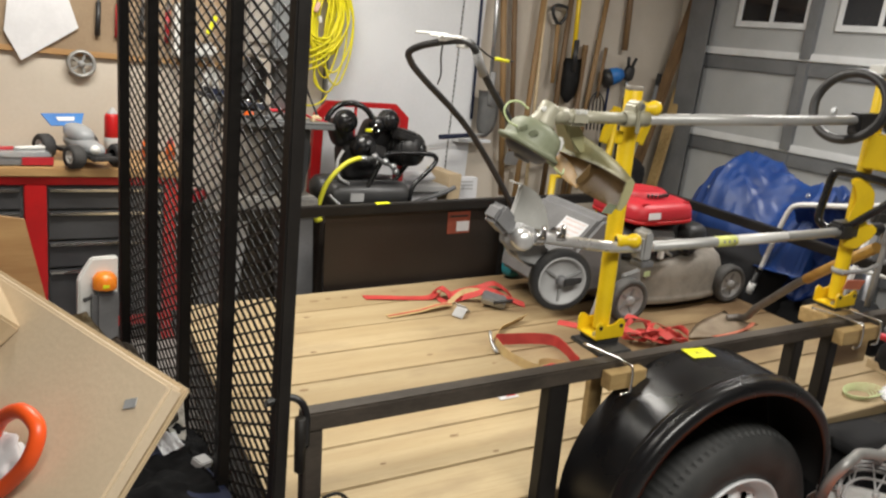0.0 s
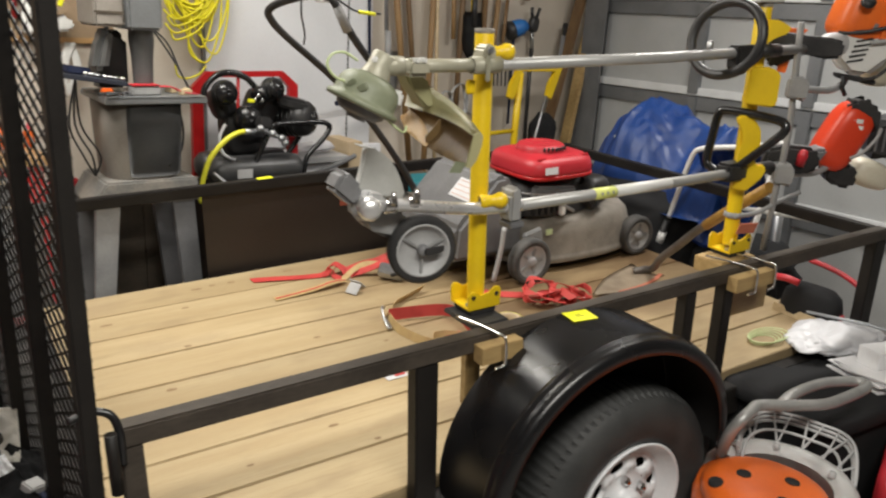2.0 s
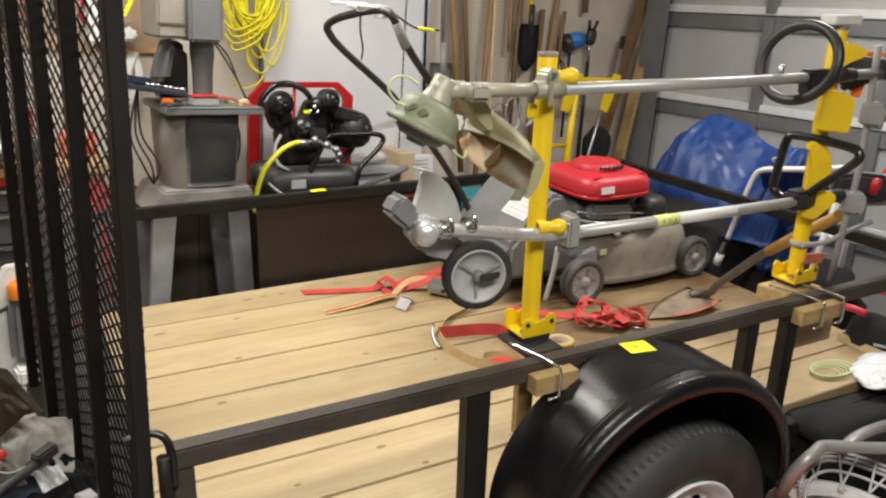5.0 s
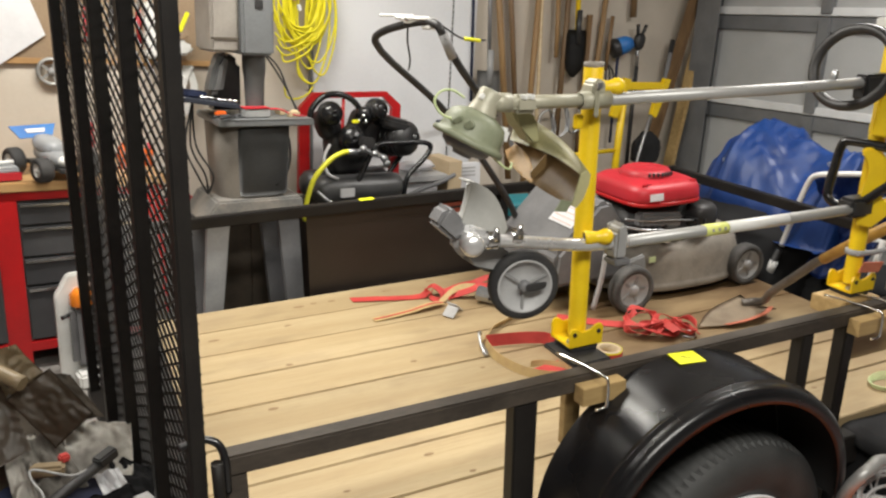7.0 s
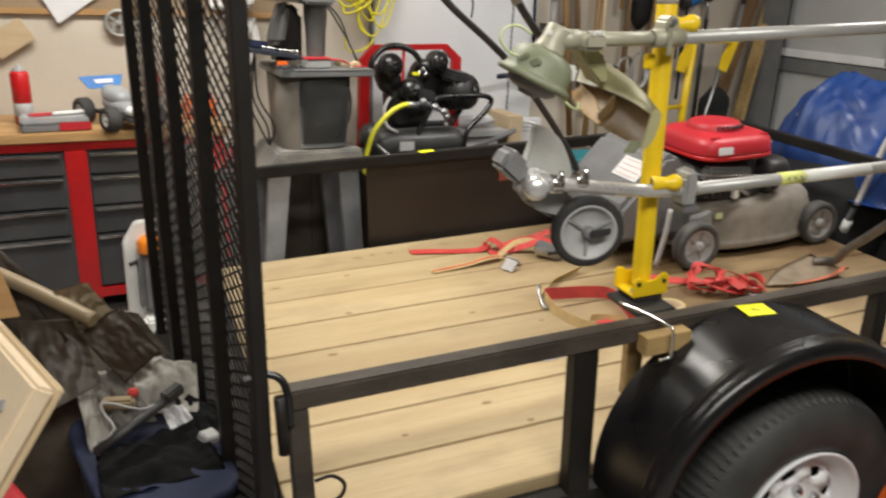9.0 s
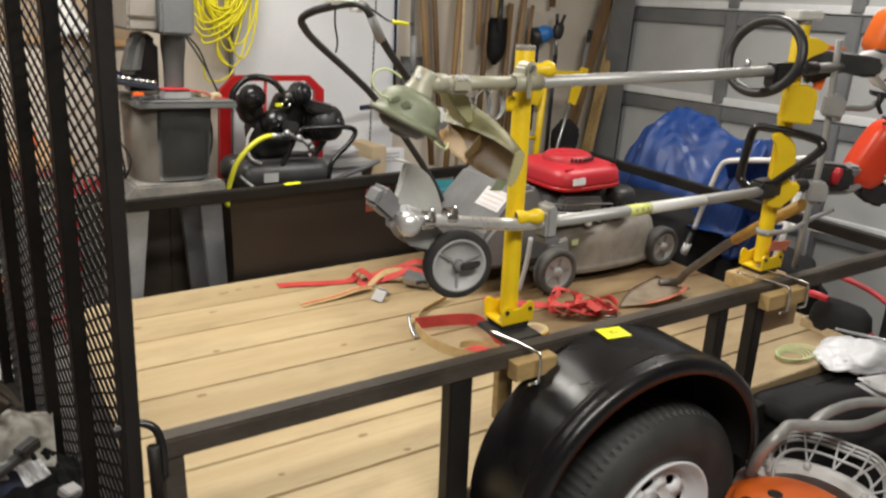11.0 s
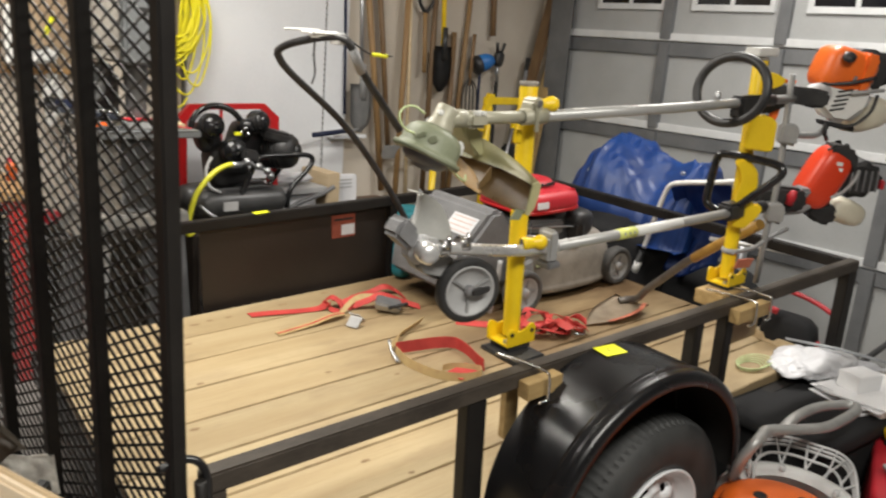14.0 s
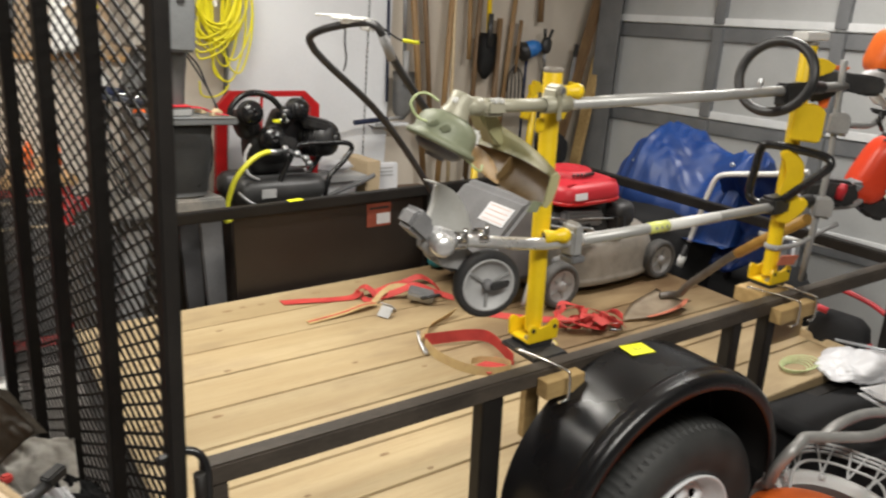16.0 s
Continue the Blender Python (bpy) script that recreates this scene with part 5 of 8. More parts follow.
b = B(); oval(b, 1.805, 1.11, 0.165, 0.17, [(0.97, 0.377), (1.02, 0.38), (1.02, 0.392), (0.97, 0.394)], 40, 4.2); part("shroud_lip", b, "red_paint", mw)
for k in range(4):
    b = B(); obox(b, (1.7 + 0.07 * k, 0.975, 0.456), (0.04, 0.012, 0.012), (0, 0, 0), 0.003); part("shroud_fin", b, "red_plastic", mw)
b = B(); lathe(b, [(0.1, 0.0), (0.097, 0.014), (0.09, 0.024), (0.08, 0.028), (0.05, 0.03), (0.046, 0.026), (0.04, 0.031), (0.0, 0.033)], (1.8, 1.11, 0.464), (0, 0, 1), 28); part("recoil_cover", b, "red_plastic", mw)
for k in range(7):
    b = B(); obox(b, (1.745 + 0.017 * k, 1.018 - 0.004 * min(k, 6 - k), 0.481), (0.006, 0.01, 0.014), (25, 0, 0)); part("vent_slot", b, "black_plastic", mw)
b = B(); obox(b, (1.72, 0.9375, 0.418), (0.06, 0.003, 0.026), (-6, 0, 0)); part("shroud_label", b, "paper", mw)
b = B(); obox(b, (1.78, 0.99, 0.315), (0.2, 0.05, 0.06), (0, 6, 0), 0.01); part("muffler", b, "grey_plastic", mw)
for k in range(5):
    b = B(); obox(b, (1.68 + 0.03 * k, 0.978, 0.27), (0.016, 0.03, 0.06), (0, 0, 0), 0.003); part("cylinder_fin", b, "black_plastic", mw)
b = B(); tube(b, smooth_path([(1.62, 0.985, 0.335), (1.7, 0.96, 0.325), (1.82, 0.95, 0.318), (1.93, 0.965, 0.3)], 5), 0.004, 6); part("control_rod", b, "galv", mw)
b = B(); blob(b, (2.0, 1.02, 0.3), (0.13, 0.14, 0.12), (0, 0, 10), 3, 20, 10); part("carburettor_cover", b, "black_plastic", mw)
b = B(); obox(b, (1.98, 1.0, 0.28), (0.1, 0.1, 0.09), (0, 0, 20), 0.02); part("air_filter", b, "black_plastic", mw)
b = B(); lathe(b, [(0.0, 0), (0.03, 0), (0.034, 0.02), (0.03, 0.05), (0.0, 0.055)], (2.06, 1.05, 0.23), (0, 0, 1), 16); part("fuel_cap", b, "black_plastic", mw)
b = B(); tube(b, smooth_path([(1.63, 1.0, 0.3), (1.7, 0.955, 0.29), (1.78, 0.95, 0.28), (1.86, 0.955, 0.24)], 5), 0.007, 8); part("fuel_pipe", b, "galv", mw)
b = B(); obox(b, (1.8, 0.955, 0.255), (0.025, 0.02, 0.05), (0, 0, 0), 0.004); part("spark_plug_boot", b, "white_plastic", mw)
b = B(); tube(b, smooth_path([(1.495, 0.92, 0.235), (1.478, 0.915, 0.14), (1.455, 0.92, 0.03)], 4), 0.009, 8); part("height_lever", b, "grey_light", mw)
# handle
HT = [[(1.43, 1.38, 0.16), (1.33, 1.36, 0.36), (1.07, 1.32, 0.69), (0.83, 1.295, 0.9), (0.775, 1.28, 0.955), (0.76, 1.26, 0.985), (0.775, 1.2, 1.01), (0.81, 1.12, 1.03)],
      [(1.06, 0.985, 0.745), (1.0, 0.98, 0.82), (0.92, 0.975, 0.92), (0.865, 0.97, 1.01), (0.85, 0.985, 1.035), (0.83, 1.04, 1.04), (0.81, 1.12, 1.03)]]
for q in HT:
    b = B(); tube(b, smooth_path(q, 5), 0.0125, 10); part("handle_tube", b, "black_plastic", mw, "black tubular handle")
for q in (((0.905, 0.975, 0.935), (0.868, 0.972, 1.008)),):
    b = B(); tube(b, q, 0.0155, 12); part("grey_grip", b, "grey_mid", mw)
b = B(); obox(b, (0.812, 1.08, 1.05), (0.022, 0.15, 0.008), (0, -10, 18), 0.003); obox(b, (0.79, 1.15, 1.056), (0.012, 0.12, 0.006), (0, -14, 40), 0.001); obox(b, (0.845, 1.02, 1.035), (0.03, 0.05, 0.034), (0, 0, 10), 0.003); obox(b, (0.828, 1.075, 1.043), (0.04, 0.09, 0.018), (0, -12, 18), 0.004); tube(b, [(0.82, 1.05, 1.05), (0.855, 1.1, 1.04)], 0.006, 8); tube(b, [(0.8, 1.1, 1.052), (0.77, 1.06, 1.045)], 0.005, 8); part("control_bracket", b, "white_plastic", mw, "white metal cable bracket")
b = B(); tube(b, smooth_path([(0.81, 1.1, 1.04), (0.815, 1.12, 0.98), (0.84, 1.16, 0.92), (0.86, 1.22, 0.88)], 5), 0.003, 6); part("brake_cable", b, "black_plastic", mw)
b = B(); tube(b, smooth_path([(0.87, 0.98, 1.03), (0.92, 0.98, 1.0), (0.95, 0.98, 0.99), (1.02, 0.98, 0.985)], 5), 0.003, 6); part("throttle_cable", b, "black_plastic", mw)
b = B(); tube(b, [(0.945, 0.98, 0.991), (1.0, 0.98, 0.984)], 0.006, 8); part("cable_tag", b, "note_yellow", mw, "yellow cable sleeve")

# teal and dark clutter beside the mower
b = B(); blob(b, (1.45, 1.5, 0.09), (0.1, 0.07, 0.17), (0, 4, 20), 4); solid("plastic_jug", b, "teal", "teal plastic jug standing behind the mower", "jug", T)

# ---- straps and shovel on the deck ----
sa = thing("ratchet_strap", "red ratchet strap lying flat with knotted end on planks", "strap", T, "ratchet straps")
b = B(); ribbon(b, smooth_path([(0.70, 1.428, 0.004), (0.78, 1.40, 0.006), (0.87, 1.372, 0.004), (0.96, 1.35, 0.006), (0.985, 1.345, 0.03)], 4), 0.045, 0.002); part("webbing", b, "strap_red", sa)
b = B()
ribbon(b, smooth_path([(0.985, 1.36, 0.03), (1.0, 1.33, 0.05), (1.02, 1.3, 0.03), (1.01, 1.28, 0.006), (0.985, 1.32, 0.01), (1.02, 1.36, 0.03), (1.04, 1.33, 0.02)], 5), 0.03, 0.002, (0.7, 0.7, 0.2)); part("knot", b, "strap_red", sa)
b = B(); ribbon(b, smooth_path([(1.03, 1.33, 0.012), (1.12, 1.352, 0.02), (1.2, 1.38, 0.012), (1.27, 1.37, 0.03), (1.31, 1.34, 0.012), (1.29, 1.24, 0.01)], 5), 0.03, 0.002, (0.2, 0.9, 0.4)); part("webbing_tail", b, "strap_red", sa)
sb = thing("ratchet_strap", "tan and red striped strap with steel clip on the planks", "strap", T, "ratchet straps")
b = B(); ribbon(b, smooth_path([(0.711, 1.214, 0.004), (0.78, 1.217, 0.006), (0.861, 1.222, 0.01), (0.94, 1.228, 0.02), (1.0, 1.24, 0.012)], 4), 0.035, 0.002); part("webbing", b, "strap_tan", sb)
b = B(); ribbon(b, smooth_path([(0.715, 1.214, 0.0062), (0.78, 1.217, 0.0082), (0.861, 1.222, 0.0122), (0.94, 1.228, 0.0222), (1.0, 1.24, 0.0142)], 4), 0.008, 0.0012); part("red_stripe", b, "strap_red", sb)
for s in (-1, 1):
    b = B(); obox(b, (1.0 + 0.018 * s, 1.155 + 0.02 * s, 0.02), (0.045, 0.05, 0.003), (0, 42 * s, 25)); part("clip_plate", b, "grey_light", sb)
b = B(); obox(b, (1.175, 1.2, 0.028), (0.1, 0.07, 0.03), (10, 12, -35), 0.006); bk = part("ratchet_body", b, "galv", sb, "grey steel ratchet buckle")
b = B(); tube(b, [(1.15, 1.16, 0.03), (1.22, 1.13, 0.045)], 0.007, 8); part("ratchet_axle", b, "black_plastic", sb)
b = B(); ribbon(b, smooth_path([(1.05, 1.3, 0.006), (1.12, 1.27, 0.03), (1.18, 1.25, 0.05), (1.25, 1.22, 0.02), (1.3, 1.16, 0.006)], 5), 0.035, 0.002, (0.3, 0.8, 0.3)); part("webbing_over", b, "strap_red", sb, "red webbing wound over the ratchet")
b = B(); ribbon(b, smooth_path([(0.99, 1.25, 0.01), (1.06, 1.29, 0.03), (1.13, 1.33, 0.025), (1.2, 1.33, 0.012)], 5), 0.03, 0.002, (0.3, 0.8, 0.5)); part("webbing_return", b, "strap_tan", sb)
sc = thing("ratchet_strap", "red webbing strap looped on its edge with steel hook", "strap", T, "ratchet straps")
up = (0.1, 0.25, 1)
b = B(); ribbon(b, smooth_path([(0.975, 0.85, 0.026), (1.05, 0.83, 0.028), (1.12, 0.81, 0.028), (1.175, 0.78, 0.026), (1.18, 0.72, 0.024), (1.16, 0.64, 0.024), (1.15, 0.59, 0.024)], 5), 0.04, 0.002, up); part("webbing", b, "strap_red", sc)
b = B(); ribbon(b, smooth_path([(0.978, 0.85, 0.021), (0.968, 0.78, 0.015), (0.973, 0.72, 0.013), (0.998, 0.637, 0.013), (1.05, 0.583, 0.011), (1.11, 0.568, 0.011)], 5), 0.009, 0.0036, (0.3, 0.3, 0.9)); part("red_stripe", b, "strap_red", sc)
b = B(); ribbon(b, smooth_path([(0.975, 0.85, 0.02), (0.965, 0.78, 0.014), (0.97, 0.72, 0.012), (0.995, 0.635, 0.012), (1.05, 0.58, 0.01), (1.11, 0.565, 0.01), (1.135, 0.6, 0.008), (1.08, 0.66, 0.006), (1.04, 0.67, 0.005)], 5), 0.03, 0.002, (0.3, 0.3, 0.9)); part("webbing_loop", b, "strap_tan", sc, "tan reverse side of the webbing")
b = B(); obox(b, (1.09, 0.62, 0.006), (0.12, 0.07, 0.002), (0, 3, 15)); part("webbing_end", b, "strap_red", sc)
b = B(); ribbon(b, smooth_path([(0.98, 0.87, 0.02), (1.05, 0.95, 0.014), (1.12, 0.99, 0.01), (1.21, 1.02, 0.02)], 5), 0.035, 0.002, (0.5, -0.3, 0.8)); part("webbing_tail", b, "strap_tan", sc)
b = B(); tube(b, smooth_path([(0.985, 0.9, 0.03), (0.96, 0.87, 0.05), (0.945, 0.83, 0.03), (0.94, 0.79, 0.012), (0.955, 0.8, 0.006), (0.965, 0.86, 0.014)], 5), 0.0045, 8); part("hook", b, "galv", sc, "bent steel hook")
sd = thing("ratchet_strap", "bunched bright red strap lying in a heap on planks", "strap", T, "ratchet straps")
b = B(); ribbon(b, smooth_path([(1.33, 0.965, 0.004), (1.40, 0.89, 0.006), (1.47, 0.83, 0.006), (1.52, 0.79, 0.01)], 5), 0.035, 0.002, (0.6, 0.6, 0.2)); part("webbing", b, "strap_red", sd)
random.seed(11)
for turn in range(3):
    b = B()
    path, a = [], turn * 2.0
    for k in range(13):
        a += 1.0 + 0.9 * random.random()
        r = 0.02 + 0.05 * random.random()
        cx = 1.53 + 0.05 * turn
        path.append((cx + r * 1.3 * math.cos(a), 0.735 - 0.05 * turn + r * 1.1 * math.sin(a), 0.02 + 0.045 * random.random()))
    m_ = 13 * 5 - 4
    ribbon(b, smooth_path(path, 5), 0.03, 0.002, twist=[(math.sin(k * 0.31 + turn), math.cos(k * 0.27), 0.9 * math.sin(k * 0.23 + 1)) for k in range(m_)])
    part("bunched_webbing", b, "strap_red", sd)
b = B(); tube(b, smooth_path([(1.62, 0.63, 0.012), (1.65, 0.61, 0.012), (1.665, 0.625, 0.02), (1.65, 0.64, 0.025)], 4), 0.004, 6); part("hook", b, "galv", sd)
tp = thing("tape_roll", "small roll of red and yellow printed tape on planks", "tape", T @ pose(1.31, 0.63, 0.0, 0, 0, 0))
b = B(); lathe(b, [(0.03, 0.0), (0.042, 0.0), (0.042, 0.03), (0.03, 0.03), (0.03, 0.0)], (0, 0, 0), (0, 0, 1), 24); part("core", b, "cardboard", tp)
b = B(); ribbon(b, [(0.0435 * math.cos(a), 0.0435 * math.sin(a), 0.015) for a in [k * 0.26 for k in range(25)]], 0.03, 0.001, (0, 0, 1)); part("printed_wrap", b, "note_yellow", tp)
b = B(); ribbon(b, [(0.0447 * math.cos(a), 0.0447 * math.sin(a), 0.016) for a in [2.5 + k * 0.26 for k in range(14)]], 0.016, 0.001, (0, 0, 1)); part("red_print", b, "strap_red", tp)

sh = thing("shovel", "steel shovel with wooden handle and orange worn blade edge", "shovel", T)
b = B()
rows = []
ax_, sd_ = Vector((-0.993, -0.12, 0)).normalized(), Vector((-0.12, 0.993, 0)).normalized()
for i in range(13):
    u = i / 12
    w = 0.08 if u < 0.35 else 0.08 * max(0.06, 1 - ((u - 0.35) / 0.65) ** 1.7)
    c = Vector((2.05, 0.712, 0.005)) + ax_ * 0.32 * u + Vector((0, 0, 0.022 * (1 - u) ** 2))
    rows.append([b.verts.new(c + sd_ * w * v + Vector((0, 0, 0.012 * v * v * (1 - 0.5 * u)))) for v in (-1, -0.7, -0.4, -0.1, 0.1, 0.4, 0.7, 1)])
for A, D in zip(rows, rows[1:]):
    for k in range(7):
        f = b.faces.new((A[k], A[k + 1], D[k + 1], D[k])); f.smooth = True
bmesh.ops.solidify(b, geom=b.faces[:], thickness=0.0025)
bl = part("blade", b, "rusty_steel", sh, "worn brown-grey steel blade")
b = B()
ribbon(b, smooth_path([(2.05, 0.65, 0.04), (2.0, 0.632, 0.03), (1.93, 0.628, 0.022), (1.87, 0.632, 0.018), (1.83, 0.64, 0.014)], 5), 0.026, 0.002, (0.1, 0.8, -0.25)); part("painted_edge", b, "rust_orange", bl, "orange painted blade shoulder")
b = B(); tube(b, smooth_path([(2.0, 0.74, 0.03), (2.03, 0.715, 0.04), (2.03, 0.67, 0.06), (1.985, 0.6, 0.128), (1.972, 0.52, 0.205), (1.958, 0.43, 0.292), (1.945, 0.385, 0.326)], 5), 0.0145, 12, radii=None); part("socket", b, "dark_steel", sh, "dark steel handle socket")
b = B(); tube(b, [(1.946, 0.39, 0.322), (1.917, 0.285, 0.405), (1.85, 0.11, 0.53)], 0.0175, 14); hd = part("handle", b, "golden_wood", sh, "varnished wooden handle")
for k in range(5):
    q = Vector((1.938, 0.36, 0.345)).lerp(Vector((1.915, 0.275, 0.412)), k / 4)
    b = B(); obox(b, q + Vector((-0.013, -0.0105, 0.0095)), (0.008, 0.016, 0.002), (-35, 20, -15)); part("printed_mark", b, "ink", hd)

tg = thing("shipping_tag", "crumpled white and red paper tag on the planks", "tag", T @ pose(0.815, 0.508, 0.001, 0, 0, 4))
b = B(); obox(b, (0, 0, 0.001), (0.07, 0.03, 0.0015), (0, 2, 0)); part("paper", b, "paper", tg)
b = B(); obox(b, (0.012, 0.0, 0.0025), (0.035, 0.012, 0.001), (0, 2, 0)); part("red_band", b, "strap_red", tg)
# front of the deck: tray, loppers, twine
ty = thing("wooden_tray", "shallow pale wooden tray with dark lining on deck", "tray", T @ pose(2.265, 0.178, 0.0, 0, 0, -3) @ Matrix.Diagonal((0.42, 0.75, 0.9, 1)))
b = B(); box(b, (-0.1, -0.11, 0.0), (0.11, 0.11, 0.006)); part("bottom", b, "black_plastic", ty)
for lo, hi in (((-0.11, -0.12, 0), (0.12, -0.108, 0.035)), ((-0.11, 0.108, 0), (0.12, 0.12, 0.035)), ((-0.122, -0.12, 0), (-0.11, 0.12, 0.035)), ((0.12, -0.12, 0), (0.132, 0.12, 0.035))):
    b = B(); box(b, lo, hi, 0.001); part("side", b, "pale_wood", ty)
tb = thing("tool_bag", "black fabric tool bag with red trim on the deck", "bag", T @ pose(2.265, 0.13, -0.018, 0, 0, 4) @ Matrix.Diagonal((0.4, 1.25, 0.78, 1)))
b = B(); oval(b, 0, 0.02, 0.12, 0.08, [(1, 0.04), (1.05, 0.07), (0.95, 0.14), (0.7, 0.17), (0.3, 0.175)], 24, 3); part("body", b, "black_cloth", tb)
b = B(); obox(b, (0.0, -0.065, 0.07), (0.05, 0.01, 0.03), (0, 0, 0), 0.003); part("red_patch", b, "red_plastic", tb)
lp = thing("loppers", "long red-handled loppers resting across the tool bag", "loppers", T)
b = B(); tube(b, smooth_path([(2.34, 0.235, 0.176), (2.34, 0.17, 0.172), (2.335, 0.1, 0.162), (2.325, 0.04, 0.145)], 5), 0.0095, 10); part("handle", b, "red_plastic", lp)
b = B(); tube(b, smooth_path([(2.2, 0.262, 0.132), (2.2, 0.225, 0.138), (2.215, 0.185, 0.13)], 5), 0.012, 10); part("handle", b, "red_plastic", lp)
b = B(); obox(b, (2.27, 0.16, 0.095), (0.1, 0.016, 0.006), (0, 0, 35), 0.002); part("blade", b, "chrome", lp)
b = B(); lathe(b, [(0, 0), (0.014, 0), (0.014, 0.008), (0, 0.01)], (2.265, 0.16, 0.099), (0, 0, 1), 12); part("pivot_bolt", b, "galv", lp)
tw_ = B()
for k in range(5):
    tube(tw_, smooth_path([(1.96 + (0.05 + 0.008 * k) * math.cos(a) + 0.006 * k, 0.12 + (0.032 + 0.004 * k) * math.sin(a), 0.003 + 0.003 * k) for a in [2 * math.pi * j / 9 for j in range(9)]], 3, True), 0.0018, 5, True)
solid("twine_coil", tw_, "lime", "loose coil of yellow-green twine on the planks", "twine", T)

# tarpaulin heap beyond the front rail and the chair frame beside it
ridge = lambda q: 1 - 2 * abs(noise.noise(q))
TP = [(1.38, 0.58), (1.365, 0.66), (1.34, 0.78), (1.3, 0.88), (1.245, 0.97), (1.165, 1.06), (1.08, 1.028), (0.96, 0.978), (0.83, 0.94), (0.74, 0.945), (0.665, 0.972), (0.63, 0.93), (0.61, 0.8), (0.6, 0.6)]
tarp = B()
n, m = 130, 84
grid = []
for i in range(n + 1):
    u = i / n * (len(TP) - 1)
    k = min(len(TP) - 2, int(u)); t = u - k
    y, top = TP[k][0] * (1 - t) + TP[k + 1][0] * t, TP[k][1] * (1 - t) + TP[k + 1][1] * t
    row = []
    for j in range(m + 1):
        v = 2 * j / m - 1
        fall = 0.68 * abs(v) ** 2.6 if v < 0 else 0.5 * v ** 2.2
        x = 2.86 + 0.36 * v * (1 - 0.25 * abs(v) ** 3)
        q = Vector((x * 3.0, y * 3.0, top * 2.0))
        q += 0.35 * Vector((noise.noise(q * 1.3), noise.noise(q * 1.3 + Vector((9, 2, 1))), 0))
        fold = 0.05 * ridge(q * 0.9 + Vector((3, 1, 7))) + 0.03 * ridge(q * 1.9 + Vector((1, 4, 2))) + 0.016 * ridge(q * 3.6) + 0.012 * ridge(q * 7.5 + Vector((2, 2, 6)))
        row.append(tarp.verts.new((x - 0.05 * ridge(q * 0.7 + Vector((0, 2, 5))) * abs(v), y + 0.02 * noise.noise(q * 1.5), max(0.58, top - 0.05 - fall + fold))))
    grid.append(row)
for A, D in zip(grid, grid[1:]):
    for k in range(m):
        f = tarp.faces.new((A[k], A[k + 1], D[k + 1], D[k])); f.smooth = True
tc_ = thing("tarp_cover", "crumpled shiny blue tarpaulin heaped over black bags", "tarp", pose(0, 0, 0))
part("sheet", tarp, "tarp", tc_)
b = B(); prism(b, [(0.0, 0.0), (0.06, 0.015), (0.065, -0.06), (0.01, -0.07)], (0, -1, 0), (0, 0, 1), 0.003, (2.78, 0.7, 0.96)); part("loose_corner", b, "tarp", tc_, "stiff loose corner of the tarpaulin")
for y, z in ((0.68, 0.93), (1.2, 0.86)):
    b = B(); lathe(b, [(0.006, 0.0), (0.011, 0.002), (0.011, 0.004), (0.006, 0.005)], (2.66, y, z), (-1, -0.6, 0.5), 12); part("grommet", b, "galv", tc_)


def crumpled(bm, cx, cy, cz, sx, sy, sz, seed, rough=0.35, freq=3.0, sub=4):
    got = bmesh.ops.create_icosphere(bm, subdivisions=sub, radius=1)
    off = Vector((seed * 3.1, seed * 1.7, seed * 0.9))
    for v in got["verts"]:
        p = v.co.copy()
        k = 1 + rough * noise.noise(p * freq * 0.6 + off) + rough * 0.55 * abs(noise.noise(p * freq * 1.7 + off))
        v.co = Vector((cx + p.x * sx * k, cy + p.y * sy * k, max(cz - sz * 0.55, cz + p.z * sz * k)))
    for f in bm.faces:
        f.smooth = True
    return bm


def lumpy(bm, size, seed, amount=0.16):
    blob(bm, (0, 0, size[2] / 2), size, (0, 0, 0), 2.8, 60, 34)
    for v in bm.verts:
        q = v.co * 5 + Vector((seed, seed * 2, 0))
        v.co += Vector((v.co.x, v.co.y, 0)).normalized() * 0.5 * amount * (ridge(q) * 0.5 + ridge(q * 2.3) * 0.3)
        v.co.z = max(0.0, v.co.z)
    return bm


b = B(); lumpy(b, (0.6, 0.66, 0.72), 3.0); solid("trash_bag", b, "black_cloth", "stuffed black plastic bag under the blue tarpaulin", "bag", pose(2.8, 1.06, 0.0))
b = B(); lumpy(b, (0.34, 0.46, 0.48), 8.0, 0.24); solid("trash_bag", b, "black_cloth", "low black plastic bag behind the folded chair", "bag", pose(2.93, 0.63, 0.0, 0, 0, 8))
ch = thing("folding_chair", "folded white tube chair frame with blue fabric", "chair", pose(0, 0, 0))
b = B(); tube(b, smooth_path([(2.56, 0.765, 0.57), (2.56, 0.745, 0.66), (2.56, 0.712, 0.8), (2.56, 0.69, 0.868), (2.56, 0.665, 0.892), (2.56, 0.6, 0.91), (2.565, 0.45, 0.938), (2.57, 0.3, 0.975)], 5), 0.0115, 10); part("frame_tube", b, "white_plastic", ch, "white enamelled bent tube")
b = B(); tube(b, [(2.555, 0.77, 0.555), (2.55, 0.8, 0.42), (2.53, 0.85, 0.2), (2.51, 0.9, 0.0)], 0.015, 10); part("leg_sleeve", b, "black_plastic", ch)
b = B(); tube(b, [(2.556, 0.782, 0.5), (2.552, 0.797, 0.435)], 0.018, 10); part("joint", b, "white_plastic", ch)
b = B(); tube(b, [(2.6, 0.34, 0.9), (2.62, 0.42, 0.4), (2.63, 0.47, 0.0)], 0.0115, 10); part("rear_leg", b, "white_plastic", ch)
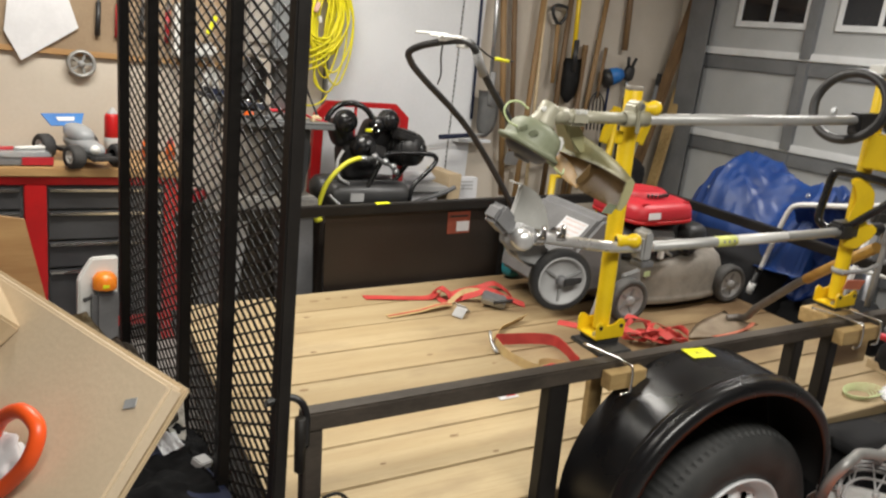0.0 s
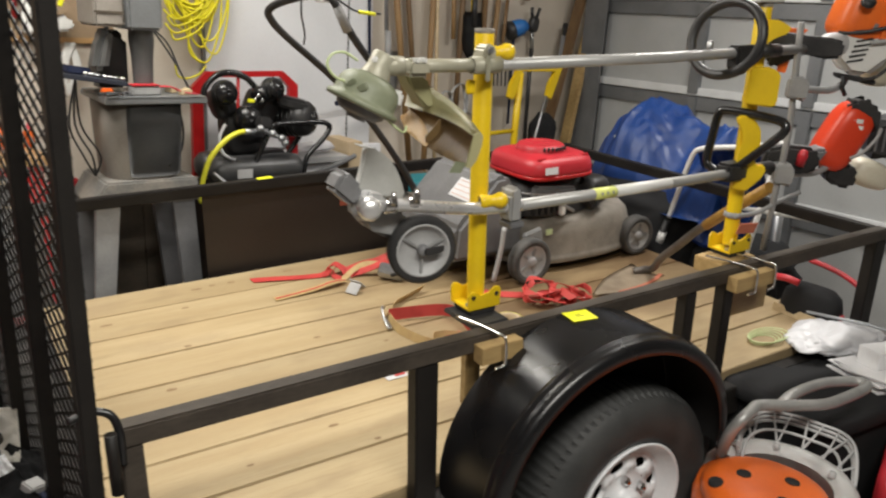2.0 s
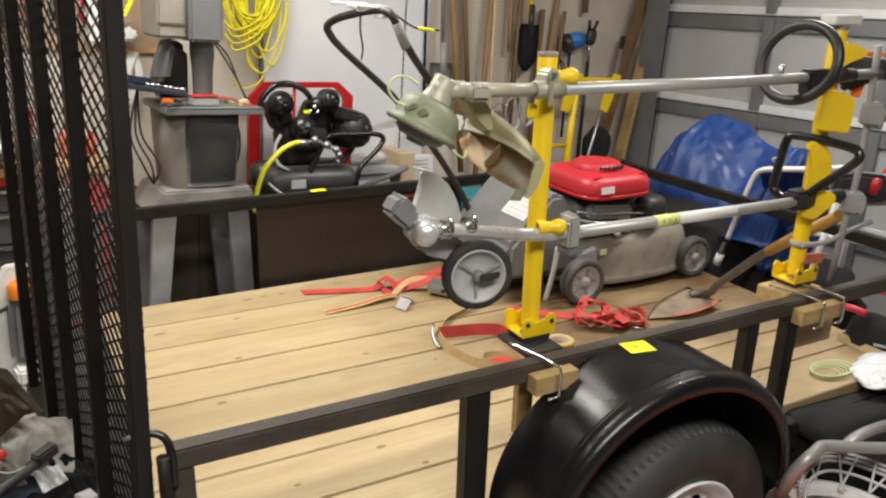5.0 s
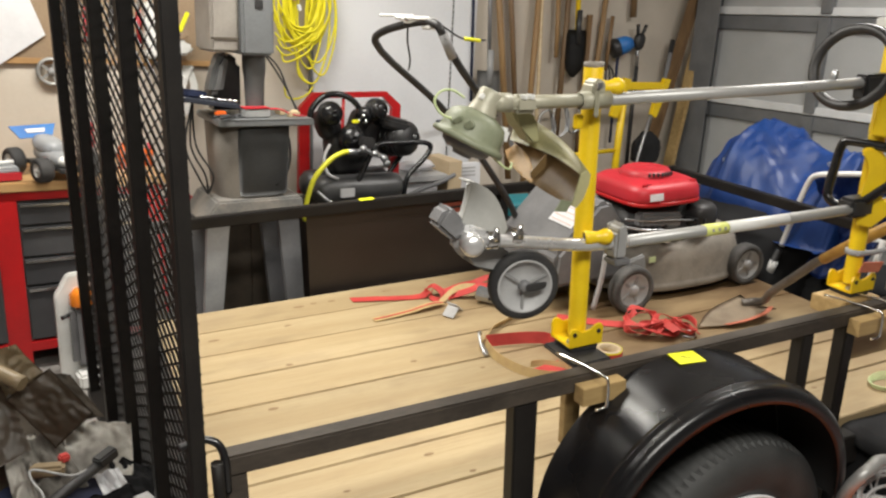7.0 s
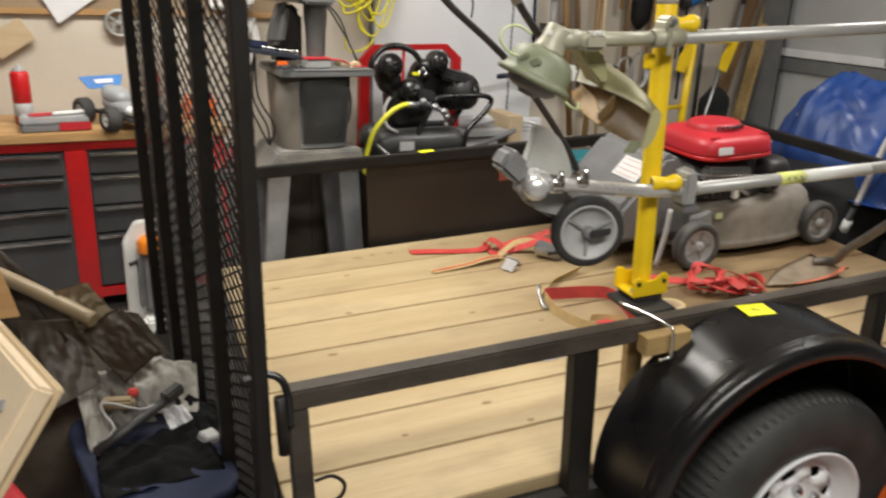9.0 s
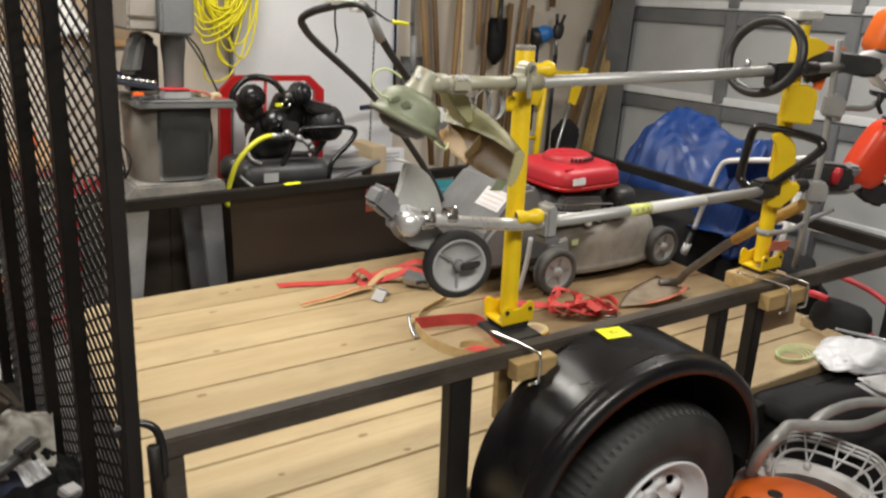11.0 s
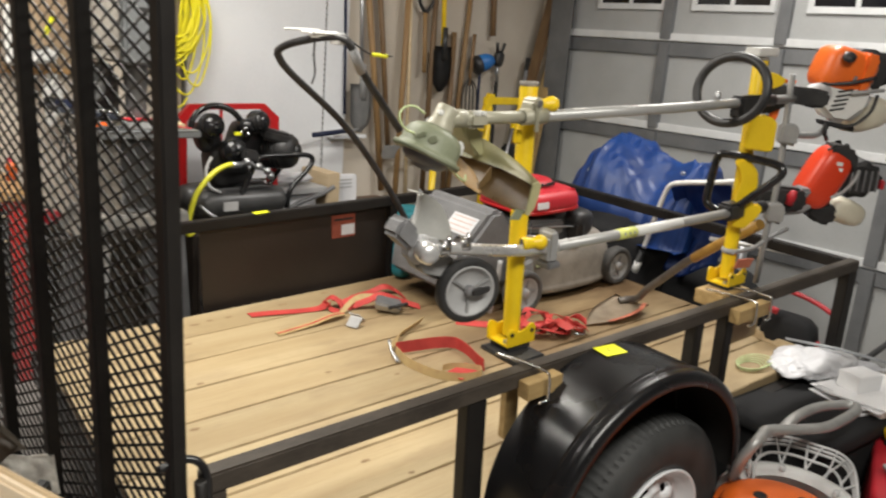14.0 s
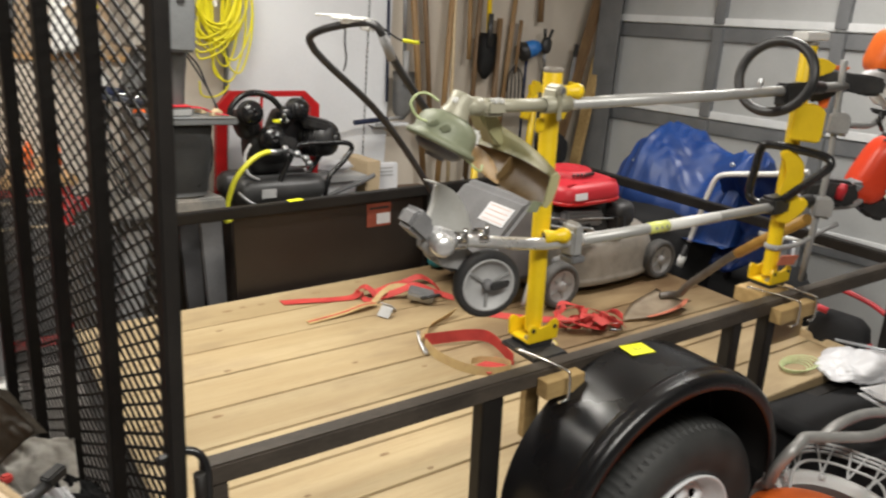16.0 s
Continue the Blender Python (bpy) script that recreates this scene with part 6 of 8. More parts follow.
b = B(); tube(b, [(2.66, 0.5, 0.665), (2.7, 0.322, 0.673), (2.7, 0.02, 0.686)], 0.0105, 10); part("seat_tube", b, "white_plastic", ch)
b = B()
rows = []
for i in range(25):
    u = i / 24
    row = []
    for j in range(29):
        v = j / 28
        q = Vector((u * 3, v * 3, 2.2))
        row.append(b.verts.new((2.575 + 0.09 * math.sin(math.pi * v) + 0.03 * ridge(q) + 0.012 * ridge(q * 2.7), 0.705 - 0.03 * v - u * (0.29 - 0.04 * v), 0.885 + 0.045 * u - v * (0.4 + 0.03 * math.sin(u * 5)))))
    rows.append(row)
for A, D in zip(rows, rows[1:]):
    for k in range(28):
        f = b.faces.new((A[k], A[k + 1], D[k + 1], D[k])); f.smooth = True
bmesh.ops.solidify(b, geom=b.faces[:], thickness=0.002)
part("fabric", b, "chair_blue", ch, "slack blue seat fabric")


# ---- back wall and bench ----
wb = thing("tool_bench", "red and grey steel workbench with drawers and wooden top", "workbench", pose(0, 0, 0))
BX0, BX1, BY0, BY1 = -1.35, 0.28, 2.03, 2.47
b = B(); box(b, (BX0, BY0 + 0.01, 0.1), (BX1, BY1, 0.695), 0.004); part("cabinet", b, "machine_grey", wb)
b = B(); box(b, (BX0 - 0.02, BY0 - 0.03, 0.73), (BX1 + 0.02, BY1, 0.765), 0.004); part("wooden_top", b, "bench_wood", wb)
b = B(); box(b, (BX0 - 0.005, BY0 - 0.012, 0.695), (BX1 + 0.005, BY1, 0.729), 0.003); part("top_frame", b, "red_paint", wb)
b = B(); box(b, (BX0, BY0 - 0.014, 0.085), (BX1, BY0 + 0.02, 0.125), 0.003); part("bottom_frame", b, "red_paint", wb)
for x in (-1.36, -0.86, -0.315, 0.205):
    b = B(); box(b, (x, BY0 - 0.016, 0.0), (x + 0.078, BY0 + 0.03, 0.695), 0.004); part("red_leg", b, "red_paint", wb)
cols = [(-0.785, -0.325), (-0.232, 0.2), (-1.28, -0.865)]
for x0, x1 in cols:
    for z0, z1 in ((0.6, 0.685), (0.475, 0.59), (0.36, 0.465), (0.135, 0.35)):
        b = B(); box(b, (x0, BY0 - 0.012, z0), (x1, BY0 + 0.01, z1), 0.003)
        dr = part("drawer", b, "drawer_grey", wb)
        b = B(); box(b, (x0 + 0.005, BY0 - 0.024, z1 - 0.016), (x1 - 0.005, BY0 - 0.012, z1 - 0.004), 0.002); part("drawer_pull", b, "chrome", dr, "bright metal pull strip")

b = B(); box(b, (-2.2, YB - 0.012, 1.185), (0.7, YB - 0.001, 2.35)); solid("pegboard", b, "pegboard", kind="structure")
b = B(); box(b, (-2.2, YB - 0.022, 1.165), (0.7, YB - 0.013, 1.19), 0.002); solid("pegboard_trim", b, "bench_wood", kind="structure")

# paper sheet, wood scrap and wheel on the wall
b = B(); prism(b, [(-0.335, 1.245), (-0.275, 1.13), (-0.055, 1.283), (-0.1, 1.42), (-0.31, 1.46)], (1, 0, 0), (0, 0, 1), 0.002, (0, 2.474, 0))
for v in b.verts:
    v.co.y -= 0.05 * max(0, 1.3 - v.co.z)
solid("paper_sheet", b, "paper", "white paper sheet pinned askew on the pegboard", "paper")
b = B(); obox(b, (-0.458, 2.47, 1.07), (0.155, 0.02, 0.1), (0, -32, 0), 0.003); solid("wood_scrap", b, "cardboard", "tan wood scrap hung tilted on the wall", "board")
hub = thing("wall_wheel", "small dull metal spoked wheel hung on the wall", "wheel", pose(-0.044, 2.465, 1.135))
b = B(); lathe(b, [(0.045, 0.0), (0.055, 0.0), (0.06, 0.012), (0.055, 0.024), (0.045, 0.022), (0.045, 0.0)], (0, 0.02, 0), (0, -1, 0), 28); part("rim", b, "dull_alu", hub)
for k in range(5):
    a = 2 * math.pi * k / 5
    b = B(); obox(b, (0.025 * math.cos(a), 0.008, 0.025 * math.sin(a)), (0.045, 0.008, 0.009), (0, -math.degrees(a), 0)); part("spoke", b, "dull_alu", hub)
b = B(); lathe(b, [(0.014, 0), (0.014, 0.025), (0, 0.025)], (0, 0.02, 0), (0, -1, 0), 14); part("hub", b, "grey_mid", hub)

# rc car
rc = thing("toy_car", "small toy buggy with blue wing on the bench", "toy car", pose(-0.1, 2.13, 0.766, 0, 0, -68) @ Matrix.Scale(1.22, 4))
b = B(); blob(b, (0.02, 0, 0.062), (0.2, 0.075, 0.05), (0, 6, 0), 2.6, 24, 12); blob(b, (-0.01, 0, 0.094), (0.13, 0.075, 0.062), (0, 8, 0), 2.4, 18, 10); part("shell", b, "clear_plastic", rc, "clear grey plastic body shell")
b = B(); box(b, (-0.1, -0.04, 0.03), (0.13, 0.04, 0.042), 0.003); part("chassis", b, "black_plastic", rc)
b = B(); obox(b, (0.14, 0, 0.035), (0.03, 0.09, 0.012), (0, 0, 0), 0.004); part("bumper", b, "black_plastic", rc)
for x, r in ((-0.085, 0.042), (0.095, 0.038)):
    for y in (-0.075, 0.075):
        q = -1 if y < 0 else 1
        b = B(); lathe(b, [(r * 0.55, 0.018), (r * 0.85, 0.022), (r, 0.014), (r, -0.014), (r * 0.85, -0.022), (r * 0.5, -0.02)], (x, y, r), (0, q, 0), 24); w = part("wheel", b, "rubber", rc)
        b = B(); lathe(b, [(r * 0.58, 0.018), (r * 0.5, 0.012), (r * 0.2, 0.012), (r * 0.16, 0.02), (0, 0.02)], (x, y, r), (0, q, 0), 18); part("hub", b, "white_plastic", w)
        b = B(); tube(b, [(x, y * 0.4, 0.04), (x, y * 0.85, r)], 0.004, 6); part("axle", b, "black_plastic", rc)
wg = B(); prism(wg, [(-0.075, 0.022), (0.075, 0.022), (0.052, -0.022), (-0.052, -0.022)], (0, 1, 0), (-0.5, 0, 0.866), 0.004, (-0.095, 0, 0.128), 0.001); wg = part("wing", wg, "blue", rc, "blue rear wing")
b = B(); prism(b, [(-0.03, 0.008), (0.035, 0.008), (0.03, -0.006), (-0.025, -0.006)], (0, 1, 0), (-0.5, 0, 0.866), 0.0012, (-0.0915, 0, 0.13)); part("wing_decal", b, "paper", wg)
b = B(); lathe(b, [(0.0, 0.0), (0.014, 0.0), (0.016, 0.006), (0.0, 0.012)], (0.118, -0.022, 0.062), (1, -0.2, 0.1), 14); part("headlight", b, "white_plastic", rc)
b = B(); tube(b, [(-0.085, 0, 0.06), (-0.1, 0, 0.126)], 0.005, 6); part("wing_post", b, "black_plastic", rc)

cb = thing("parts_case", "clear lidded case with red latch on the bench", "case", pose(-0.34, 2.12, 0.766, 0, 0, 4))
b = B(); box(b, (-0.115, -0.09, 0), (0.125, 0.07, 0.026), 0.005); part("base", b, "grey_plastic", cb)
b = B(); box(b, (-0.113, -0.088, 0.0265), (0.12, 0.068, 0.05), 0.008); part("lid", b, "clear_plastic", cb, "clear plastic lid")
b = B(); box(b, (0.015, -0.098, 0.004), (0.125, -0.09, 0.034), 0.002); part("latch", b, "red_plastic", cb)
b = B(); obox(b, (-0.03, 0.0, 0.053), (0.1, 0.05, 0.006), (0, 0, 10), 0.002); part("red_insert", b, "red_plastic", cb)
b = B(); tube(b, [(0.0, -0.03, 0.058), (0.11, 0.0, 0.058)], 0.008, 8); part("tube_on_lid", b, "white_plastic", cb)


def spray_can(x, y, r, h, col, cap):
    c = thing("spray_can", "spray can with coloured cap standing on the bench", "can", pose(x, y, 0.766), "bench cans")
    if h > 0.15:
        b = B(); lathe(b, [(r, 0.03), (r + 0.0008, 0.031), (r + 0.0008, 0.08), (r, 0.081)], (0, 0, 0), (0, 0, 1), 20); part("pale_band", b, "grey_light", c)
    b = B(); lathe(b, [(0, 0), (r, 0), (r, h), (r * 0.8, h + 0.012), (0, h + 0.012)], (0, 0, 0), (0, 0, 1), 20); part("can_body", b, col, c)
    b = B(); lathe(b, [(r * 0.7, h + 0.012), (r * 0.66, h + 0.02), (r * 0.3, h + 0.026), (r * 0.28, h + 0.036), (0, h + 0.037)], (0, 0, 0), (0, 0, 1), 16); part("cap", b, cap, c)


spray_can(-0.437, 2.24, 0.034, 0.19, "red_paint", "grey_mid")
spray_can(0.05, 2.3, 0.032, 0.17, "red_paint", "grey_light")
spray_can(-0.56, 2.25, 0.03, 0.12, "white_plastic", "grey_mid")
spray_can(-0.68, 2.22, 0.036, 0.13, "red_plastic", "red_plastic")
spray_can(0.17, 2.2, 0.02, 0.07, "orange", "orange")
spray_can(0.28, 2.24, 0.02, 0.06, "orange", "red_plastic")
b = B(); obox(b, (-0.6, 2.14, 0.79), (0.12, 0.09, 0.05), (0, 0, 12), 0.012); solid("yellow_box", b, "strap_tan", "small tan box lying on the bench", "box")

# items hung on the pegboard above the bench
random.seed(21)
for k, x in enumerate((-0.75, -0.62, 0.02, 0.1, 0.2, 0.31)):
    t = thing("hand_tool", "hand tool with worn wooden handle hung on pegboard", "hand tool", pose(x, 2.475, 1.36), "hung tools")
    b = B(); tube(b, [(0, 0, -0.1), (0.004, 0, 0.04)], 0.011, 8); part("handle", b, random.choice(("wood", "red_plastic", "black_plastic")), t)
    b = B(); tube(b, [(0.004, 0, 0.04), (0.008, 0.005, 0.16)], 0.006, 6); part("shank", b, "grey_mid", t)
bx = thing("power_tool", "pale grey tool with yellow lever above the bench", "power tool", pose(0.42, 2.4, 1.2))
b = B(); prism(b, [(-0.1, 0.0), (0.08, 0.02), (0.1, 0.06), (0.04, 0.08), (-0.02, 0.22), (-0.1, 0.24)], (1, 0, 0), (0, 0, 1), 0.08, (0, 0, 0), 0.012); part("body", b, "white_plastic", bx)
b = B(); obox(b, (0.01, -0.045, 0.14), (0.09, 0.01, 0.13), (0, -25, 0), 0.004); part("inset", b, "pegboard", bx)
b = B(); obox(b, (0.055, -0.05, 0.16), (0.018, 0.01, 0.09), (0, 25, 0), 0.003); part("lever", b, "note_yellow", bx)
cd = B()
for k in range(5):
    tube(cd, smooth_path([(0.49 + 0.008 * k, 2.44 - 0.004 * k, 1.17), (0.465 + 0.006 * k, 2.43, 1.08), (0.48, 2.43, 0.99 - 0.01 * k), (0.515 + 0.006 * k, 2.43, 1.06), (0.5 + 0.004 * k, 2.44, 1.17)], 5), 0.005, 6)
solid("cord_coil", cd, "white_plastic", "coiled white extension cord hung on the wall", "cord")

# shop machine on a splayed stand
mc = thing("bench_machine", "dusty grey shop machine on splayed stand with small table", "machine", pose(0.6, 1.95, 0))
for sx in (-1, 1):
    for sy in (-1, 1):
        b = B(); prism(b, [(0.1 * sx, 0.6), (0.19 * sx, 0.6), (0.23 * sx, 0.0), (0.16 * sx, 0.0)], (1, 0, 0), (0, 0, 1), 0.03, (0, 0.13 * sy, 0), 0.003); part("stand_leg", b, "grey_mid" if (sy < 0 and sx < 0) else "grey_plastic", mc)
b = B(); prism(b, [(-0.21, 0.595), (0.215, 0.595), (0.2, 0.69), (-0.15, 0.69)], (1, 0, 0), (0, 0, 1), 0.32, (0, 0, 0), 0.008); part("base", b, "dusty_base", mc, "dusty cast base")
b = B(); oval(b, 0.02, 0.0, 0.16, 0.155, [(0.86, 0.69), (0.9, 0.72), (0.96, 0.85), (1.0, 0.985)], 48, 3.2); part("pedestal", b, "taupe", mc, "rounded dusty taupe pedestal")
b = B()
rows = []
for i in range(9):
    a = radians(-122 + 70 * i / 8)
    c_, s_ = math.cos(a), math.sin(a)
    e_ = 2 / 3.2
    rows.append([b.verts.new((0.04 + 0.15 * k * math.copysign(abs(c_) ** e_, c_), 0.0 + 0.162 * k * math.copysign(abs(s_) ** e_, s_), z)) for k, z in ((0.9, 0.7), (0.94, 0.72), (0.985, 0.85), (1.01, 0.975), (0.98, 0.98))])
for A, D in zip(rows, rows[1:]):
    for k in range(4):
        f = b.faces.new((A[k], A[k + 1], D[k + 1], D[k])); f.smooth = True
bmesh.ops.solidify(b, geom=b.faces[:], thickness=-0.006)
part("front_panel", b, "panel_grey", mc, "dark grey front panel")
b = B(); tube(b, smooth_path([(0.14, -0.1, 0.98), (0.165, -0.11, 0.9), (0.15, -0.13, 0.8), (0.09, -0.15, 0.74)], 5), 0.005, 6); part("power_cord", b, "black_plastic", mc)
b = B(); box(b, (-0.145, -0.2, 0.988), (0.237, 0.16, 1.012), 0.004); tb_ = part("table", b, "machine_grey", mc, "scratched dark steel table")
b = B(); box(b, (-0.14, -0.2, 1.0125), (0.232, 0.155, 1.0155), 0.0); part("table_top", b, "machine_grey", tb_, "worn grey table liner")
b = B(); prism(b, [(-0.27, 1.078), (-0.04, 1.046), (-0.04, 1.062), (-0.27, 1.096)], (1, 0, 0), (0, 0, 1), 0.22, (0, -0.02, 0), 0.003); part("side_shelf", b, "sooty_blue", mc, "dark blue tilted side shelf")
b = B(); prism(b, [(-0.16, 1.1), (-0.1, 1.1), (-0.07, 1.25), (-0.1, 1.27), (-0.13, 1.22)], (1, 0, 0), (0, 0, 1), 0.1, (0, -0.06, 0), 0.02); part("dust_spout", b, "panel_grey", mc, "grey conical dust spout")
b = B(); prism(b, [(-0.13, 1.03), (0.0, 1.03), (0.0, 1.22), (-0.05, 1.26), (-0.09, 1.24), (-0.12, 1.1)], (1, 0, 0), (0, 0, 1), 0.12, (0, 0.05, 0), 0.02); part("motor_hood", b, "black_plastic", mc, "dark motor hood")
b = B(); lathe(b, [(0.034, 0.0), (0.036, 0.02), (0.04, 0.14), (0.046, 0.19), (0.046, 0.24)], (0.03, -0.08, 1.015), (0, 0, 1), 24); part("column", b, "panel_grey", mc, "smooth dark grey column")
b = B(); box(b, (-0.04, -0.17, 1.255), (0.085, 0.12, 1.75), 0.01); part("head", b, "machine_grey", mc, "grey enamelled machine head")
b = B(); box(b, (-0.15, -0.14, 1.262), (-0.043, 0.1, 1.6), 0.01); part("wheel_housing", b, "taupe", mc, "dusty taupe wheel housing")
b = B(); box(b, (-0.15, -0.144, 1.31), (-0.045, -0.1405, 1.318), 0.0); part("housing_seam", b, "dark_brown", mc)
b = B(); box(b, (0.01, -0.175, 1.43), (0.04, -0.1705, 1.46), 0.001); part("switch", b, "black_plastic", mc)
for k in range(3):
    b = B(); tube(b, smooth_path([(-0.2, -0.02, 1.07), (-0.2 - 0.02 * k, -0.05, 0.9), (-0.14 - 0.03 * k, -0.06, 0.78), (-0.16, -0.05, 0.7)], 5), 0.004, 6); part("power_cord", b, "black_plastic", mc)
for k in range(2):
    b = B(); tube(b, smooth_path([(0.1, 0.05, 1.27), (0.15 + 0.02 * k, 0.04, 1.2), (0.2, 0.0, 1.1), (0.22, -0.05, 1.02 + 0.01 * k), (0.2, -0.1, 1.02)], 5), 0.004, 6); part("lamp_cord", b, "black_plastic", mc)
mt = thing("multimeter", "grey handheld tester with red leads on the table", "tester", pose(0.615, 1.82, 1.016, 0, 0, 4))
b = B(); box(b, (-0.055, -0.03, 0), (0.055, 0.03, 0.035), 0.006); part("body", b, "grey_mid", mt)
b = B(); box(b, (-0.052, -0.032, 0.0355), (0.052, 0.03, 0.041), 0.002); part("top_edge", b, "red_plastic", mt)
for s in (-1, 1):
    b = B(); tube(b, smooth_path([(0.055, 0.0, 0.03), (0.1, -0.02 * s, 0.03), (0.14, -0.03, 0.012), (0.19, -0.04 + 0.02 * s, 0.006)], 5), 0.003, 6); part("lead", b, "red_plastic", mt)
b = B(); obox(b, (0.48, 1.82, 1.03), (0.04, 0.028, 0.024), (0, 0, 20), 0.005); solid("plug_adapter", b, "orange", "small orange adapter lying on the machine table", "adapter")
rc_ = thing("red_case", "small red plastic case lying behind the stand", "case", pose(0.385, 2.3, 0.56, 0, -4, 10))
b = B(); box(b, (-0.08, -0.04, 0.0), (0.08, 0.04, 0.05), 0.008); part("body", b, "red_plastic", rc_)
b = B(); tube(b, smooth_path([(-0.05, -0.02, 0.05), (-0.02, -0.02, 0.075), (0.03, -0.02, 0.075), (0.055, -0.02, 0.05)], 4), 0.006, 8); part("handle", b, "black_plastic", rc_)

# small clutter on the machine table
b = B(); obox(b, (0.4, 1.9, 1.1), (0.09, 0.05, 0.03), (0, 8, 20), 0.006); solid("socket_case", b, "navy", "small dark blue socket case on the side shelf", "case")
b = B(); obox(b, (0.36, 1.98, 1.105), (0.05, 0.06, 0.025), (0, 8, -15), 0.006); solid("bit_holder", b, "black_plastic", "black drill bit holder on the side shelf", "bit holder")
random.seed(17)
for k in range(7):
    b = B(); lathe(b, [(0, 0), (0.011, 0), (0.012, 0.012), (0.008, 0.016), (0, 0.016)], (0, 0, 0), (0, 0, 1), 10)
    x = 0.42 + 0.022 * k
    solid("socket", b, "chrome", "small bright steel socket on the side shelf", "socket", pose(x, 1.85 + 0.03 * random.random(), 1.094 - 0.139 * (x - 0.33), 0, 8, 0), "sockets")
pl = thing("pliers", "steel pliers with dark grips on machine table", "pliers", pose(0.52, 1.79, 1.016, 0, 0, 25))
for q in (-1, 1):
    b = B(); tube(b, smooth_path([(-0.08, 0.02 * q, 0.008), (-0.04, 0.022 * q, 0.01), (0.0, 0.0, 0.01), (0.03, -0.006 * q, 0.01)], 4), 0.006, 8); part("grip", b, "black_plastic", pl)
b = B(); obox(b, (0.03, 0, 0.009), (0.05, 0.018, 0.014), (0, 0, 0), 0.003); part("jaw", b, "galv", pl)
for k, (x, y) in enumerate(((0.77, 1.81), (0.79, 1.86), (0.745, 1.9))):
    b = B(); obox(b, (x, y, 1.0265), (0.05, 0.025, 0.02), (0, 0, 20 + 40 * k), 0.002); solid("wood_offcut", b, "pale_wood", "small pale wood offcut on machine table", "offcut", group="offcuts")

# black cabinet under the compressor
kb = thing("storage_cabinet", "low black steel cabinet with two doors", "cabinet", pose(0, 0, 0))
b = B(); box(b, (0.92, 2.0, 0.0), (2.0, 2.46, 0.535), 0.006); part("body", b, "soot_brown", kb)
for x0, x1 in ((0.935, 1.455), (1.465, 1.985)):
    b = B(); box(b, (x0, 1.985, 0.03), (x1, 1.999, 0.52), 0.003); part("door", b, "soot_brown", kb)

dc = thing("dark_crate", "dark brown crate standing behind the machine stand", "crate", pose(0, 0, 0))
b = B(); box(b, (0.32, 2.26, 0.0), (0.9, 2.46, 0.53), 0.006); part("body", b, "dark_brown", dc)
b = B(); box(b, (0.31, 2.25, 0.531), (0.91, 2.465, 0.56), 0.004); part("lid", b, "dark_brown", dc)
for k in range(3):
    b = B(); box(b, (0.34 + 0.19 * k, 2.252, 0.03), (0.5 + 0.19 * k, 2.2595, 0.5), 0.002); part("slat", b, "dark_brown", dc)

tl = thing("lidded_bin", "black bin with teal lid on the floor behind the trailer", "bin", pose(1.9, 1.74, 0, 0, 0, -5))
b = B(); oval(b, 0, 0, 0.13, 0.11, [(0.88, 0.0), (0.9, 0.01), (1.0, 0.53), (1.0, 0.55)], 32, 6); part("tub", b, "black_cloth", tl)
b = B(); oval(b, 0.0, 0.0, 0.12, 0.1, [(1.0, 0.55), (1.04, 0.556), (1.04, 0.6), (0.98, 0.612), (0.7, 0.618)], 32, 6); part("lid", b, "teal", tl, "dull teal plastic lid")

# air compressor
ac = thing("air_compressor", "black twin-tank air compressor with red panel and yellow hose", "compressor", pose(1.15, 2.15, 0.536))
b = B()
ol = [(-0.2, 0.06), (-0.195, 0.465), (-0.126, 0.533), (0.252, 0.539), (0.332, 0.473), (0.333, 0.06)]
il = [(-0.146, 0.06), (-0.146, 0.452), (-0.108, 0.508), (0.236, 0.513), (0.285, 0.462), (0.285, 0.06)]
for k in range(5):
    prism(b, [ol[k], ol[k + 1], il[k + 1], il[k]], (1, 0, 0), (0, 0, 1), 0.03, (0, 0.1, 0))
part("red_frame", b, "red_paint", ac, "red pressed-steel frame")
b = B(); tube(b, [(0.02, 0.1, 0.07), (0.03, 0.1, 0.515)], 0.008, 8); part("frame_brace", b, "red_paint", ac)
for y in (-0.11, 0.05):
    b = B(); lathe(b, [(0.0, -0.225), (0.04, -0.22), (0.06, -0.2), (0.065, -0.17), (0.065, 0.17), (0.06, 0.2), (0.04, 0.22), (0, 0.225)], (0.02, y, 0.115), (1, 0, 0), 28); part("tank", b, "tank_grey", ac, "dark satin air tank")
for x in (-0.14, 0.18):
    b = B(); box(b, (x - 0.015, -0.16, 0.0), (x + 0.015, 0.12, 0.05), 0.004); part("foot", b, "black_plastic", ac)
b = B(); blob(b, (0.0, 0.0, 0.27), (0.2, 0.13, 0.2), (0, -8, 0), 4); part("crankcase", b, "black_plastic", ac)
b = B(); blob(b, (0.1, 0.01, 0.385), (0.16, 0.11, 0.15), (0, 20, 0), 3.5); part("cylinder_head", b, "black_plastic", ac)
b = B(); blob(b, (-0.09, 0.01, 0.4), (0.11, 0.1, 0.14), (0, -20, 0), 3.5); part("cylinder_head", b, "black_plastic", ac)
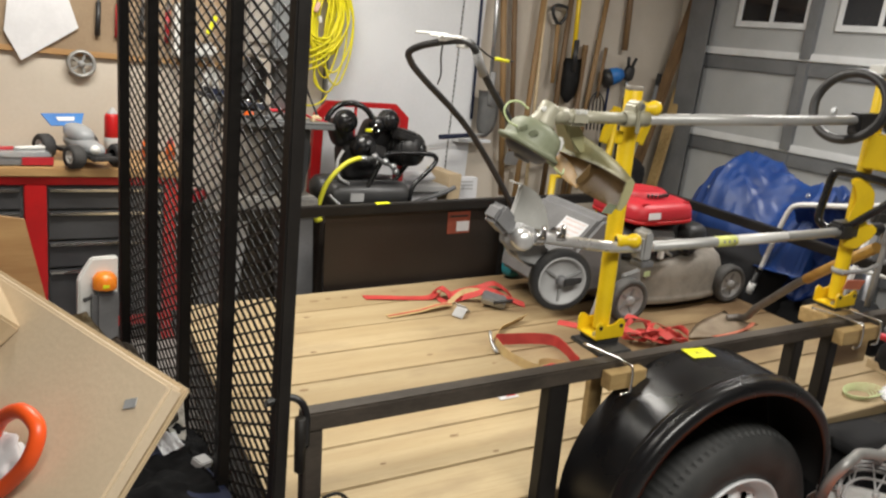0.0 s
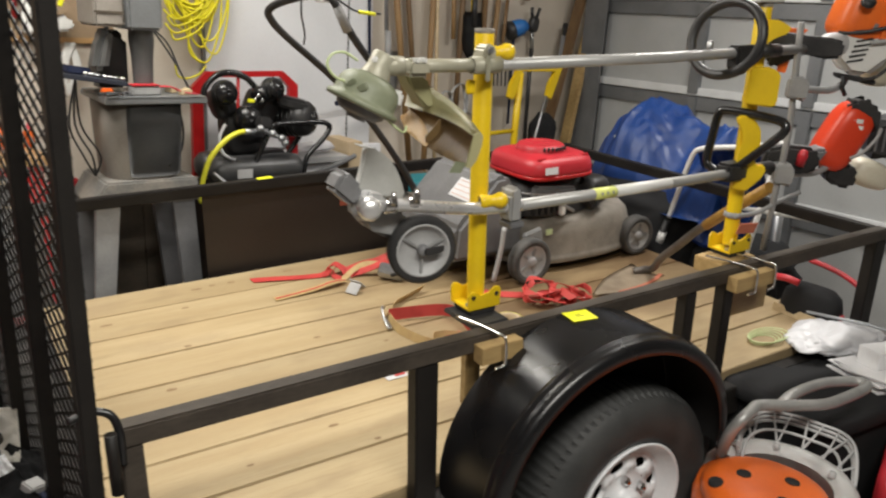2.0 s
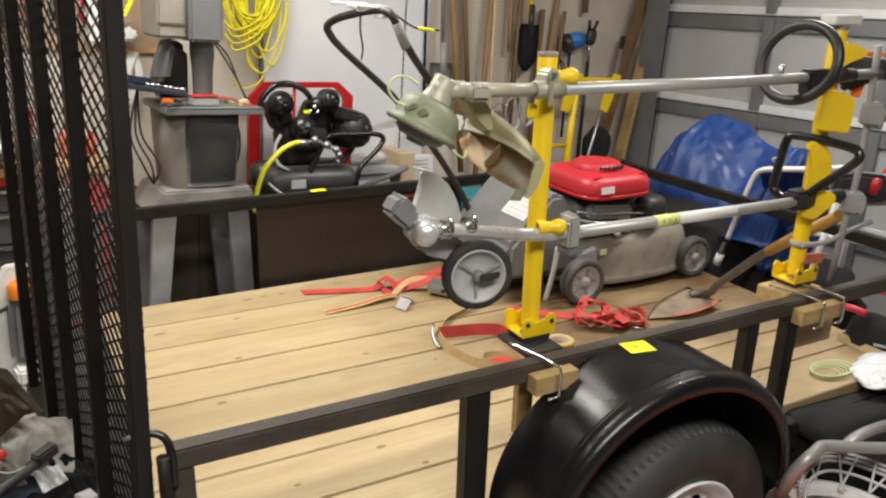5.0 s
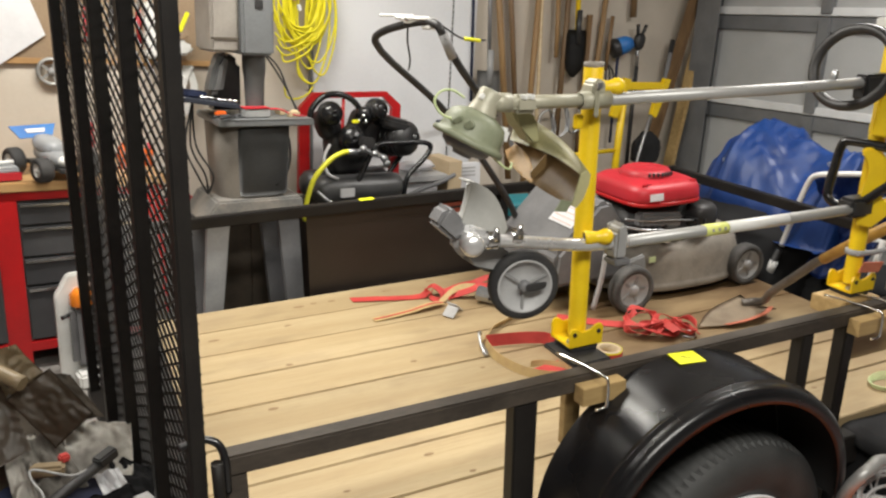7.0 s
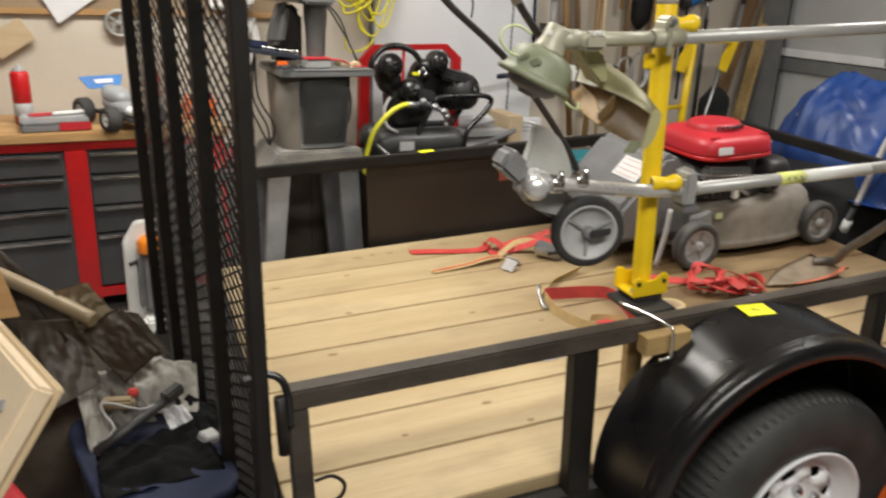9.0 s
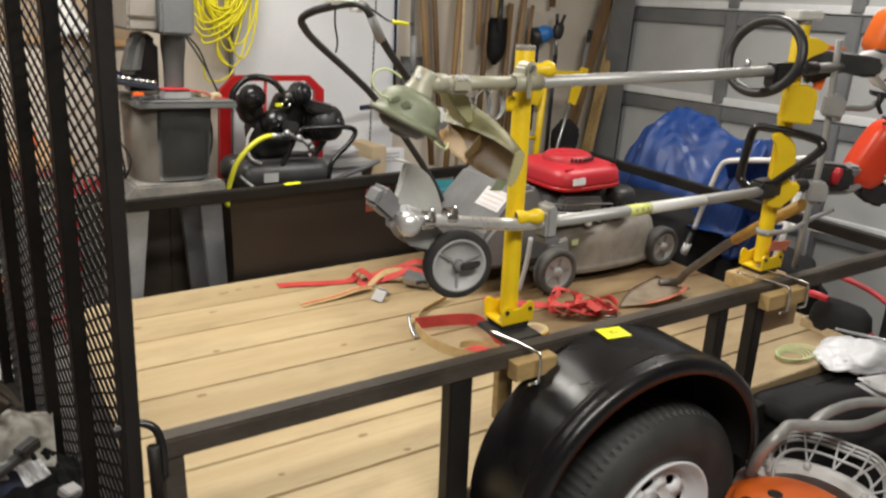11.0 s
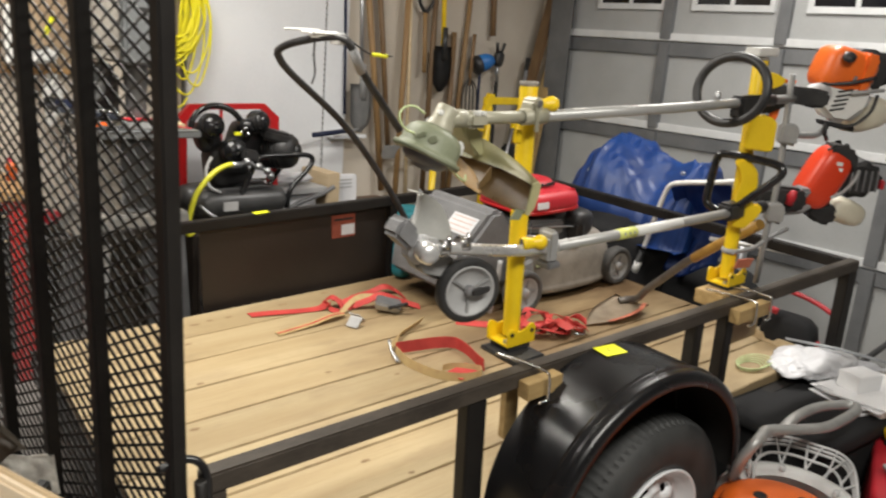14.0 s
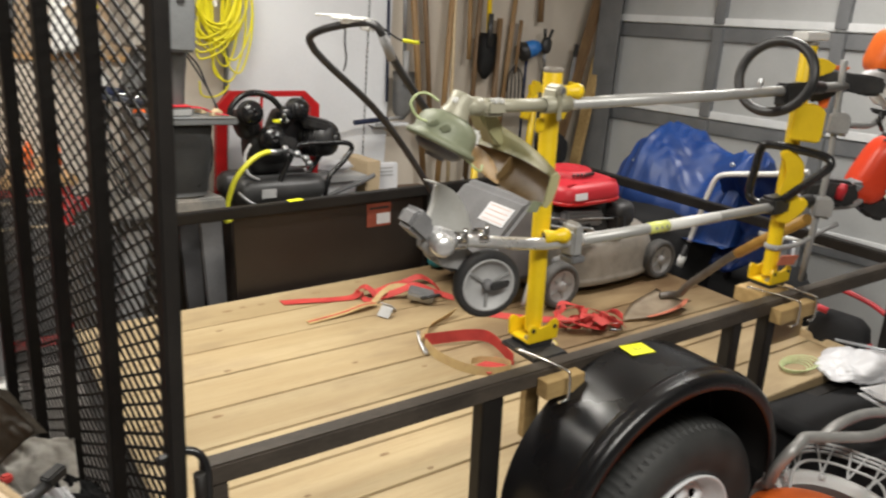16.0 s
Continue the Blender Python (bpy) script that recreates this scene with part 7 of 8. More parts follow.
for x, z, r, d in ((-0.12, 0.458, 0.052, (0.05, -1, 0.12)), (0.106, 0.474, 0.048, (0.45, -0.85, 0.15)), (-0.012, 0.345, 0.056, (-0.1, -1, 0.05))):
    b = B(); lathe(b, [(0.0, 0.05), (r * 0.16, 0.05), (r * 0.22, 0.056), (r * 0.3, 0.05), (r * 0.62, 0.052), (r * 0.7, 0.044), (r * 0.92, 0.04), (r, 0.028), (r, -0.02), (r * 0.85, -0.03), (0, -0.03)], (x, -0.09, z), d, 30); fl = part("air_filter", b, "black_shiny", ac, "glossy black air filter drum")
    for h in (-0.01, 0.004, 0.018):
        b = B(); lathe(b, [(r, h - 0.003), (r + 0.004, h), (r, h + 0.003)], (x, -0.09, z), d, 30); part("fin", b, "black_plastic", fl)
    b = B(); tube(b, [(x * 0.5, 0.0, 0.31), (x, -0.06, z)], 0.02, 10); part("intake_neck", b, "black_plastic", ac)
b = B(); tube(b, smooth_path([(-0.205, -0.07, 0.42), (-0.195, -0.07, 0.48), (-0.14, -0.07, 0.532), (-0.07, -0.07, 0.543), (-0.005, -0.07, 0.52), (0.035, -0.07, 0.48)], 5), 0.014, 10); part("transfer_pipe", b, "black_shiny", ac, "fat black transfer pipe")
b = B(); lathe(b, [(0.0, -0.03), (0.032, -0.028), (0.036, 0.0), (0.03, 0.03), (0.02, 0.036), (0.0, 0.036)], (0.045, -0.1, 0.455), (0.6, -0.75, 0.3), 20); part("valve_cap", b, "black_shiny", ac)
for k, (x, z) in enumerate(((0.02, 0.44), (0.035, 0.415), (0.0, 0.42))):
    b = B(); tube(b, [(x, -0.12, z), (x + 0.012, -0.135, z + 0.016)], 0.007, 8); part("fitting", b, "chrome", ac)
b = B(); obox(b, (-0.015, -0.14, 0.428), (0.03, 0.02, 0.015), (0, 0, 0), 0.003); part("oil_cap", b, "note_yellow", ac)
MD = (0.55, -0.82, 0.08)
b = B(); lathe(b, [(0.0, -0.1), (0.06, -0.095), (0.082, -0.075), (0.085, 0.045), (0.08, 0.07), (0.066, 0.088), (0.04, 0.096), (0.0, 0.098)], (0.25, -0.04, 0.33), MD, 32); mo = part("motor", b, "black_plastic", ac, "round black electric motor")
for k in range(4):
    b = B(); lathe(b, [(0.085, -0.05 + 0.024 * k), (0.089, -0.046 + 0.024 * k), (0.085, -0.042 + 0.024 * k)], (0.25, -0.04, 0.33), MD, 32); part("fin", b, "black_shiny", mo)
b = B(); obox(b, (0.22, -0.07, 0.405), (0.14, 0.1, 0.055), (0, 12, -25), 0.014); part("capacitor_box", b, "black_plastic", ac)
b = B(); lathe(b, [(0.0, 0.0), (0.03, 0.002), (0.034, 0.012), (0.02, 0.02), (0.0, 0.022)], (0.304, -0.12, 0.338), MD, 20); part("fan_cover", b, "black_shiny", ac)
b = B(); tube(b, smooth_path([(-0.013, -0.15, 0.13), (0.04, -0.15, 0.235), (0.075, -0.15, 0.3), (0.11, -0.15, 0.322), (0.22, -0.15, 0.326), (0.325, -0.15, 0.324), (0.368, -0.15, 0.312), (0.376, -0.15, 0.288), (0.34, -0.15, 0.24), (0.258, -0.15, 0.16), (0.24, -0.15, 0.06)], 5), 0.0125, 10); part("carry_handle", b, "black_shiny", ac, "black tube carry handle")
b = B(); tube(b, smooth_path([(0.1, 0.06, 0.14), (0.14, 0.06, 0.28), (0.3, 0.06, 0.31), (0.36, 0.06, 0.28), (0.25, 0.06, 0.12)], 5), 0.0125, 10); part("carry_handle", b, "black_shiny", ac)
b = B(); tube(b, smooth_path([(-0.05, -0.19, 0.3), (0.02, -0.19, 0.302), (0.06, -0.18, 0.28), (0.13, -0.18, 0.262)], 4), 0.009, 8); part("manifold", b, "galv", ac)
for x, z in ((0.0, 0.31), (0.06, 0.285), (0.105, 0.262), (0.12, 0.24)):
    b = B(); lathe(b, [(0, 0), (0.016, 0), (0.018, 0.012), (0.012, 0.02), (0, 0.022)], (x, -0.19, z), (0.1, -1, 0.3), 14); part("gauge", b, "galv", ac)
b = B(); obox(b, (0.03, -0.17, 0.335), (0.07, 0.04, 0.05), (0, 10, 0), 0.008); part("pressure_switch", b, "black_plastic", ac)
b = B(); tube(b, smooth_path([(-0.05, -0.2, 0.3), (-0.09, -0.2, 0.302), (-0.14, -0.2, 0.283), (-0.18, -0.2, 0.253), (-0.22, -0.2, 0.21), (-0.245, -0.2, 0.168), (-0.27, -0.2, 0.089), (-0.28, -0.2, 0.013), (-0.25, -0.19, 0.012)], 6), 0.0115, 10); part("air_hose", b, "hose_yellow", ac, "bright yellow air hose")
b = B(); tube(b, [(-0.03, -0.2, 0.3), (-0.075, -0.2, 0.302)], 0.0135, 10); part("hose_ferrule", b, "galv", ac)
b = B(); tube(b, smooth_path([(-0.12, -0.1, 0.32), (-0.155, -0.12, 0.27), (-0.15, -0.14, 0.2), (-0.1, -0.15, 0.17)], 5), 0.008, 8); part("drain_hose", b, "grey_light", ac, "clear grey drain hose")
b = B(); box(b, (-0.1, -0.181, 0.09), (-0.03, -0.176, 0.13)); part("rating_plate", b, "grey_light", ac)
b = B(); tube(b, smooth_path([(-0.2, -0.15, 0.12), (-0.16, -0.18, 0.08), (-0.1, -0.18, 0.05), (-0.02, -0.17, 0.03)], 5), 0.008, 8); part("drain_cock", b, "galv", ac)

# yellow extension cord coil on the wall
yc = thing("extension_cord", "coiled bright yellow extension cord hung on the wall", "cord", pose(1.03, 2.43, 1.6))
random.seed(5)
for k in range(24):
    w = 0.05 + 0.095 * random.random()
    dz = 0.23 + 0.1 * random.random()
    off = 0.04 * (random.random() - 0.5)
    y0 = -0.012 - 0.045 * random.random()
    j = lambda a: a * (random.random() - 0.5)
    pts = [(off, y0, 0.08), (off + w * 0.8 + j(0.02), y0, -0.03), (off + w + j(0.02), y0 + j(0.02), -dz * 0.5), (off + w * 0.6 + j(0.03), y0, -dz * 0.9), (off + j(0.02), y0 - 0.01, -dz), (off - w * 0.65 + j(0.03), y0, -dz * 0.88), (off - w + j(0.02), y0 + j(0.02), -dz * 0.45), (off - w * 0.75, y0, -0.02)]
    b = B(); tube(b, smooth_path(pts, 5, True), 0.0048, 6, True); part("cord_loop", b, "cord_yellow", yc)
for k, (cx, w, dz) in enumerate(((0.03, 0.1, 0.5), (0.055, 0.105, 0.4), (0.02, 0.075, 0.43), (-0.05, 0.09, 0.36), (0.08, 0.085, 0.46))):
    pts = [(cx, -0.05, 0.05), (cx + w * 0.9, -0.045, -0.1), (cx + w, -0.04, -dz * 0.6), (cx + w * 0.5, -0.045, -dz * 0.93), (cx, -0.05, -dz), (cx - w * 0.55, -0.05, -dz * 0.86), (cx - w * 0.8, -0.045, -dz * 0.5), (cx - w * 0.6, -0.05, -0.05)]
    b = B(); tube(b, smooth_path(pts, 6, True), 0.0048, 6, True); part("cord_loop", b, "cord_yellow", yc)
for z, w in ((-0.3, 0.1), (-0.33, 0.085), (-0.36, 0.095), (-0.39, 0.07)):
    b = B(); tube(b, smooth_path([(-0.04 - w, -0.05, z + 0.03), (-0.1, -0.07, z - 0.01), (-0.03, -0.07, z + 0.01), (0.03, -0.06, z + 0.05), (0.05, -0.04, z + 0.09)], 6), 0.0048, 6); part("wrap", b, "cord_yellow", yc)
b = B(); tube(b, smooth_path([(-0.02, -0.06, -0.3), (-0.035, -0.06, -0.42), (-0.02, -0.06, -0.47), (0.02, -0.06, -0.5)], 6), 0.0048, 6); part("loose_end", b, "cord_yellow", yc)
b = B(); tube(b, smooth_path([(-0.1, -0.06, -0.5), (-0.09, -0.06, -0.56), (-0.04, -0.06, -0.572), (0.02, -0.05, -0.55), (0.05, -0.04, -0.515)], 6), 0.0048, 6); part("loose_end", b, "cord_yellow", yc)
b = B(); obox(b, (-0.05, -0.075, -0.1), (0.02, 0.02, 0.05), (0, 20, 0), 0.004); part("plug", b, "grip_pink", yc, "pale pink plug end")
b = B(); obox(b, (-0.03, -0.075, -0.155), (0.016, 0.018, 0.03), (0, -15, 0), 0.003); part("plug", b, "white_plastic", yc)
b = B(); tube(b, [(-0.01, 0.06, 0.075), (-0.01, -0.04, 0.075), (-0.01, -0.06, 0.095)], 0.006, 8); part("hook", b, "galv", yc)

# cartons and boards below the side door
b = B(); box(b, (1.42, 2.2, 0.62), (1.76, 2.47, 0.65), 0.003); solid("grey_shelf", b, "grey_light", "pale grey board lying on boxes below the door", "board")
b = B(); box(b, (1.5, 2.24, 0.536), (1.72, 2.46, 0.619), 0.003); solid("flat_box", b, "paper", "flat white box under the grey board", "box")
b = B(); box(b, (1.77, 2.22, 0.0), (1.855, 2.46, 0.715), 0.003); solid("carton", b, "cardboard", "narrow brown carton standing on its end", "carton", group="cartons")
pk = thing("paper_pack", "white printed paper pack leaning beside the carton", "pack", pose(1.935, 2.25, 0.0, -4, 0, 0))
b = B(); box(b, (-0.07, -0.02, 0.53), (0.075, 0.03, 0.69), 0.004); part("wrapper", b, "paper", pk)
for z in (0.66, 0.64, 0.62):
    b = B(); box(b, (-0.055, -0.0225, z), (0.04, -0.0205, z + 0.008)); part("print_bar", b, "grey_light", pk)
b = B(); box(b, (1.86, 2.23, 0.0), (2.02, 2.46, 0.529), 0.004); solid("carton", b, "cardboard", "brown carton holding up the paper pack", "carton", group="cartons")
b = B(); box(b, (2.06, 2.2, 0.0), (2.3, 2.46, 0.52), 0.004); solid("carton", b, "brown_carton", "tall dark brown carton standing on the floor", "carton", group="cartons")
b = B(); tube(b, smooth_path([(1.45, 2.14, 0.55), (1.55, 2.12, 0.6), (1.66, 2.12, 0.63), (1.76, 2.14, 0.66)], 5), 0.012, 8); solid("grey_hose", b, "grey_plastic", "dark grey hose lying along the shelf", "hose")
b = B(); crumpled(b, 0, 0, 0.03, 0.12, 0.05, 0.03, 5, 0.3, 2.5, 4); solid("wrapping", b, "bag_white", "crumpled white plastic wrapping on the grey board", "wrapping", pose(1.6, 2.3, 0.655))
sw = thing("snow_brush", "dark blue brush handle laid along the wall ledge", "brush", pose(0, 0, 0))
b = B(); tube(b, [(1.77, 2.36, 0.9), (1.99, 2.38, 0.915)], 0.014, 10); part("handle", b, "navy", sw)
b = B(); tube(b, [(1.99, 2.38, 0.915), (2.1, 2.4, 0.92)], 0.008, 8); part("shank", b, "grey_mid", sw)
b = B(); box(b, (1.93, 2.4, 0.87), (2.16, 2.47, 0.888), 0.003); solid("wall_ledge", b, "white_paint", kind="structure")


# ---- long tools along the back wall ----
def long_tool(x, y, z0, z1, lean, r, shaft, head="", label="long wooden tool handle leaning on the back wall", cat="yard tool", headmat="grey_mid"):
    t = thing("yard_tool", label, cat, pose(x, y, 0), "leaning tools")
    b = B(); tube(b, [(0, 0, z0), (lean * 0.5 + 0.004, 0.01, (z0 + z1) / 2), (lean, 0.015, z1)], r, 10); part("handle", b, shaft, t)
    if head == "spade":
        b = B()
        rows = []
        for i in range(7):
            u = i / 6
            w = 0.075 if u < 0.6 else 0.075 * math.sqrt(max(0.05, 1 - ((u - 0.6) / 0.4) ** 2))
            rows.append([b.verts.new((w * v, -0.006 - 0.03 * math.sin(math.pi * u) * 0.3 + 0.014 * v * v, z0 + 0.03 - 0.27 * u)) for v in (-1, -0.5, 0, 0.5, 1)])
        for A, D in zip(rows, rows[1:]):
            for k in range(4):
                f = b.faces.new((A[k], A[k + 1], D[k + 1], D[k])); f.smooth = True
        bmesh.ops.solidify(b, geom=b.faces[:], thickness=0.003)
        part("blade", b, headmat, t)
        b = B(); tube(b, [(0, -0.004, z0 + 0.14), (0, -0.012, z0 - 0.05)], 0.018, 10); part("socket", b, headmat, t)
    if head == "fork":
        for k in range(-2, 3):
            b = B(); tube(b, smooth_path([(0, 0, z0 + 0.05), (0.03 * k, -0.01, z0 - 0.02), (0.032 * k, -0.02, z0 - 0.2)], 4), 0.005, 6); part("tine", b, headmat, t)
    if head == "rake":
        for k in range(-5, 6):
            b = B(); tube(b, [(0, 0, z0 + 0.08), (0.022 * k, -0.01, z0 - 0.22), (0.022 * k, -0.04, z0 - 0.25)], 0.003, 5); part("tine", b, headmat, t)
        b = B(); box(b, (-0.09, -0.012, z0 - 0.15), (0.09, -0.006, z0 - 0.135)); part("brace", b, headmat, t)
    if head == "hoe":
        b = B(); obox(b, (0.0, -0.03, z0 - 0.02), (0.13, 0.006, 0.09), (20, 0, 0), 0.002); part("blade", b, headmat, t)
    if head == "dgrip":
        b = B(); tube(b, smooth_path([(lean - 0.05, 0.01, z1 + 0.1), (lean - 0.05, 0.01, z1 + 0.05), (lean, 0.01, z1), (lean + 0.05, 0.01, z1 + 0.05), (lean + 0.05, 0.01, z1 + 0.1)], 5, True), 0.011, 8, True); part("grip", b, headmat, t)
    return t


b = B(); box(b, (2.15, YB - 0.06, 1.95), (3.45, YB - 0.002, 2.02), 0.003); solid("tool_rail", b, "bench_wood", kind="structure")
long_tool(2.04, 2.46, 1.0, 1.95, -0.03, 0.008, "navy", label="slim dark blue pole hung on the back wall")
long_tool(2.13, 2.43, 1.14, 1.95, -0.04, 0.012, "galv", "spade", "grey steel spade hung on the back wall", headmat="grey_mid")
long_tool(2.32, 2.44, 0.55, 1.95, -0.2, 0.019, "wood", "", "thick brown shovel handle leaning on the wall")
long_tool(2.36, 2.45, 0.8, 1.9, -0.14, 0.016, "brown_wood", "hoe", "hoe with dark brown handle on the wall")
long_tool(2.41, 2.42, 0.4, 1.9, 0.03, 0.017, "wood", "rake", "leaf rake with wooden handle on the back wall")
long_tool(2.5, 2.42, 0.4, 1.95, -0.06, 0.012, "pale_wood", "", "slim pale wooden pole leaning on the wall")
long_tool(2.6, 2.44, 1.25, 1.6, -0.01, 0.014, "wood", "dgrip", "wooden handle with black looped grip", headmat="black_plastic")
long_tool(2.64, 2.43, 0.5, 1.95, 0.02, 0.017, "brown_wood", "fork", "garden fork with brown handle on the back wall", headmat="galv")
long_tool(2.725, 2.42, 1.38, 1.95, -0.03, 0.015, "yellow", "spade", "dark spade with yellow shaft hung on the wall", headmat="black_plastic")
long_tool(2.83, 2.44, 0.45, 1.5, 0.01, 0.018, "brown_wood", "", "short brown handle standing by the spade")
long_tool(2.88, 2.45, 0.4, 1.95, 0.1, 0.016, "wood", "", "wooden tool handle leaning on the back wall")
long_tool(2.99, 2.44, 1.18, 1.5, 0.03, 0.012, "brown_wood", "fork", "hand fork hung on the back wall", headmat="black_plastic")
long_tool(3.18, 2.45, 1.5, 1.95, -0.02, 0.02, "brown_wood", "", "dark turned handle hung from the rail")
for x, z in ((2.5, 0.86), (2.6, 0.9), (2.7, 0.92)):
    wc = B()
    for k in range(4):
        tube(wc, smooth_path([(x + (0.05 + 0.004 * k) * math.cos(a), 2.36 - 0.006 * k + 0.01 * math.sin(3 * a), z + 0.1 * math.sin(a)) for a in [2 * math.pi * j / 10 for j in range(10)]], 3, True), 0.004, 6, True)
    solid("wire_coil", wc, "galv", "coil of bright steel wire hung among the tools", "wire coil", group="wire coils")
long_tool(3.4, 2.4, 0.3, 1.38, 0.11, 0.016, "black_plastic", "", "thin black pole leaning near the corner")
long_tool(3.36, 2.38, 0.3, 1.3, 0.12, 0.014, "grey_plastic", "", "dark tool handle leaning near the corner")
b = B(); obox(b, (3.44, 2.36, 1.0), (0.035, 0.07, 2.0), (0, 14, 0), 0.003); solid("dark_board", b, "brown_wood", "long dark board leaning into the corner", "board")
b = B(); obox(b, (3.5, 2.3, 0.66), (0.03, 0.075, 1.3), (0, 9, 0), 0.003); solid("plank_offcut", b, "wood_block", "brown plank leaning in the garage corner", "plank")
bc = thing("pole_pruner", "tool with blue bell-shaped head hung on the wall", "pruner", pose(3.1, 2.42, 1.335))
b = B(); lathe(b, [(0.0, 0.06), (0.03, 0.055), (0.05, 0.02), (0.055, -0.03), (0.045, -0.04), (0, -0.04)], (0, 0, 0), (0.7, -0.3, 0.3), 20); part("blue_head", b, "blue", bc)
b = B(); lathe(b, [(0.052, -0.03), (0.062, -0.06), (0.055, -0.08), (0, -0.08)], (0, 0, 0), (0.7, -0.3, 0.3), 20); part("dark_cup", b, "black_plastic", bc)
b = B(); tube(b, [(-0.02, 0.02, -0.05), (0.0, 0.03, -0.6)], 0.009, 8); part("pole", b, "navy", bc)
gp = thing("pole_gripper", "dark pole with clawed grip hung on the wall", "gripper", pose(3.235, 2.43, 1.37))
b = B(); blob(b, (0, 0, -0.01), (0.075, 0.05, 0.1), (0, 10, 0), 3, 16, 8); part("claw_body", b, "black_plastic", gp)
for s in (-1, 1):
    b = B(); tube(b, [(0.015 * s, 0, 0.02), (0.035 * s, -0.01, 0.09)], 0.011, 8); part("claw", b, "black_plastic", gp)
b = B(); tube(b, [(0, 0.01, -0.05), (0.02, 0.02, -0.16)], 0.012, 8); part("ferrule", b, "galv", gp)
b = B(); tube(b, [(0.02, 0.02, -0.16), (0.04, 0.03, -0.8)], 0.013, 8); part("pole", b, "black_plastic", gp)

ht_ = thing("hand_truck", "yellow steel hand truck standing against the tools", "hand truck", pose(2.98, 2.17, 0))
for x in (-0.12, 0.2):
    b = B(); prism(b, [(x - 0.045, 0.94), (x + 0.0, 0.925), (x + 0.085, 1.15), (x + 0.03, 1.16), (x + 0.005, 1.06), (x - 0.03, 1.02)], (1, 0, 0), (0, 0, 1), 0.03, (0, 0, 0), 0.004); part("grip_bracket", b, "yellow", ht_)
b = B(); box(b, (-0.12, -0.012, 1.09), (0.26, 0.012, 1.135), 0.004); part("cross_handle", b, "yellow", ht_)
b = B(); tube(b, [(-0.07, 0.0, 1.08), (-0.06, 0.02, 0.68), (-0.04, 0.02, 0.1)], 0.022, 10); part("frame_tube", b, "yellow", ht_)
b = B(); tube(b, [(-0.5, 0.02, 0.715), (-0.08, 0.02, 0.735)], 0.013, 10); part("cross_bar", b, "yellow", ht_)
b = B(); tube(b, [(-0.5, 0.0, 0.73), (-0.48, 0.02, 0.12)], 0.02, 10); part("frame_tube", b, "yellow", ht_)
b = B(); box(b, (-0.5, -0.16, 0.0), (0.0, 0.03, 0.012), 0.003); part("toe_plate", b, "yellow", ht_)
for x in (-0.56, 0.04):
    b = B(); lathe(b, [(0, 0.02), (0.07, 0.02), (0.1, 0.022), (0.1, -0.022), (0.07, -0.02), (0, -0.02)], (x, 0.08, 0.1), (1, 0, 0), 24); part("wheel", b, "rubber", ht_)
b = B(); tube(b, [(3.1, 2.13, 0.95), (3.03, 2.13, 0.66), (3.0, 2.1, 0.0)], 0.008, 8); solid("metal_rod", b, "galv", "thin steel rod leaning on the hand truck", "rod")
b = B(); crumpled(b, 0, 0, 0.1, 0.09, 0.06, 0.12, 12, 0.3, 2.4, 4); solid("hanging_cloth", b, "black_cloth", "black cloth hung in a fold by the hand truck", "cloth", pose(3.16, 2.2, 0.62))

# ---- beside the trailer ----
bn = thing("storage_bin", "black plastic storage bin with lid standing beside trailer", "bin", pose(2.02, -0.275, 0, 0, 0, -6))
b = B(); oval(b, 0, 0, 0.34, 0.21, [(0.9, 0.0), (0.92, 0.01), (1.0, 0.33), (1.0, 0.345)], 40, 7); part("tub", b, "black_cloth", bn)
b = B(); oval(b, 0, 0, 0.36, 0.225, [(0.98, 0.335), (1.0, 0.34), (1.0, 0.37), (0.97, 0.38), (0.9, 0.385)], 40, 7); part("lid", b, "black_cloth", bn)


ps = thing("paper_stack", "stack of white papers fanned out on the bin", "papers", pose(2.16, -0.42, 0.386, 0, 0, -10))
random.seed(8)
for k in range(8):
    b = B(); obox(b, (random.uniform(-0.03, 0.03), random.uniform(-0.02, 0.02), 0.003 + 0.005 * k), (0.32, 0.2, 0.0046), (0, 0, random.uniform(-14, 14))); part("sheet", b, "bright_paper", ps)
b = B(); obox(b, (2.1, -0.375, 0.454), (0.11, 0.08, 0.056), (0, 0, -20), 0.002); solid("small_box", b, "bright_paper", "small white carton standing on the papers", "box")
pn = B(); tube(pn, [(2.2, -0.08, 0.478), (2.25, -0.25, 0.485), (2.3, -0.42, 0.474)], 0.006, 6); solid("packing_strip", pn, "clear_plastic", "clear plastic strip lying over the bag", "strip")

# backpack blower
bw = thing("backpack_blower", "orange and white backpack blower with silver tube handle", "blower", pose(1.33, -0.5, 0, 0, 0, 0))
b = B(); lathe(b, [(0.0, 0.0), (0.14, 0.0), (0.15, 0.02), (0.158, 0.25), (0.15, 0.285), (0.1, 0.29)], (-0.04, 0.02, 0.05), (0.03, 0.02, 1), 40); part("fan_housing", b, "orange", bw, "orange plastic fan housing")
b = B()
rows = []
for k in range(41):
    a = radians(-95 + 5 * k)
    rows.append([b.verts.new((0.02 + r * math.cos(a), 0.016 + r * math.sin(a), z)) for r, z in ((0.118, 0.35), (0.122, 0.364), (0.14, 0.374), (0.16, 0.368), (0.176, 0.348), (0.183, 0.31), (0.178, 0.25))])
for A, D in zip(rows, rows[1:]):
    for k in range(6):
        f = b.faces.new((A[k], A[k + 1], D[k + 1], D[k])); f.smooth = True
bmesh.ops.solidify(b, geom=b.faces[:], thickness=0.004)
part("rim", b, "shell_white", bw, "white plastic rim")
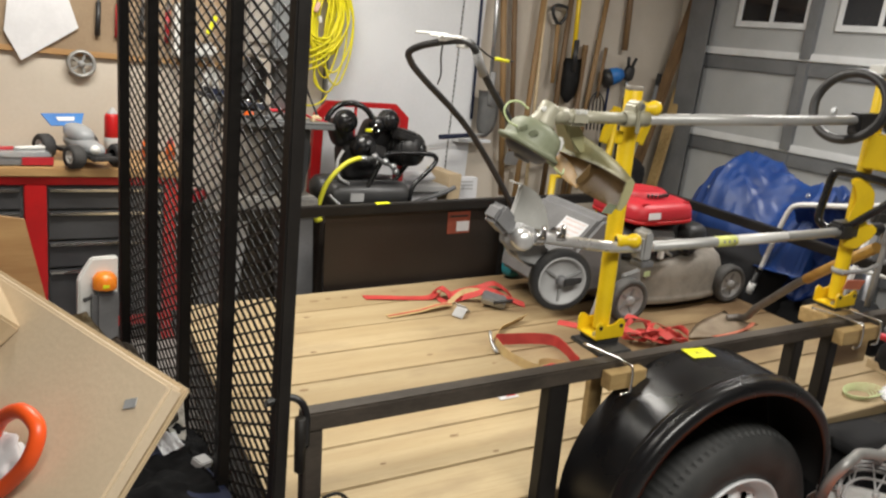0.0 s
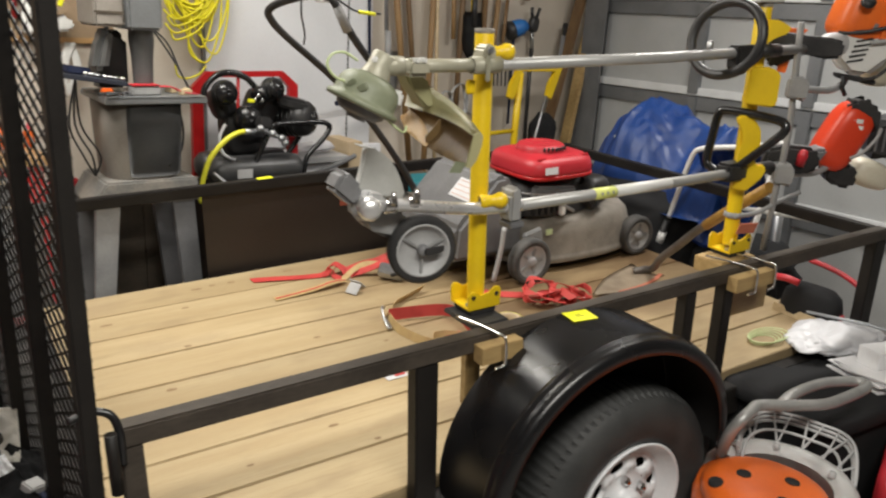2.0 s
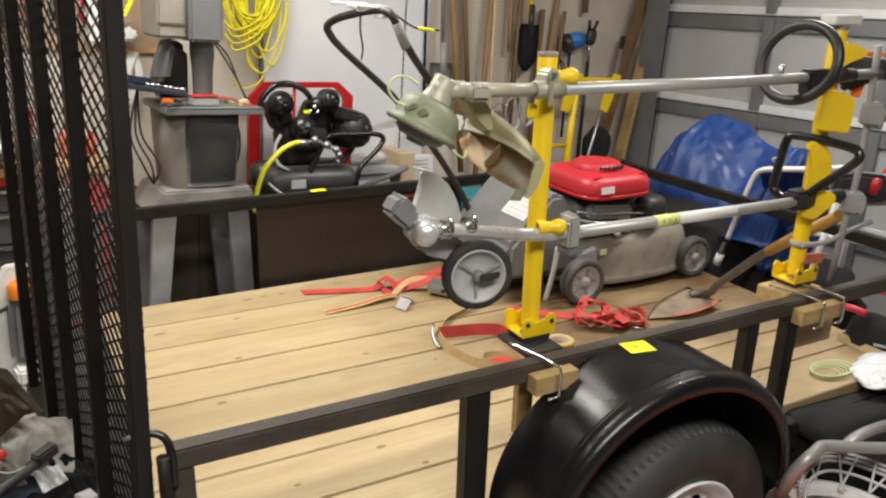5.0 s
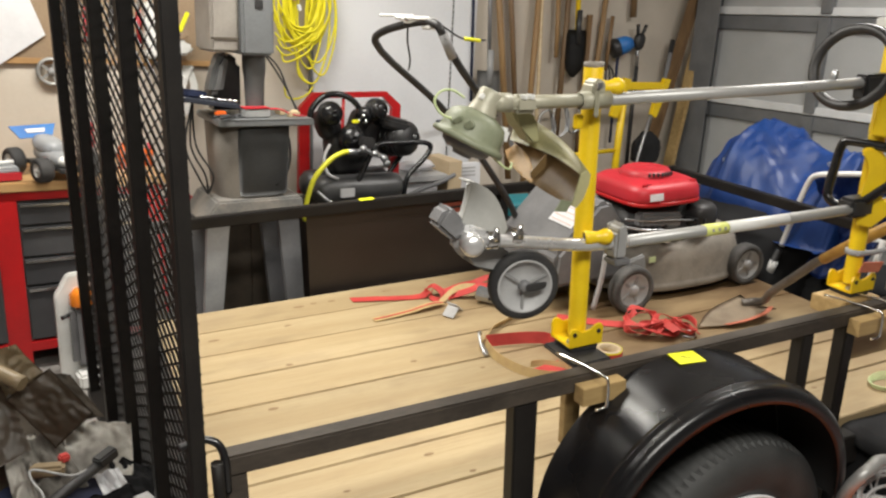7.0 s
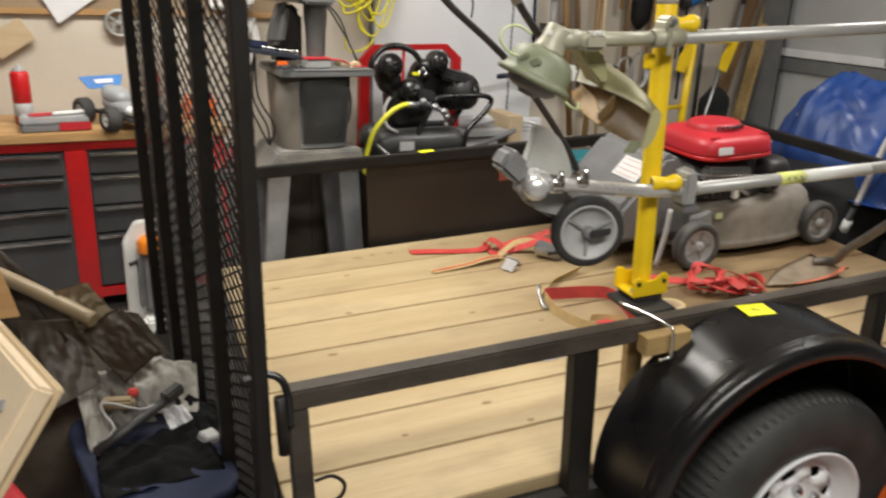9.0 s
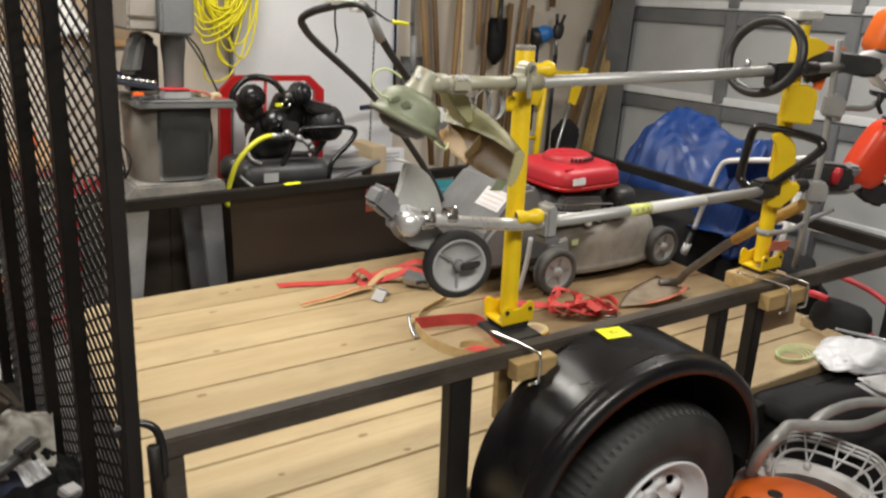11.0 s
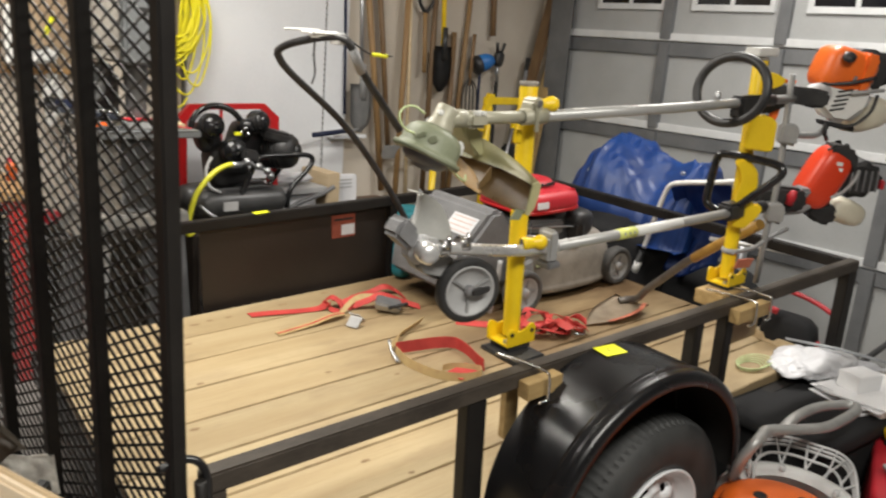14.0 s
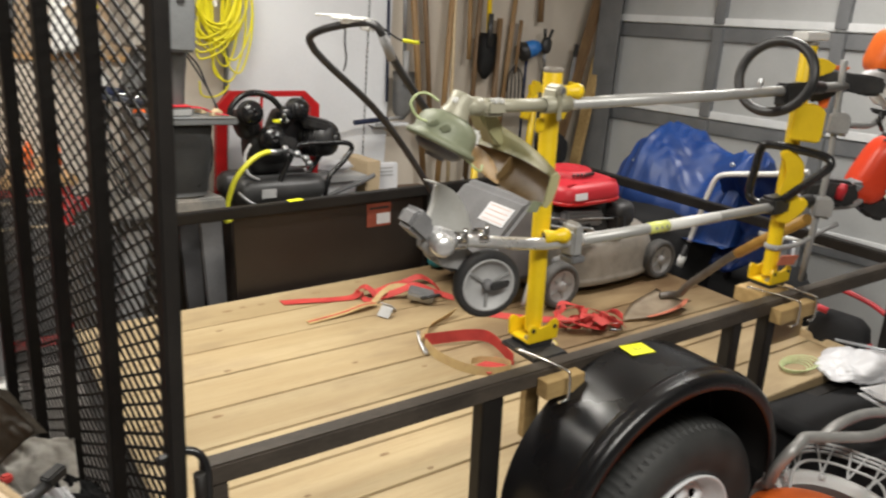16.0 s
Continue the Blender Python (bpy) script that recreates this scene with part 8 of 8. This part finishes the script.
for a in (-30, 25, 80):
    b = B(); lathe(b, [(0.009, 0.0), (0.008, 0.012), (0, 0.013)], (-0.02 + 0.158 * math.cos(radians(a)), 0.02 + 0.158 * math.sin(radians(a)), 0.366), (0, 0, 1), 10); part("rim_clip", b, "grey_light", bw)
b = B(); lathe(b, [(0.142, 0.0), (0.144, 0.015), (0.136, 0.03), (0.11, 0.042), (0.06, 0.049), (0.0, 0.05)], (-0.065, 0.005, 0.335), (0.0, 0.0, 1), 36); part("engine_cover", b, "orange", bw, "orange engine cover")
for x, y in ((-0.16, 0.078), (-0.087, 0.053), (-0.019, -0.03), (-0.11, -0.06)):
    d = math.hypot(x + 0.065, y - 0.005)
    b = B(); lathe(b, [(0.0, 0.0), (0.015, 0.0), (0.0165, 0.0012), (0.0175, -0.008)], (x, y, 0.3875 - 0.7 * d * d), (x + 0.065, y - 0.005, 0.72), 16); part("vent_hole", b, "sooty_black", bw)
b = B(); tube(b, smooth_path([(-0.005, 0.162, 0.35), (-0.025, 0.14, 0.42), (-0.02, 0.12, 0.47), (0.015, 0.116, 0.488), (0.056, 0.118, 0.492), (0.12, 0.078, 0.492), (0.209, 0.03, 0.492), (0.3, 0.018, 0.492), (0.4, 0.016, 0.492), (0.432, 0.034, 0.49), (0.415, 0.062, 0.488), (0.334, 0.1, 0.486), (0.214, 0.116, 0.478), (0.17, 0.13, 0.44)], 5), 0.0145, 12); part("tube_handle", b, "dull_alu", bw, "silver bent tube handle")
GR = [(0.01, 0.13, 0.395), (0.09, 0.165, 0.412), (0.17, 0.16, 0.42), (0.222, 0.11, 0.42), (0.24, 0.045, 0.42), (0.255, -0.012, 0.415), (0.232, -0.055, 0.4), (0.15, -0.1, 0.37), (0.075, -0.125, 0.35)]
for q in (0.0, 0.013, 0.026):
    b = B(); tube(b, smooth_path([(p[0] * (1 - q), p[1] * (1 - q), p[2] - 0.8 * q) for p in GR], 5), 0.0045, 8); part("grille_frame", b, "grey_light", bw)
P_ = smooth_path(GR, 5)
for k in range(14):
    p = P_[min(3 * k, len(P_) - 1)]
    a = math.atan2(p[1] - 0.02, p[0] + 0.02) + (0.12 if k % 2 else -0.12)
    b = B(); tube(b, [p, (-0.02 + 0.165 * math.cos(a), 0.02 + 0.165 * math.sin(a), 0.35)], 0.003, 6); part("grille_bar", b, "grey_light", bw)
b = B(); tube(b, smooth_path([(p[0] * 0.83 - 0.003, p[1] * 0.83 + 0.003, p[2] - 0.03) for p in GR], 5), 0.004, 8); part("inner_hoop", b, "grey_light", bw)

gc = thing("gas_can", "red plastic gas can with yellow spout cap", "gas can", pose(1.87, -0.645, 0, 0, 0, 17))
b = B(); oval(b, 0, 0, 0.26, 0.12, [(0.97, 0.0), (1, 0.012), (1.0, 0.285), (0.975, 0.305), (0.9, 0.312), (0.3, 0.315)], 40, 7); part("body", b, "red_plastic", gc)
b = B(); lathe(b, [(0.027, 0.0), (0.029, 0.026), (0.022, 0.034), (0, 0.035)], (0.17, 0.067, 0.338), (0.05, 0.25, 0.95), 18); part("cap", b, "yellow", gc, "yellow screw cap")
b = B(); lathe(b, [(0.026, 0.0), (0.024, 0.028), (0.02, 0.034), (0.0, 0.034)], (0.17, 0.067, 0.308), (0, 0.1, 1), 18); part("spout_neck", b, "black_plastic", gc)
b = B(); tube(b, smooth_path([(-0.12, 0.04, 0.29), (-0.11, 0.06, 0.34), (-0.06, 0.09, 0.34), (-0.04, 0.07, 0.31)], 5), 0.008, 8); part("carry_handle", b, "grey_light", gc)
b = B(); tube(b, [(2.3, -0.283, 0.402), (3.61, -0.13, 0.252)], 0.012, 8); solid("black_pole", b, "black_plastic", "long black pole laid between bin and garage door", "pole")

# ---- heap at the gate ----
tt = thing("plastic_tote", "red plastic tote standing on the garage floor", "tote", pose(-0.66, -0.02, 0, 0, 0, 21))
b = B(); oval(b, 0, 0, 0.22, 0.26, [(0.9, 0.0), (0.92, 0.01), (1.0, 0.52), (1.04, 0.525), (1.04, 0.55), (1.0, 0.553)], 36, 7); part("tub", b, "red_plastic", tt)
# a flat carton leans across the tote; its face holds a cable and wrappings
CU, CV, CN = Vector((-0.2988, 0.9543, 0)), Vector((-0.5595, -0.1752, -0.8101)), Vector((-0.7731, -0.2421, 0.5863))
CM = Matrix((CU, CV, CN)).transposed().to_4x4()
CM.translation = (-0.372, -0.388, 0.96)
cbx = thing("cardboard_box", "pale tan flattened cardboard carton leaning on a red tote", "box", CM)
b = B(); box(b, (0.0, 0.0, -0.022), (0.62, 0.5, 0.0), 0.004); part("carton", b, "kraft", cbx)
b = B(); box(b, (0.004, 0.26, 0.0012), (0.6, 0.263, 0.0026)); part("flap_seam", b, "cardboard", cbx)
b = B(); box(b, (0.0, -0.004, -0.03), (0.62, 0.5, -0.0235), 0.002); part("back_panel", b, "cardboard", cbx)
b = B(); obox(b, (0.046, 0.043, 0.0016), (0.02, 0.012, 0.001), (0, 0, 30)); part("tape_scrap", b, "clear_plastic", cbx)
oc = B(); tube(oc, smooth_path([(0.268, 0.204, 0.012), (0.223, 0.182, 0.02), (0.204, 0.141, 0.035), (0.161, 0.115, 0.045), (0.12, 0.12, 0.04), (0.115, 0.153, 0.03), (0.139, 0.19, 0.018), (0.169, 0.228, 0.012), (0.205, 0.255, 0.012)], 6), 0.01, 10); solid("orange_cable", oc, "cable_orange", "thick orange cable looped on the cardboard", "cable", CM)
oc = B(); tube(oc, smooth_path([(0.318, 0.178, 0.012), (0.286, 0.168, 0.02), (0.253, 0.172, 0.024), (0.263, 0.192, 0.02), (0.287, 0.192, 0.012)], 6), 0.01, 10); solid("orange_cable", oc, "cable_orange", "short orange cable end on the cardboard", "cable", CM)
b = B(); obox(b, (0.43, 0.055, 0.03), (0.15, 0.07, 0.058), (8, 0, -16), 0.004); solid("small_carton", b, "cardboard", "small tan carton resting on the cardboard", "carton", CM)
b = B(); crumpled(b, 0, 0, 0.012, 0.05, 0.035, 0.016, 9, 0.4); solid("plastic_bag", b, "paper", "crumpled white plastic wrap on the cardboard", "bag", CM @ pose(0.36, 0.14, 0.003))
b = B(); crumpled(b, 0, 0, 0.01, 0.045, 0.03, 0.012, 14, 0.4); solid("plastic_bag", b, "paper", "crumpled white plastic wrap beside orange cable", "bag", CM @ pose(0.185, 0.185, 0.003))
b = B(); crumpled(b, 0, 0, 0.012, 0.035, 0.03, 0.03, 17, 0.4); solid("pink_wrapper", b, "strap_red", "small red wrapper lying on the cardboard", "wrapper", CM @ pose(0.44, 0.1, 0.004))


b = B(); prism(b, [(-0.56, 1.025), (-0.468, 1.009), (-0.42, 0.78), (-0.54, 0.78)], (1, 0, 0), (0, 0, 1), 0.008, (0, 0.24, 0), 0.001); solid("tan_board", b, "bench_wood", "golden brown board standing behind the cardboard", "board")


def crumple_sheet(bm, quad, seed, amp=0.03, n=26):
    """A stiff sheet between four corners, with folds."""
    a, c, d, e = [Vector(p) for p in quad]
    nrm = (c - a).cross(e - a).normalized()
    rows = []
    for i in range(n + 1):
        u = i / n
        row = []
        for j in range(n + 1):
            v = j / n
            p = a.lerp(c, u).lerp(e.lerp(d, u), v)
            q = Vector((u * 2.2 + seed, v * 2.2, seed * 0.7))
            row.append(bm.verts.new(p + nrm * amp * (ridge(q) + 0.45 * ridge(q * 2.4) + 0.15 * noise.noise(q * 6))))
        rows.append(row)
    for A, D in zip(rows, rows[1:]):
        for k in range(n):
            f = bm.faces.new((A[k], A[k + 1], D[k + 1], D[k])); f.smooth = True
    bmesh.ops.solidify(bm, geom=bm.faces[:], thickness=0.003)
    return bm


pb = thing("plastic_bag", "crumpled white plastic bag lying on the bin", "bag", pose(2.17, -0.19, 0.389, 0, 0, -14))
b = B(); crumpled(b, 0, 0, 0.034, 0.175, 0.1, 0.04, 5, 0.3, 2.2, 5)
for v in b.verts:
    q = v.co * 9
    v.co += 0.016 * ridge(q * 0.8 + Vector((3, 0, 1))) * v.co.normalized() + Vector((0, 0, 0.011 * ridge(q * 1.5)))
    v.co.z = max(v.co.z, 0.004)
part("body", b, "bag_white", pb)
b = B(); crumple_sheet(b, ((0.06, -0.02, 0.07), (0.2, -0.02, 0.05), (0.26, -0.15, 0.05), (0.08, -0.13, 0.05)), 4.1, 0.014, 24); part("loose_end", b, "bag_white", pb)
ob = thing("open_carton", "open dark brown carton with bent crumpled flaps", "carton", pose(0, 0, 0))
b = B(); lumpy(b, (0.3, 0.34, 0.5), 4.0, 0.1)
for v in b.verts:
    v.co += Vector((-0.4, 0.8, 0))
part("body", b, "dark_brown", ob)
for k, (quad, m_) in enumerate(((((-0.336, 0.593, 0.57), (-0.244, 0.609, 0.62), (-0.167, 0.545, 0.52), (-0.25, 0.55, 0.45)), "brown_card"),
                                (((-0.371, 0.616, 0.675), (-0.3, 0.66, 0.67), (-0.255, 0.64, 0.6), (-0.33, 0.6, 0.565)), "kraft_dim"),
                                (((-0.58, 0.98, 0.69), (-0.487, 0.932, 0.68), (-0.324, 0.6, 0.6), (-0.46, 0.7, 0.48)), "dark_brown"),
                                (((-0.6, 0.9, 0.62), (-0.5, 0.82, 0.7), (-0.36, 0.6, 0.56), (-0.48, 0.6, 0.46)), "dark_brown"),
                                (((-0.3, 0.66, 0.6), (-0.2, 0.65, 0.58), (-0.14, 0.58, 0.49), (-0.22, 0.57, 0.5)), "dark_brown"),
                                (((-0.46, 0.66, 0.6), (-0.33, 0.62, 0.6), (-0.3, 0.55, 0.46), (-0.42, 0.5, 0.44)), "brown_card"))):
    b = B(); crumple_sheet(b, quad, 1.7 * k + 2, 0.007); part("flap", b, m_, ob)
b = B(); tube(b, smooth_path([(-0.53, 0.78, 0.7), (-0.42, 0.67, 0.665), (-0.3, 0.56, 0.615)], 6), 0.017, 12); solid("paper_roll", b, "kraft_dim", "glossy tan rolled paper lying across the carton flaps", "roll")

# rags, gloves and black tool in the corner of the gate
rb = thing("low_bin", "low dark blue bin holding rags by the gate", "bin", pose(-0.22, 0.42, 0, 0, 0, 10))
b = B(); oval(b, 0, 0, 0.13, 0.22, [(0.9, 0.0), (1.0, 0.32), (1.04, 0.325), (1.04, 0.34), (0.9, 0.34)], 30, 5); part("tub", b, "navy", rb)
b = B(); oval(b, 0, 0, 0.14, 0.232, [(0.96, 0.318), (1.0, 0.32), (1.0, 0.338), (0.97, 0.342), (0.93, 0.342)], 30, 5); part("rim", b, "navy", rb)
for k, (quad, m_) in enumerate(((((-0.23, 0.65, 0.47), (-0.085, 0.6, 0.46), (-0.1, 0.5, 0.37), (-0.235, 0.54, 0.38)), "pale_rag"),
                                (((-0.185, 0.475, 0.41), (-0.135, 0.475, 0.42), (-0.1, 0.39, 0.345), (-0.16, 0.4, 0.345)), "bright_paper"),
                                (((-0.36, 0.64, 0.46), (-0.29, 0.63, 0.47), (-0.27, 0.5, 0.38), (-0.345, 0.44, 0.36)), "pale_rag"),
                                (((-0.33, 0.6, 0.47), (-0.25, 0.58, 0.48), (-0.2, 0.48, 0.39), (-0.3, 0.47, 0.385)), "grey_cloth"),
                                (((-0.33, 0.41, 0.39), (-0.12, 0.44, 0.395), (-0.08, 0.28, 0.36), (-0.33, 0.26, 0.36)), "black_cloth"),
                                (((-0.15, 0.56, 0.4), (-0.06, 0.52, 0.39), (-0.04, 0.36, 0.33), (-0.13, 0.36, 0.34)), "black_cloth"))):
    b = B(); crumple_sheet(b, quad, 3.3 * k + 1, 0.02)
    solid("rag", b, m_, "crumpled work rag heaped in the low bin", "rag", pose(0, 0, 0), "rags")
b = B(); crumpled(b, 0, 0, 0.14, 0.08, 0.1, 0.22, 33, 0.3, 2.2, 5); solid("canvas_sack", b, "grey_cloth", "slumped grey canvas sack standing by the gate", "sack", pose(-0.2, 0.83, 0.0))
bt = thing("black_tool", "black metal stand with wire bail lying on the rags", "stand", pose(0, 0, 0))
b = B(); tube(b, [(-0.328, 0.357, 0.405), (-0.24, 0.405, 0.43), (-0.146, 0.461, 0.455)], 0.012, 8); obox(b, (-0.16, 0.453, 0.457), (0.05, 0.028, 0.026), (0, -12, 31), 0.004); part("bar", b, "black_plastic", bt)
b = B(); tube(b, smooth_path([(-0.321, 0.372, 0.415), (-0.288, 0.376, 0.44), (-0.306, 0.43, 0.455), (-0.3, 0.47, 0.455), (-0.233, 0.42, 0.45), (-0.2, 0.43, 0.45)], 3), 0.003, 6); part("wire_bail", b, "grey_mid", bt)
b = B(); obox(b, (-0.272, 0.5, 0.43), (0.07, 0.03, 0.026), (0, 0, -16), 0.006); part("yellow_grip", b, "kraft_dim", bt)
b = B(); obox(b, (-0.238, 0.51, 0.445), (0.022, 0.02, 0.018), (0, 0, 20), 0.004); part("red_knob", b, "strap_red", bt)
b = B(); obox(b, (-0.097, 0.379, 0.372), (0.04, 0.034, 0.02), (15, 10, 30), 0.003); solid("white_block", b, "grey_light", "small pale plastic block lying on the rags", "block")

# white and orange machine at the bench foot
cs = thing("cordless_tool", "white and grey tool with amber lens by the bench", "tool", pose(-0.08, 1.84, 0, 0, 0, 8))
b = B(); prism(b, [(-0.07, 0.0), (0.08, 0.0), (0.08, 0.44), (-0.02, 0.44), (-0.07, 0.36)], (1, 0, 0), (0, 0, 1), 0.03, (0, 0.03, 0), 0.006); part("white_shell", b, "white_plastic", cs)
b = B(); obox(b, (0.02, -0.01, 0.2), (0.1, 0.06, 0.24), (0, 0, 0), 0.02); part("grey_body", b, "grey_plastic", cs)
b = B(); lathe(b, [(0.045, 0.0), (0.045, 0.04), (0.03, 0.06), (0, 0.065)], (0.02, -0.01, 0.325), (0, 0, 1), 20); part("amber_lens", b, "amber_lens", cs)
b = B(); box(b, (0.0, -0.055, 0.335), (0.025, -0.05, 0.35), 0.001); part("yellow_sticker", b, "note_yellow", cs)
b = B(); tube(b, [(-0.03, -0.01, 0.29), (-0.06, -0.02, 0.285)], 0.008, 8); part("lever", b, "black_plastic", cs)
b = B(); box(b, (-0.03, -0.08, 0.0), (0.09, 0.0, 0.06), 0.01); part("white_foot", b, "white_plastic", cs)
b = B(); crumpled(b, 0, 0, 0.04, 0.05, 0.04, 0.06, 31, 0.2); solid("white_cup", b, "white_plastic", "crushed white cup lying on the floor", "cup", pose(0.66, 1.86, 0.0))
